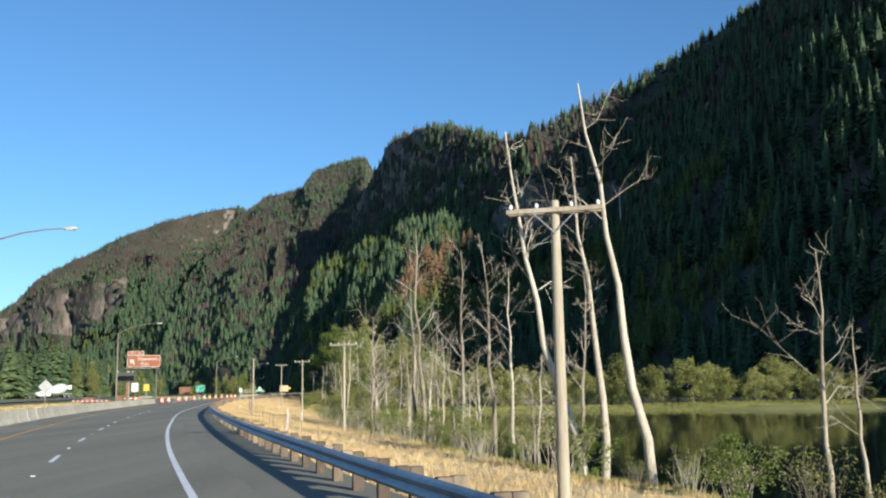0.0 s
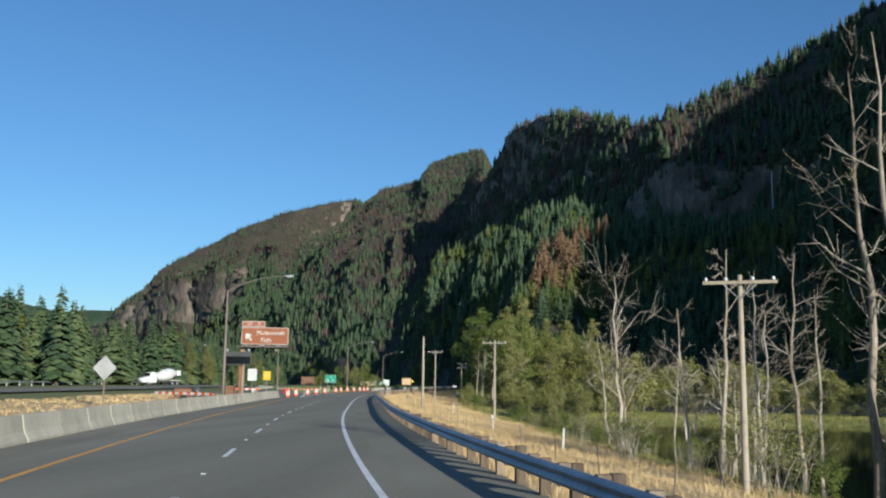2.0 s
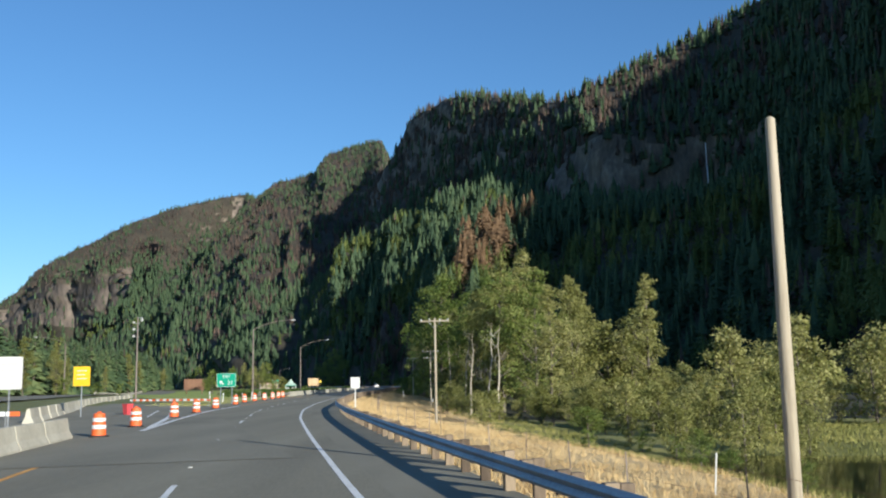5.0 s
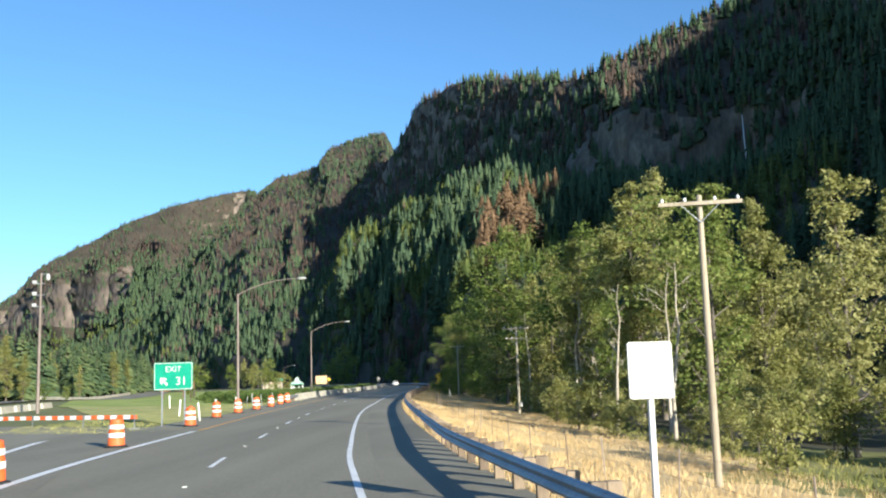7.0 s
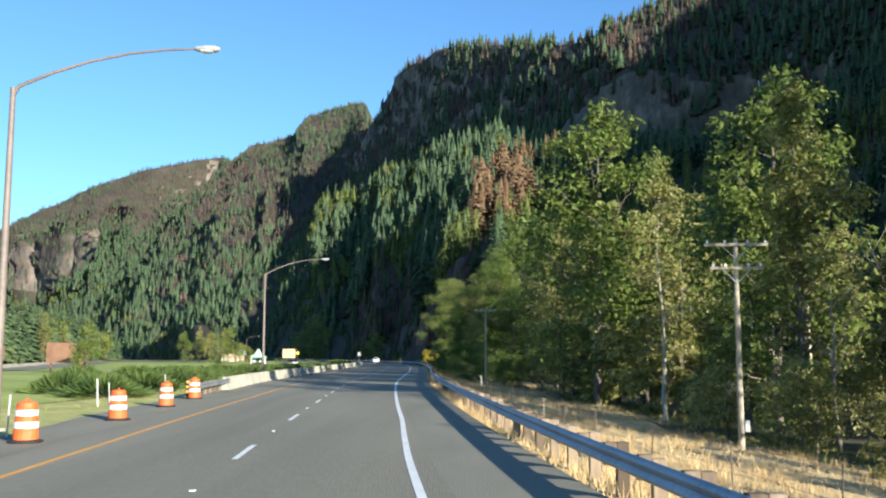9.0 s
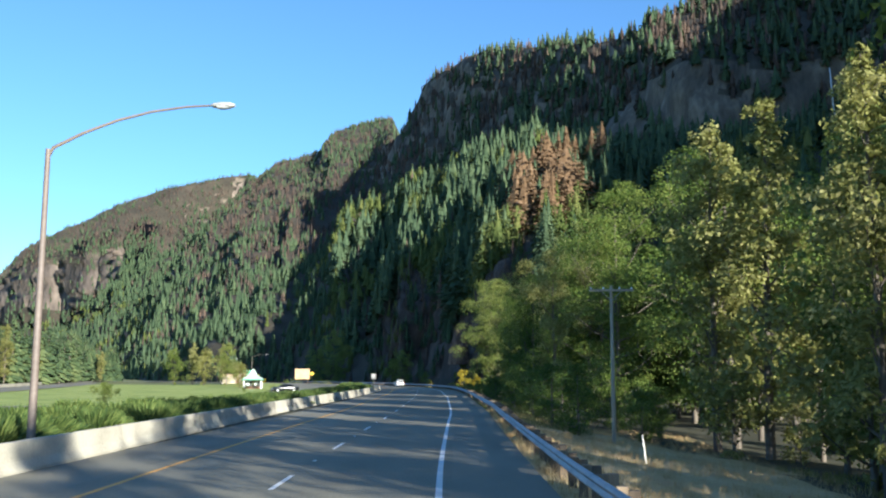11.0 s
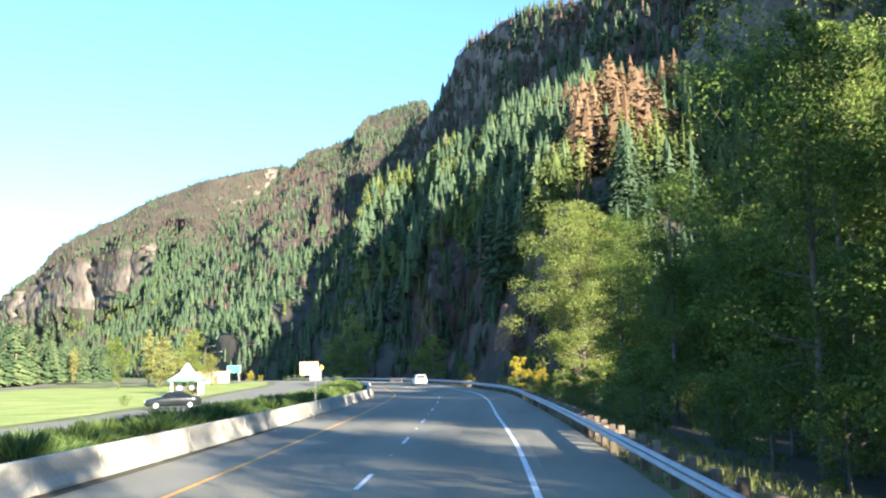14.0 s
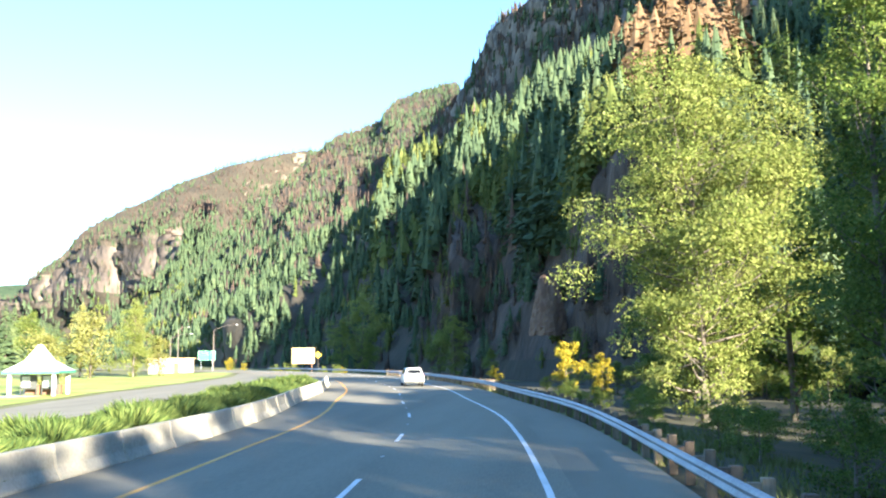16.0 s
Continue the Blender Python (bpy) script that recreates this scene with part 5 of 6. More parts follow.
part("windscreen", box(-0.52, -0.012, -0.3, 0.52, 0.012, 0.3, 0.02), M["glass"], sedan, at=pose(0, 0.63, 1.24, 62, 0, 0))

truck = thing("mixer_truck", "white concrete mixer truck on the opposite carriageway", "truck", pose(-105.5, 246.0, 0.76, 0, 0, 152))
part("cab", car_body([(2.2, 1.15, 0.6, 1.7, 0.95, 2.75), (2.4, 1.2, 0.55, 1.75, 1.0, 2.85), (3.6, 1.2, 0.55, 1.75, 1.0, 2.8), (3.95, 1.18, 0.55, 1.7, 0.95, 1.85), (5.3, 1.0, 0.6, 1.5, 0.8, 1.65), (5.6, 0.9, 0.65, 1.35, 0.7, 1.45)], None), M["white_paint"], parent=truck)
part("windscreen", box(-0.85, -0.02, -0.4, 0.85, 0.02, 0.4, 0.03), M["glass"], truck, at=pose(0, 3.82, 2.28, 15, 0, 0))
part("drum", lathe([(0.5, -2.6), (0.9, -2.0), (1.25, -0.8), (1.3, 0.6), (1.0, 1.7), (0.6, 2.2)], 20), M["sign_white"], truck, "white mixing drum", at=pose(0, -1.0, 2.35, 78, 0, 0))
part("chassis", box(-0.5, -4.6, 0.75, 0.5, 5.2, 1.05, 0.03), M["dark_panel"], truck)
part("hopper", box(-0.6, -4.6, 2.2, 0.6, -3.6, 3.3, 0.1), M["white_paint"], truck)
for sgn in (-1, 1):
    for y in (-3.3, -2.0, 4.3):
        wheel(truck, sgn * 1.0, y, 0.5)
    part("fender", box(sgn * 1.0 - 0.2, -4.0, 1.05, sgn * 1.0 + 0.2, -1.3, 1.15, 0.03), M["white_paint"], truck)

# ---- far boards and buildings by the rest area ----
def big_board(name, label, x, y, w, h, base, top, mat, yaw=0):
    g = ground_at(x, y)
    b = thing(name, label, "board", pose(x, y, 0, 0, 0, yaw))
    n = max(3, int(h / 0.3))
    for k in range(n):
        part("plank", box(-w / 2, -0.05, top - h + h * k / n, w / 2, 0.05, top - h + h * (k + 1) / n - 0.012, 0.008), M[mat], b)
    for xx in (-w * 0.38, w * 0.38):
        part("post", box(xx - 0.1, 0.055, g - 0.3, xx + 0.1, 0.25, top - 0.05, 0.01), M["brown_wood"], b)
    return b


big_board("wooden_board", "large brown planked board standing on the grass", -100.4, 345.4, 4.7, 2.5, 0.3, 3.7, "brown_wood", 15)
big_board("tan_board", "tan planked back of a highway board", -124.4, 667.4, 6.0, 4.2, 0.5, 5.4, "tan_board", 20)
gs, gsp = post_sign("green_guide_sign", "green highway guide sign with unreadable lettering on posts", -140.5, 639.0, 4.0, 2.2, 4.6, "sign_green", 18, posts=(-1.3, 1.3), post_mat="galv", border=True, bars=2)
post_sign("diamond_sign", "yellow diamond warning sign by the bend", -120.5, 668.0, 1.3, 1.3, 4.4, "sign_yellow", 15, diamond=True)
hut_g = ground_at(-139, 612)
hut = thing("restroom_building", "low beige masonry building of the rest area", "building", pose(-139.0, 614.0, hut_g, 0, 0, 18))
part("wall", box(-4.5, -2.5, -0.2, 4.5, 2.5, 2.9, 0.03), M["beige_wall"], hut)
part("roof", box(-4.9, -2.9, 2.9, 4.9, 2.9, 3.15, 0.05), M["tan_board"], hut)
dr = part("door", box(0.6, -2.56, -0.1, 1.6, -2.505, 2.05, 0.01), M["brown_wood"], hut)
part("door_handle", box(0.7, -2.6, 0.95, 0.75, -2.565, 1.1), M["galv"], dr)
wall_pts = spline([(-118, 330), (-146, 430), (-180, 540), (-215, 640)], 4.0)
lw = thing("low_wall", "long low pale concrete wall beyond the lawn", "wall", kind="structure")
for a, b in zip(wall_pts[:-1], wall_pts[1:]):
    yaw = math.degrees(math.atan2(-(b - a)[0], (b - a)[1]))
    part("wall_panel", box(-0.15, 0, -0.3, 0.15, float(np.linalg.norm(b - a)) - 0.02, 0.85, 0.02), M["concrete"], lw, at=pose(a[0], a[1], ground_at(a[0], a[1]), 0, 0, yaw))

# ---- ground cover by zone ----
ground.data.materials.append(M["dry"])
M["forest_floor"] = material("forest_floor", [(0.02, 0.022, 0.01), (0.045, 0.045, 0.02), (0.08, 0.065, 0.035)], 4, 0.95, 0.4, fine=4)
M["reed"] = material("marsh_grass", [(0.12, 0.13, 0.03), (0.2, 0.2, 0.05), (0.3, 0.27, 0.09)], 5, 0.95, 0.4, fine=4, island=0.3)
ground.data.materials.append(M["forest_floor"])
ground.data.materials.append(M["reed"])
ground.data.materials.append(M["shoulder"])
cx = ((GX[:-1, :-1] + GX[1:, 1:]) / 2).ravel()
cy = ((GY[:-1, :-1] + GY[1:, 1:]) / 2).ravel()
gd, gs_ = road_offset(cx, cy)
wob = (value_noise(cx, cy, 9, 31) - 0.5) * 7
zone = np.zeros(len(cx), np.int32)
zone[(gd < -2.3) & (gd > -16 + wob) & (cy < 352 + wob)] = 1
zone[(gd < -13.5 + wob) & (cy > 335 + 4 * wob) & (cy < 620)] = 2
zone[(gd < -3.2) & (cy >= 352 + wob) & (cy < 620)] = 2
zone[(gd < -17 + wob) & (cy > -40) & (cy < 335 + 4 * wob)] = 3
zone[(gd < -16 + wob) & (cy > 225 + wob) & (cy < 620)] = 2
zone[(gd > 9) & (gd < 24 + wob) & (cy < 172)] = 1
zone[(gd > 8.5) & (gd < 21) & (cy >= 166) & (cy < 222)] = 4
zone[(gd > 10) & (gd < 12.5) & (cy > 285)] = 2
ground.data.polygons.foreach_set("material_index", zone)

# ---- leafy trees ----
def leaf_faces(centres, radii, n, leaf, rng, squash=0.78):
    """n small leaf faces gathered in flattened clumps, thicker towards each clump's upper side."""
    w = np.array(radii) ** 1.7
    pick = rng.choice(len(centres), n, p=w / w.sum())
    dirs = rng.randn(n, 3)
    dirs /= np.linalg.norm(dirs, axis=1)[:, None]
    dirs[:, 2] = np.where(rng.rand(n) < 0.5, np.abs(dirs[:, 2]), dirs[:, 2])
    rad = np.array(radii)[pick] * (0.3 + 0.75 * rng.rand(n) ** 0.6)
    p = np.array(centres)[pick] + dirs * rad[:, None] * [1, 1, squash]
    face = 0.7 * dirs + rng.randn(n, 3) * 0.6 + [0, 0, 0.3]
    a = np.cross(face, rng.randn(n, 3))
    a /= np.linalg.norm(a, axis=1)[:, None]
    b = np.cross(face, a)
    b /= np.linalg.norm(b, axis=1)[:, None]
    s = leaf * (0.55 + 0.8 * rng.rand(n))
    a, b = a * s[:, None], b * (s * 0.6)[:, None]
    v = np.stack([p - a, p + a * 0.8 + b, p + a * 0.5 - b], axis=1).reshape(-1, 3)
    f = np.arange(n * 3).reshape(n, 3)
    return v, f


def limb_tree(h, spread, base, seed, lean=0.08, n_limbs=16, upsweep=0.8, clump=1.0, low=0.5):
    """Trunk, limbs and side branches as tubes, and the places where clumps of foliage sit."""
    rng = np.random.RandomState(seed)
    trunk, x, y = [], 0.0, 0.0
    for k in range(8):
        t = k / 7
        trunk.append((x, y, h * t * 0.97 - 0.4 * (k == 0)))
        x += rng.randn() * lean * h / 20
        y += rng.randn() * lean * h / 20
    r0 = 0.011 * h + 0.05
    tubes = [(trunk, [r0 * (1 - 0.88 * k / 7) for k in range(8)])]
    ends = []
    bulge = rng.rand(4) * 6.28
    for k in range(n_limbs):
        t = base + (0.98 - base) * (k + rng.rand()) / n_limbs
        p = np.array([np.interp(t, np.linspace(0, 1, 8), [q[i] for q in trunk]) for i in range(3)])
        u = min(0.98, max(0.03, (t - base) / (1 - base)))
        shape = (u / low) ** 0.45 if u < low else ((1 - u) / (1 - low)) ** 0.65
        a = k * 2.4 + rng.rand()
        length = spread * max(0.12, shape) * (0.5 + 0.75 * rng.rand()) * (1 + 0.22 * math.sin(a + bulge[0]) + 0.15 * math.sin(9 * t + bulge[1]))
        d = np.array([math.cos(a), math.sin(a), upsweep * (0.4 + rng.rand()) * (0.6 + 0.8 * u)])
        d /= np.linalg.norm(d)
        pts = [p, p + d * length * 0.5 + [0, 0, -0.04 * length], p + d * length + [0, 0, 0.1 * length]]
        tubes.append(([tuple(q) for q in pts], [r0 * 0.36 * (1.15 - t), r0 * 0.22 * (1.15 - t), 0.012]))
        ends.append((pts[2], (0.19 * length + 0.28) * clump))
        for f in (0.45, 0.68, 0.86):
            q0 = p + (pts[2] - p) * f
            q = q0 + (rng.rand(3) - [0.5, 0.5, 0.42]) * length * 0.8
            tubes.append(([tuple(q0), tuple(q)], [r0 * 0.12 * (1.15 - t), 0.008]))
            ends.append((q, (0.17 * length + 0.24) * clump * (0.7 + 0.6 * rng.rand())))
    ends.append((np.array(trunk[-1]), 0.1 * spread + 0.25))
    return tubes, ends


def leafy_tree(name, label, m, h, spread, base, seed, mat, n=2600, leaf=0.2, n_limbs=16, category="tree", group="", bark="bark", upsweep=0.8, trunk_only_sides=4, clump=1.0, low=0.5):
    tubes, ends = limb_tree(h, spread, base, seed, n_limbs=n_limbs, upsweep=upsweep, clump=clump, low=low)
    tree = thing(name, label, category, m, group)
    part("trunk", tubes_mesh("trunk", tubes, M[bark], trunk_only_sides), parent=tree)
    rng = np.random.RandomState(seed + 100)
    v, f = leaf_faces([e[0] for e in ends], [e[1] for e in ends], n, leaf, rng)
    part("crown", np_mesh("crown", v, f, M[mat]), parent=tree)
    return tree


def scaled(m, s, sz=None):
    return m @ Matrix.Diagonal((s, s, sz or s, 1))


def on_ground(x, y, turn=0.0, sink=0.05):
    return pose(x, y, ground_at(x, y) - sink, 0, 0, turn)


def at_r(y, r):
    p = on_road(arc_at(y), -r)
    return p.x, p.y


trng = random.Random(11)


def sunny(y, r):
    """Whether a tree there would stand in one of the lanes by which the sun reaches the road."""
    meets = y + 1.39 * (r + 2)
    return any(a < meets < b for a, b in ((366, 379), (386, 393), (402, 414), (442, 454)))



def sun_corridor(x, y):
    """The clear lane by which the sun reaches the broad maple."""
    dx, dy = x + 50, y - 488
    k = dx * 0.585 - dy * 0.81
    return 3 < k < 80 and abs(dx * 0.81 + dy * 0.585) < 9


PROTO = {}


def plant(kind, x, y, h, turn=None):
    """Puts a tree of a kind, about h metres high; the first of a kind is built, the rest are copies."""
    spec = KINDS[kind]
    k = trng.randrange(spec["variants"])
    key = (kind, k)
    if key not in PROTO:
        a = dict(spec)
        a.pop("variants")
        hh = a.pop("h")
        name, label = a.pop("name"), a.pop("label")
        PROTO[key] = (leafy_tree(name, label, pose(0, 0, 0), hh, seed=50 + 7 * k + sum(map(ord, kind)), **a), hh)
        tree, hh = PROTO[key]
        tree.matrix_basis = scaled(on_ground(x, y, trng.uniform(0, 360)), h / hh)
        return tree
    tree, hh = PROTO[key]
    keep = tree.scale.copy()
    tree.scale = (1, 1, 1)
    ob = copy_thing(tree, scaled(on_ground(x, y, trng.uniform(0, 360)), h / hh * trng.uniform(0.92, 1.1), h / hh))
    tree.scale = keep
    return ob


KINDS = {
    "poplar": dict(name="poplar_tree", label="tall slender cottonwood with thinning pale green leaves", h=20, spread=3.3, base=0.07, mat="leaf_pale", n=7600, leaf=0.17, variants=4, group="roadside trees", n_limbs=34, upsweep=1.3, clump=1.35, low=0.42),
    "alder": dict(name="alder_tree", label="dense green alder tree at the roadside", h=16, spread=4.6, base=0.03, mat="leaf_light", n=9000, leaf=0.17, variants=4, group="roadside trees", n_limbs=30, clump=1.3, low=0.4),
    "maple": dict(name="maple_tree", label="dark green leafy maple close behind the guardrail", h=16, spread=4.4, base=0.06, mat="leaf", n=25000, leaf=0.084, variants=3, group="roadside trees", n_limbs=28, clump=1.25, low=0.45),
    "cottonwood": dict(name="cottonwood_tree", label="tall cottonwood with yellowing green leaves by the road", h=20, spread=3.9, base=0.08, mat="leaf_pale", n=21000, leaf=0.092, variants=2, group="roadside trees", n_limbs=28, upsweep=1.2, clump=1.3),
    "rear_alder": dict(name="alder_tree", label="dark green alder added behind the roadside trees, mostly to cast shade", h=16, spread=4.6, base=0.05, mat="leaf", n=6400, leaf=0.2, variants=2, group="roadside trees", n_limbs=22, clump=1.4),
    "big_maple": dict(name="maple_tree", label="broad tall maple with bright yellow-green leaves by the road", h=26, spread=8.0, base=0.04, mat="leaf_light", n=80000, leaf=0.125, variants=1, group="roadside trees", n_limbs=110, upsweep=0.55, clump=1.12, low=0.32),
    "willow": dict(name="willow_shrub", label="pale olive willow thicket by the pond", h=8, spread=3.4, base=0.03, mat="leaf_pale", n=2600, leaf=0.19, variants=3, group="pond willows", n_limbs=18, upsweep=1.1, clump=1.5, low=0.4),
    "bush": dict(name="green_bush", label="low leafy green bush on the verge", h=3, spread=1.7, base=0.03, mat="leaf_light", n=2400, leaf=0.08, variants=3, group="verge bushes", n_limbs=10, category="bush"),
    # the verge bush again, with shade put into a darker leaf colour
    "shade_bush": dict(name="green_bush", label="leafy green bush under the trees, leaves darkened for shade", h=3, spread=1.7, base=0.03, mat="leaf", n=3200, leaf=0.062, variants=3, group="shaded bushes", n_limbs=10, category="bush"),
    "pale_bush": dict(name="pale_bush", label="pale olive leafy bush on the dry verge", h=3, spread=1.7, base=0.03, mat="leaf_pale", n=1300, leaf=0.115, variants=2, group="verge bushes", n_limbs=10, category="bush"),
    "yellow": dict(name="yellow_bush", label="bright yellow autumn bush beside the guardrail", h=5, spread=2.1, base=0.05, mat="leaf_yellow", n=2400, leaf=0.13, variants=2, group="yellow bushes", n_limbs=12, category="bush"),
}
# spread so that as seen from the sun they stand side by side
for k in range(18):
    q = 100 + 70 * (k + trng.random()) / 18
    for _ in range(30):
        y = trng.uniform(246, 324)
        x = (q - 0.585 * y) / 0.81
        d, _s = road_offset(np.array([x]), np.array([y]))
        if -44 < d[0] < -20:
            plant("poplar" if k % 5 else "alder", x, y, trng.uniform(14, 22))
            break
plant("poplar", -27.5, 265.5, 25)
plant("poplar", -31.0, 258.0, 22)
plant("poplar", -27.4, 220.5, 14.5)
for k in range(54):
    y = 205 + 135 * (k + trng.random()) / 54
    x, yy = at_r(y, trng.uniform(14.5, 24))
    plant("pale_bush" if k % 3 else "willow", x, yy, trng.uniform(1.6, 3.0) if y < 245 else trng.uniform(2.0, 4.2) if y < 292 else trng.uniform(3, 7))
for k in range(10):
    y = 300 + 48 * (k + trng.random()) / 10
    x, yy = at_r(y, trng.uniform(15, 24))
    plant("alder" if k % 5 == 0 else "poplar", x, yy, trng.uniform(16, 24))
for k in range(40):
    y = 346 + 148 * (k + trng.random()) / 40
    r = trng.uniform(9.5, 24)
    x, yy = at_r(y, r)
    if sunny(y, r) or sun_corridor(x, yy) or (y > 440 and r < 9.5 + (y - 440) * 0.25):
        continue
    plant("maple" if k % 4 or y > 425 else "cottonwood", x, yy, (trng.uniform(13, 18) * (1.25 if 385 < y < 425 else 1) if r < 13 else trng.uniform(17, 24)) * (1 if y < 425 else 0.78))
# undergrowth whose darker leaves carry the trees' shade
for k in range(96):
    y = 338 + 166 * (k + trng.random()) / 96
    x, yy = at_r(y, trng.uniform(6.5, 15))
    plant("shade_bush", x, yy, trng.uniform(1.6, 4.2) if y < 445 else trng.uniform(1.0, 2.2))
# mostly hidden rear trees, added to cast shade on road, barrier and front trees
for k in range(36):
    y = 330 + 165 * (k + trng.random()) / 36
    r = trng.uniform(24, 36)
    if y < 366 and k % 3:
        continue
    x, yy = at_r(y, r)
    plant("rear_alder", x, yy, trng.uniform(7, 9) if sunny(y, r) or sun_corridor(x, yy) else trng.uniform(11, 15) if y < 352 else trng.uniform(17, 23))
for k in range(20):
    y = 372 + 105 * (k + trng.random()) / 20
    r = trng.uniform(36, 50)
    if not sunny(y, r) and not sun_corridor(*at_r(y, r)):
        plant("rear_alder", *at_r(y, r), trng.uniform(19, 25))
# further unseen trees, heights set to block the low sun
for k in range(26):
    y = 356 + 84 * (k + trng.random()) / 26
    r = trng.uniform(22, 44)
    if not sunny(y, r) and not sun_corridor(*at_r(y, r)):
        plant("rear_alder", *at_r(y, r), trng.uniform(18, 24))
# a last added row that shades the road's far stretch
for k in range(10):
    x, y = trng.uniform(-38, -20), 398 + 5.2 * k
    if not sun_corridor(x, y) and not sunny(y, -58.5 - x):
        plant("rear_alder", x, y, trng.uniform(18, 23))
for x, y, h in ((-44, 446, 14), (-40, 441, 17), (-45.5, 452, 11), (-39, 453, 15), (-46, 438, 12), (-44, 462, 13), (-38, 447, 18), (-46, 457, 10), (-42, 455, 15)):
    plant("maple", x, y, h)
for k in range(18):
    x, y = trng.uniform(-50, -14), trng.uniform(500, 548)
    if 2 < (x + 57) * 0.585 - (y - 533) * 0.81 < 60 and abs((x + 57) * 0.81 + (y - 533) * 0.585) < 7:
        continue
    plant("maple" if k % 2 else "rear_alder", x, y, trng.uniform(8, 13))
for k in range(26):
    x = -57 + 40 * (k + trng.random()) / 26
    plant("bush", x, 548 - 0.75 * (x + 57) + trng.uniform(-6, 5), trng.uniform(3, 6))
plant("big_maple", -50.0, 488.0, 26)
plant("maple", -42.1, 395.0, 17.5)
for x, y, h in ((-58.3, 535, 6.2), (-54.5, 528, 4.6), (-66.0, 520, 2.2)):
    plant("yellow", x, y, h)
# beyond the pond
for k in range(72):
    x = -12 + 100 * (k + trng.random()) / 72
    y = 200 + trng.uniform(0, 45) - 0.25 * x
    plant("willow", x, y + (trng.uniform(0, 25) if k % 3 == 0 else 0), trng.uniform(3.5, 6) if k % 2 else trng.uniform(5, 9.5))
for k in range(34):
    y = -10 + 190 * (k + trng.random()) / 34
    plant("willow", 72 + trng.uniform(0, 26) + 0.16 * (y - 60), y, trng.uniform(5, 9))
for k in range(26):
    y = 20 + 165 * (k + trng.random()) / 26
    x, yy = at_r(y, trng.uniform(15, 22))
    plant("bush", x, yy, trng.uniform(1.0, 2.6))
for k in range(46):
    y = 192 + 118 * (k + trng.random()) / 46
    plant("willow", *at_r(y, trng.uniform(24, 48)), trng.uniform(2.6, 5.5))
# thicket seen past the bare trunks
for k in range(20):
    y = 176 + 40 * (k + trng.random()) / 20
    x, yy = at_r(y, trng.uniform(21, 38))
    plant("willow", x, yy, trng.uniform(3, 5))
for k in range(30):
    x = -24 + 72 * (k + trng.random()) / 30
    plant("willow", x, trng.uniform(268, 310), (trng.uniform(10, 15) if x < -8 else trng.uniform(4.5, 8)))
# trees at the mountain's foot and in the rest area
for x, y, h, kind in ((-82, 646, 15, "alder"), (-86, 650, 12, "alder"), (-122, 737, 27, "alder"), (-128, 733, 18, "alder"), (-118, 728, 14, "alder"), (-72, 622, 7, "alder"),
                      (-134, 584, 13, "alder"), (-140, 580, 11, "willow"), (-146, 588, 14, "poplar"), (-130, 586, 7, "willow"), (-138, 594, 14, "poplar"), (-113, 516, 6, "willow"), (-148, 575, 12, "alder")):
    plant(kind, x, y, h)
for k in range(16):
    x, y = -126 + trng.uniform(-16, 16), 655 + trng.uniform(-8, 14)
    plant("bush" if k % 3 else "yellow", x, y, trng.uniform(1.8, 3.4))
for x, y, h in ((-92, 330, 5), (-95, 338, 4), (-83, 352, 2), (-150, 640, 3), (-160, 630, 3), (-95, 470, 1.2), (-99, 462, 1.0), (-112, 300, 3), (-118, 330, 2.5), (-107, 315, 2)):
    plant("bush", x, y, h)

# ---- bare dead trees round the pond ----
def dead_tree(x, y, h, seed, lean=(0.0, 0.0), limbs=14, spread=2.6, thick=0.009, start=0.35, label="bleached bare dead tree at the pond's edge"):
    rng = np.random.RandomState(seed)
    g = ground_at(x, y)
    tree = thing("dead_tree", label, "dead tree", pose(x, y, g), "dead trees")
    trunk, px, py = [], 0.0, 0.0
    for k in range(9):
        t = k / 8
        trunk.append((px + lean[0] * t * h, py + lean[1] * t * h, t * h - 0.6 * (k == 0)))
        px += rng.randn() * 0.011 * h
        py += rng.randn() * 0.011 * h
    r0 = thick * h + 0.05
    part("trunk", tubes_mesh("trunk", [(trunk, [r0 * (1 - 0.86 * k / 8) for k in range(9)])], M["dead_wood"], 8), parent=tree)
    for k in range(limbs):
        t = start + (0.99 - start) * (k + 0.7 * rng.rand()) / limbs
        p = np.array([np.interp(t, np.linspace(0, 1, 9), [q[i] for q in trunk]) for i in range(3)])
        a = rng.rand() * 6.28
        length = spread * (1.1 - 0.6 * t) * (0.4 + rng.rand())
        d = np.array([math.cos(a), math.sin(a), 0.45 + 0.8 * rng.rand()])
        mid = p + d * length * 0.55 + rng.randn(3) * 0.08 * length
        end = mid + (d + [0, 0, 0.5 * rng.randn()]) * length * 0.5
        tubes = [([tuple(p), tuple(mid), tuple(end)], [r0 * 0.34 * (1.15 - t), r0 * 0.2 * (1.15 - t), 0.008])]
        for _ in range(7):
            q0 = p + (end - p) * rng.uniform(0.3, 0.95)
            q1 = q0 + (d * 0.5 + rng.randn(3) * 0.55) * length * 0.38
            q2 = q1 + (d * 0.4 + rng.randn(3) * 0.4 + [0, 0, 0.15]) * length * 0.25
            tubes.append(([tuple(q0), tuple(q1), tuple(q2)], [r0 * 0.08 * (1.2 - t) + 0.006, 0.01, 0.004]))
        part("limb", tubes_mesh("limb", tubes, M["dead_wood"], 5), parent=tree)
    return tree


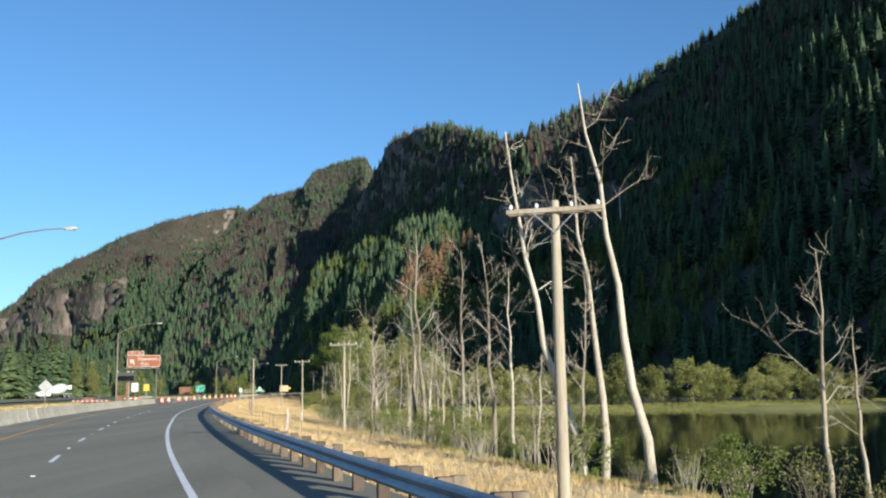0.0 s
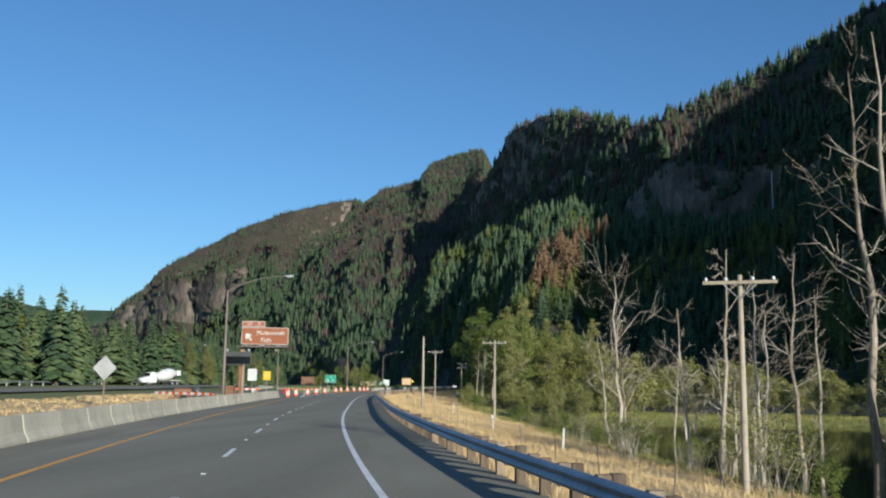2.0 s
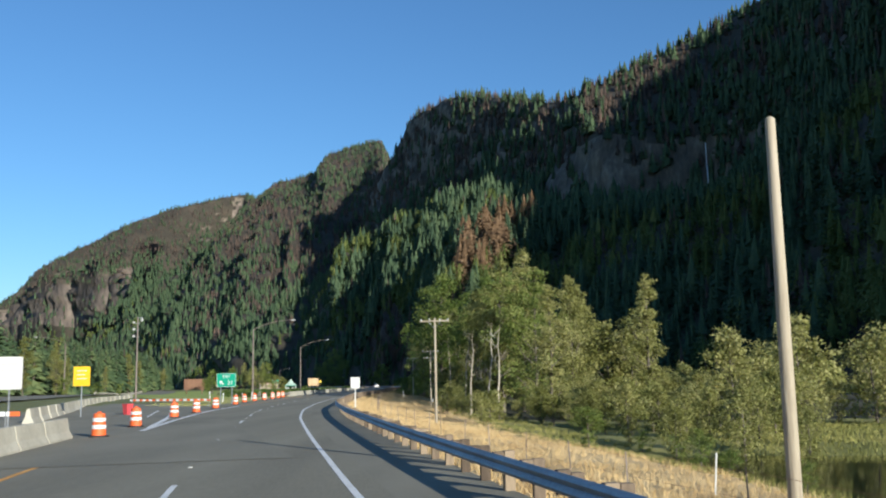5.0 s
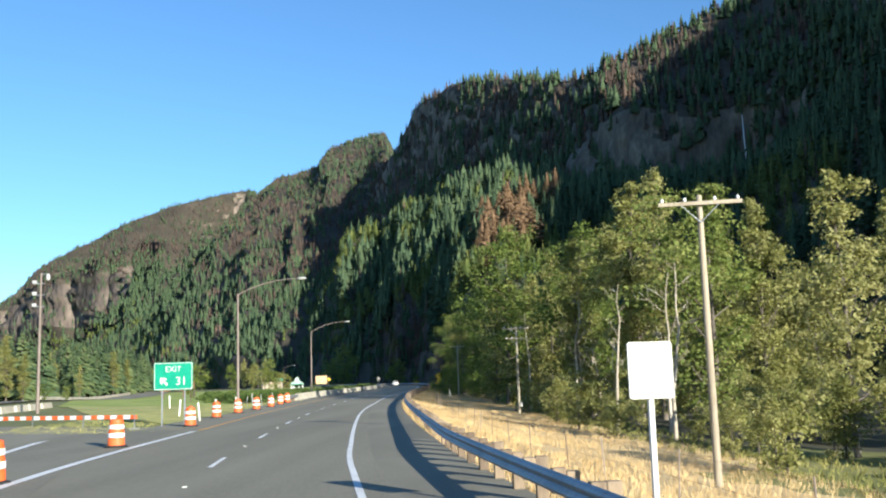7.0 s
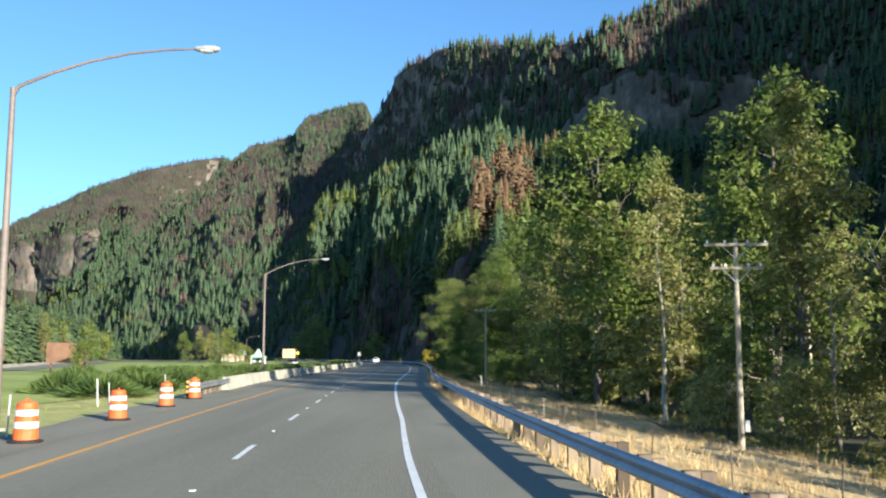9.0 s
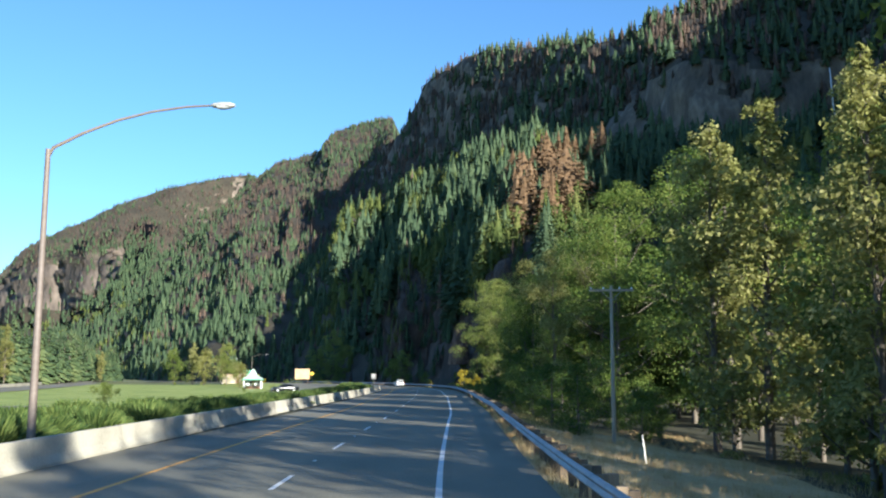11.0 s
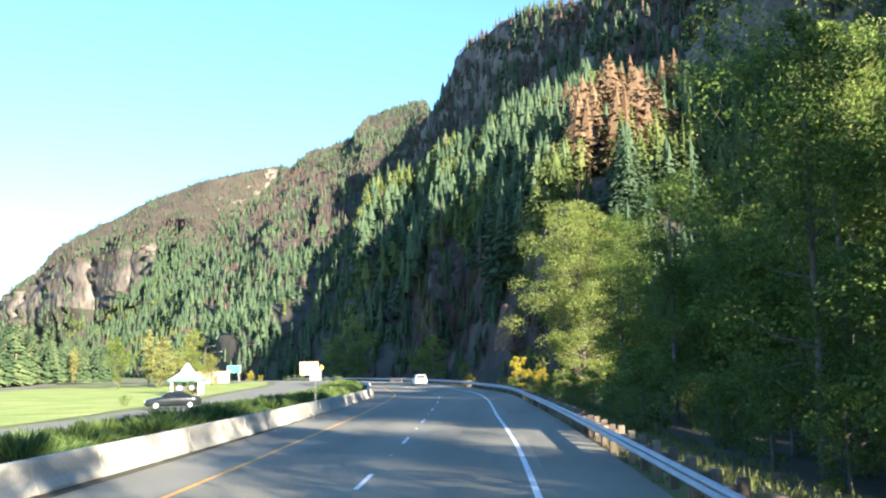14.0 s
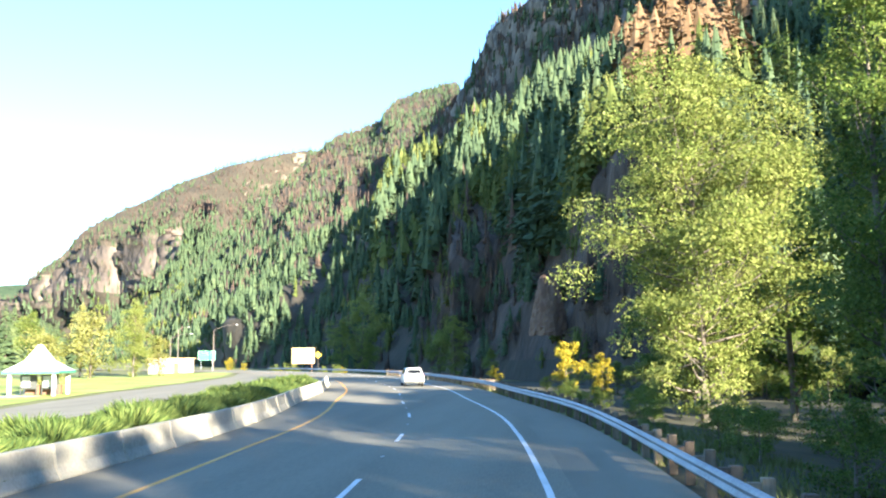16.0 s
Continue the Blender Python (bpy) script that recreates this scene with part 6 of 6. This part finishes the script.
dead_tree(7.6, 46.0, 18.6, 1, (-0.23, 0.0), 7, 2.8, 0.011, 0.62, "tall leaning bleached dead trunk at the pond")
dead_tree(5.0, 49.0, 17.5, 2, (-0.16, 0.02), 12, 2.8, 0.011, 0.5)
dead_tree(6.0, 50.0, 16.5, 3, (-0.08, 0.0), 10, 2.4, 0.011, 0.5)
dead_tree(3.6, 50.5, 6.0, 4, (0.1, 0.0), 10, 1.6)
for k, (x, y, h) in enumerate([(1.8, 84.0, 14.5), (3.4, 83.0, 12.0), (8.0, 75.0, 11.0), (-5.2, 86.6, 13.5), (-4.4, 85.6, 14.5), (-1.7, 90.6, 9.5), (-1.0, 83.3, 13.0), (-0.4, 81.5, 6.0), (-12.0, 131.0, 8.5),
                               (-7.3, 97.5, 8.5), (-3.2, 106.0, 10.5), (-0.8, 89.6, 7.0), (4.8, 75.6, 8.0), (-3.4, 88.7, 5.0), (15.1, 45.0, 11.5), (16.8, 44.7, 8.0), (-4.9, 125.0, 9.0), (-7.4, 137.0, 9.0), (0.2, 70.0, 7.5), (4.0, 69.5, 6.0)]):
    dead_tree(x, y, h * (1.3 if h > 10 and y > 70 else 1.0), 20 + k, (trng.uniform(-0.06, 0.04), 0.0), trng.randrange(9, 18), 2.3 if h > 8 else 1.4)
dead_tree(-12.3, 131.5, 15.0, 60, (-0.035, 0.0), 26, 4.0, 0.011, 0.25, "broad bare dead tree with many branches")
for k in range(14):
    y = 70 + 38 * (k + trng.random()) / 14
    x, yy = at_r(y, trng.uniform(14, 25))
    dead_tree(x, yy, trng.uniform(4, 10), 130 + k, (trng.uniform(-0.05, 0.05), 0), 10, 1.3, 0.007, 0.3, "slim bare dead sapling at the pond's edge")
for k in range(12):
    y = 228 + 70 * (k + trng.random()) / 12
    x, yy = at_r(y, trng.uniform(17, 24))
    dead_tree(x, yy, trng.uniform(6, 12), 90 + k, (trng.uniform(-0.05, 0.05), 0), 8, 1.4, 0.009, 0.4, "slim pale bare trunk among the roadside trees")

# ---- twiggy brush on the near shore ----
def brush(seed):
    rng = np.random.RandomState(seed)
    ob = thing("brush", "pale tangled bare brush at the pond's edge", "shrub", None, "shore brush")
    tubes, ends = [], []
    for k in range(26):
        a, out = rng.rand() * 6.28, 0.3 + 0.9 * rng.rand()
        p0 = np.array([0.35 * rng.randn(), 0.35 * rng.randn(), -0.1])
        p1 = p0 + [math.cos(a) * out * 0.5, math.sin(a) * out * 0.5, 1.0 + 0.6 * rng.rand()]
        p2 = p1 + [math.cos(a) * out * 0.7 + 0.2 * rng.randn(), math.sin(a) * out * 0.7 + 0.2 * rng.randn(), 0.5 + 1.1 * rng.rand()]
        tubes.append(([tuple(p0), tuple(p1), tuple(p2)], [0.022, 0.014, 0.005]))
        for q in (p1, (p1 + p2) / 2):
            e = q + [0.4 * rng.randn(), 0.4 * rng.randn(), 0.5 * rng.rand()]
            tubes.append(([tuple(q), tuple(e)], [0.009, 0.004]))
            ends.append((e, 0.4))
        ends.append((p2, 0.45))
    part("stem", tubes_mesh("stem", tubes, M["dead_wood"], 3), parent=ob)
    v, f = leaf_faces([e[0] for e in ends], [e[1] for e in ends], 700, 0.065, rng)
    part("foliage", np_mesh("foliage", v, f, M["leaf_pale"]), parent=ob)
    return ob


shrubs = [brush(400 + k) for k in range(3)]
for k in range(30):
    y = 14 + 120 * (k + trng.random()) / 30
    x, yy = at_r(y, trng.uniform(14.5, 23))
    m = scaled(on_ground(x, yy, trng.uniform(0, 360)), trng.uniform(0.45, 1.05))
    if k < 3:
        shrubs[k].matrix_basis = m
    else:
        b = shrubs[k % 3]
        keep = b.scale.copy()
        b.scale = (1, 1, 1)
        copy_thing(b, m)
        b.scale = keep

# ---- pine belt beyond the opposite carriageway ----
def pine(name, label, h, seed, mat, tiers=27, spread=0.24, droop=0.22):
    rng = np.random.RandomState(seed)
    tree = thing(name, label, "tree", None, "pine belt")
    part("trunk", tubes_mesh("trunk", [([(0, 0, -0.4), (0, 0, h * 0.5), (0, 0, h * 0.97)], [0.02 * h, 0.012 * h, 0.01])], M["bark"], 6), parent=tree)
    vs, fs = [], []
    for k in range(tiers):
        t = 0.08 + 0.9 * k / tiers
        for j in range(9):
            a = rng.rand() * 6.28
            L = h * spread * (1 - t) ** 0.75 * (0.55 + 0.6 * rng.rand()) + 0.15
            d = np.array([math.cos(a), math.sin(a), 0.0])
            n = np.array([-d[1], d[0], 0.0])
            z = h * (t + 0.02 * rng.randn())
            w = L * 0.36
            p0, p1, p2 = np.array([0, 0, z]), d * L * 0.55 + [0, 0, z + 0.05 * L], d * L + [0, 0, z - droop * L]
            i = len(vs)
            vs += [tuple(p0), tuple(p1 + n * w + [0, 0, -0.1 * L]), tuple(p2), tuple(p1 - n * w + [0, 0, -0.1 * L]), tuple(p1 + [0, 0, 0.1 * L])]
            fs += [(i, i + 1, i + 4), (i + 1, i + 2, i + 4), (i + 2, i + 3, i + 4), (i + 3, i, i + 4)]
    part("crown", np_mesh("crown", vs, fs, M[mat]), parent=tree)
    return tree


M["pine"] = material("pine_needles", [(0.035, 0.065, 0.028), (0.07, 0.112, 0.042), (0.12, 0.155, 0.058)], 6, 0.75, 0, fine=2.5, island=0.35, vary=0.25)
pines = [pine("pine_tree", "dense dark green roadside pine", 18, 200 + k, "pine", spread=0.2 + 0.025 * k) for k in range(4)]
belt = spline([(-28, -40), (-62, 60), (-97, 172), (-140, 340), (-190, 560), (-246, 800)], 4.0)
k = 0
for row in range(3):
    for q in belt[row % 2::2]:
        x, y = q[0] - 7 * row + trng.uniform(-3, 3) - 5, q[1] + trng.uniform(-3, 3)
        h = trng.uniform(13, 20) * (1.0 if y < 500 else 1.15)
        m = scaled(pose(x, y, ground_at(x, y) - 0.1, 0, 0, trng.uniform(0, 360)), h / 18 * trng.uniform(0.95, 1.25), h / 18)
        if k < 4:
            pines[k].matrix_basis = m
        elif trng.random() < 0.08:
            plant("poplar", x + 4, y, h * 0.8)
        else:
            keep = pines[k % 4].scale.copy()
            pines[k % 4].scale = (1, 1, 1)
            copy_thing(pines[k % 4], m)
            pines[k % 4].scale = keep
        k += 1

# ---- junipers behind the median barrier ----
def juniper(label, seed):
    rng = np.random.RandomState(seed)
    ob = thing("juniper", label, "bush", None, "median junipers")
    n = 1000
    a = rng.rand(n) * 6.28
    el = rng.rand(n) ** 1.3
    R = 1.25 + 0.5 * rng.rand(n)
    tip = np.stack([np.cos(a) * R * (0.35 + 0.65 * (1 - el)), np.sin(a) * R * (0.35 + 0.65 * (1 - el)), 0.12 + 0.75 * el + 0.15 * rng.rand(n)], axis=1)
    root = tip * np.stack([0.55 + 0.2 * rng.rand(n)] * 2 + [0.45 + 0.2 * rng.rand(n)], axis=1)
    side = np.cross(tip - root, rng.randn(n, 3))
    side /= np.linalg.norm(side, axis=1)[:, None]
    mid = (tip + root) / 2
    v = np.stack([root, mid + side * 0.02, tip, mid - side * 0.02], axis=1).reshape(-1, 3)
    part("foliage", np_mesh("foliage", v, np.arange(n * 4).reshape(n, 4), M["juniper"]), parent=ob)
    stems = [([(0, 0, -0.1), (math.cos(q) * 0.5, math.sin(q) * 0.5, 0.35)], [0.03, 0.01]) for q in (0, 1.3, 2.4, 3.9, 5.1)]
    part("stem", tubes_mesh("stem", stems, M["bark"], 5), parent=ob)
    return ob


jun = [juniper("low spreading green juniper behind the barrier", 300 + k) for k in range(4)]
spots = []
for y in np.arange(289, 528, 2.9):
    bd = lane_offset(arc_at(float(y)), BARRIER)
    for d in (bd + 3.0, bd + 5.0):
        if not (d > bd + 4.5 and y > 505):
            spots.append((float(y), d))
for y in np.arange(273, 385, 2.9):
    for d in np.arange(14.2, min(14.5 + (y - 268) * 0.33, 23.0 - max(0.0, y - 335) * 0.14), 2.6):
        if value_noise(np.array([y]), np.array([d]), 5.0, 48)[0] > 0.34:
            spots.append((float(y), float(d)))
for k, (y, d) in enumerate(spots):
    q = on_road(arc_at(y) + trng.uniform(-0.7, 0.7), d + trng.uniform(-0.4, 0.5))
    m = scaled(pose(q.x, q.y, ground_at(q.x, q.y) - 0.03, 0, 0, trng.uniform(0, 360)), trng.uniform(1.2, 1.9), trng.uniform(0.75, 1.35))
    if k < 4:
        jun[k].matrix_basis = m
    else:
        j = jun[k % 4]
        keep = j.scale.copy()
        j.scale = (1, 1, 1)
        copy_thing(j, m)
        j.scale = keep


# ---- grass blades ----
def blades(x, y, z, height, seed, width=0.03, lean=0.35):
    rng = np.random.RandomState(seed)
    n = len(x)
    a = rng.rand(n) * 6.28
    h = height * (0.5 + 0.8 * rng.rand(n))
    p = np.stack([x, y, z - 0.03], axis=1)
    s = np.stack([np.cos(a) * width, np.sin(a) * width, 0 * a], axis=1)
    tip = p + np.stack([rng.randn(n) * lean * h, rng.randn(n) * lean * h, h], axis=1)
    v = np.stack([p - s, p + s, tip], axis=1).reshape(-1, 3)
    return v, np.arange(n * 3).reshape(n, 3)


def sow(name, label, n, y0, y1, r0, r1, height, mat, seed, power=1.0, width=0.03):
    rng = np.random.RandomState(seed)
    m = n // 6
    sy = rng.uniform(arc_at(y0), arc_at(y1), m)
    r = r0 + (r1 - r0) * rng.rand(m) ** power
    px, py = [np.interp(sy, ARC, EDGE[:, i]) - r * np.interp(sy, ARC, LEFT[:, i]) for i in (0, 1)]
    x = np.repeat(px, 6) + rng.randn(m * 6) * 0.09
    y = np.repeat(py, 6) + rng.randn(m * 6) * 0.09
    v, f = blades(x, y, ground_z(x, y), height, seed, width)
    return tagged(part(name, np_mesh(name, v, f, mat)), label, "grass", kind="stuff")


sow("dry_grass", "tall straw-gold dry grass along the guardrail", 165000, 2, 356, 2.9, 17, 0.3, M["dry"], 41, 1.25, 0.01)
sow("marsh_grass", "green and yellow marsh grass round the pond", 30000, 2, 330, 15.5, 22, 0.3, M["reed"], 42, 1.0, 0.03)
sow("shade_grass", "sparse grass under the roadside trees", 20000, 340, 520, 3.1, 9, 0.35, M["ground"], 43)
sow("median_dry_grass", "short straw-coloured grass in the median", 22000, 10, 165, -13, -24, 0.16, M["dry"], 44)
sow("verge_tufts", "patchy yellow-green tufted grass beside the closed ramp", 36000, 218, 292, -8.3, -17, 0.1, M["verge_tuft"], 47, 1.0, 0.011)
rng = np.random.RandomState(45)
x, y = rng.uniform(-20, 95, 60000), rng.uniform(180, 215, 60000)
v, f = blades(x, y, ground_z(x, y), 0.38, 46, 0.035)
tagged(part("far_marsh_grass", np_mesh("far_marsh_grass", v, f, M["reed"])), "sunlit marsh grass on the far shore", "grass", kind="stuff")

# ---- rust-brown conifers on the spur, and the waterfall ----
rr = np.random.RandomState(61)
spur = (across > 4.6) & (across < 7.0) & (P[:, 2] > 26) & (P[:, 2] < 112)
off_line = np.abs((P[:, 0] + 20) - 0.19 * (P[:, 1] - 685))
cand = P[spur & (off_line < np.interp(P[:, 1], [600, 640, 740], [9, 13, 24])) & (P[:, 1] > 605) & (P[:, 1] < 745)]
cand = cand[rr.rand(len(cand)) < 0.22]
giant = np.array([P[np.argmin(np.hypot(P[:, 0] - gx, P[:, 1] - gy))] for gx, gy in ((-22, 682), (-28, 664), (-34, 646), (-16, 668))])


def rust_conifer(q, h, boughs, seed, spread, length):
    v, f = needle_trees(np.zeros((1, 3)), np.array([float(h)]), boughs, seed, spread, 0.0, length)
    ob = thing("rust_brown_conifer", "fire-killed rust-brown conifer on the spur", "tree", None, "rust-brown conifers")
    ob.location = (q[0], q[1], q[2] - 0.5)
    part("crown", np_mesh("crown", v, f, M["rust_tree"]), parent=ob)
    part("trunk", tubes_mesh("trunk", [([(0, 0, -2), (0, 0, h * 0.95)], [0.42, 0.05])], M["bark"], 6), parent=ob)


for k, q in enumerate(cand):
    rust_conifer(q, 19 + 9 * rr.rand(), 210, 620 + k, 0.31, 0.125)
for q, h in zip(giant, (33, 31, 27, 29)):
    rust_conifer(q, h, 900, int(h), 0.48, 0.11)

col = MT[3 * COLS]
fall_rows = col[(col[:, 2] > 92) & (col[:, 2] < 166)] + np.array([-2.2, -3.0, 0])
M["fall"] = material("falling_water", [(0.45, 0.47, 0.5), (0.7, 0.72, 0.75), (0.8, 0.8, 0.8)], 4, 0.6, 0.2, fine=1.5, stretch=(1, 1, 0.1))
part_fall = tubes_mesh("waterfall", [([tuple(q) for q in fall_rows], [0.3 + 0.55 * k / len(fall_rows) for k in range(len(fall_rows))][::-1])], M["fall"], 6)
tagged(part("waterfall", part_fall), "thin white waterfall down the shaded cliff", "waterfall", kind="structure")


# reddish outcrop at the foot of the spur
rk = np.random.RandomState(66)
nu, nv = 26, 22
vs = []
for i in range(nv):
    t = i / (nv - 1)
    for j in range(nu):
        a = 2 * math.pi * j / nu
        r = (3.0 * (1 - t) ** 0.4 + 0.5) * (1 + 0.22 * math.sin(3 * a + 2 * t) + 0.13 * rk.rand()) if t < 1 else 0.3
        vs.append((r * math.cos(a) * 1.1, r * math.sin(a), 20 * t + 1.0 * rk.rand() - 2))
idx = np.arange(nu * nv).reshape(nv, nu)
fs = [(idx[i, j], idx[i, (j + 1) % nu], idx[i + 1, (j + 1) % nu], idx[i + 1, j]) for i in range(nv - 1) for j in range(nu)]
M["red_rock"] = material("reddish_basalt", [(0.06, 0.036, 0.025), (0.14, 0.085, 0.058), (0.24, 0.16, 0.11)], 3, 0.9, 0.8, fine=1.2, stretch=(1, 1, 0.4), bump_dist=0.5)
crag = part("rock_outcrop", np_mesh("rock_outcrop", vs, fs, M["red_rock"]))
crag.location = (-60.0, 604, 7.5)
crag.scale = (0.85, 0.85, 0.58)
tagged(crag, "reddish bare rock outcrop at the mountain's foot", "rock", kind="")
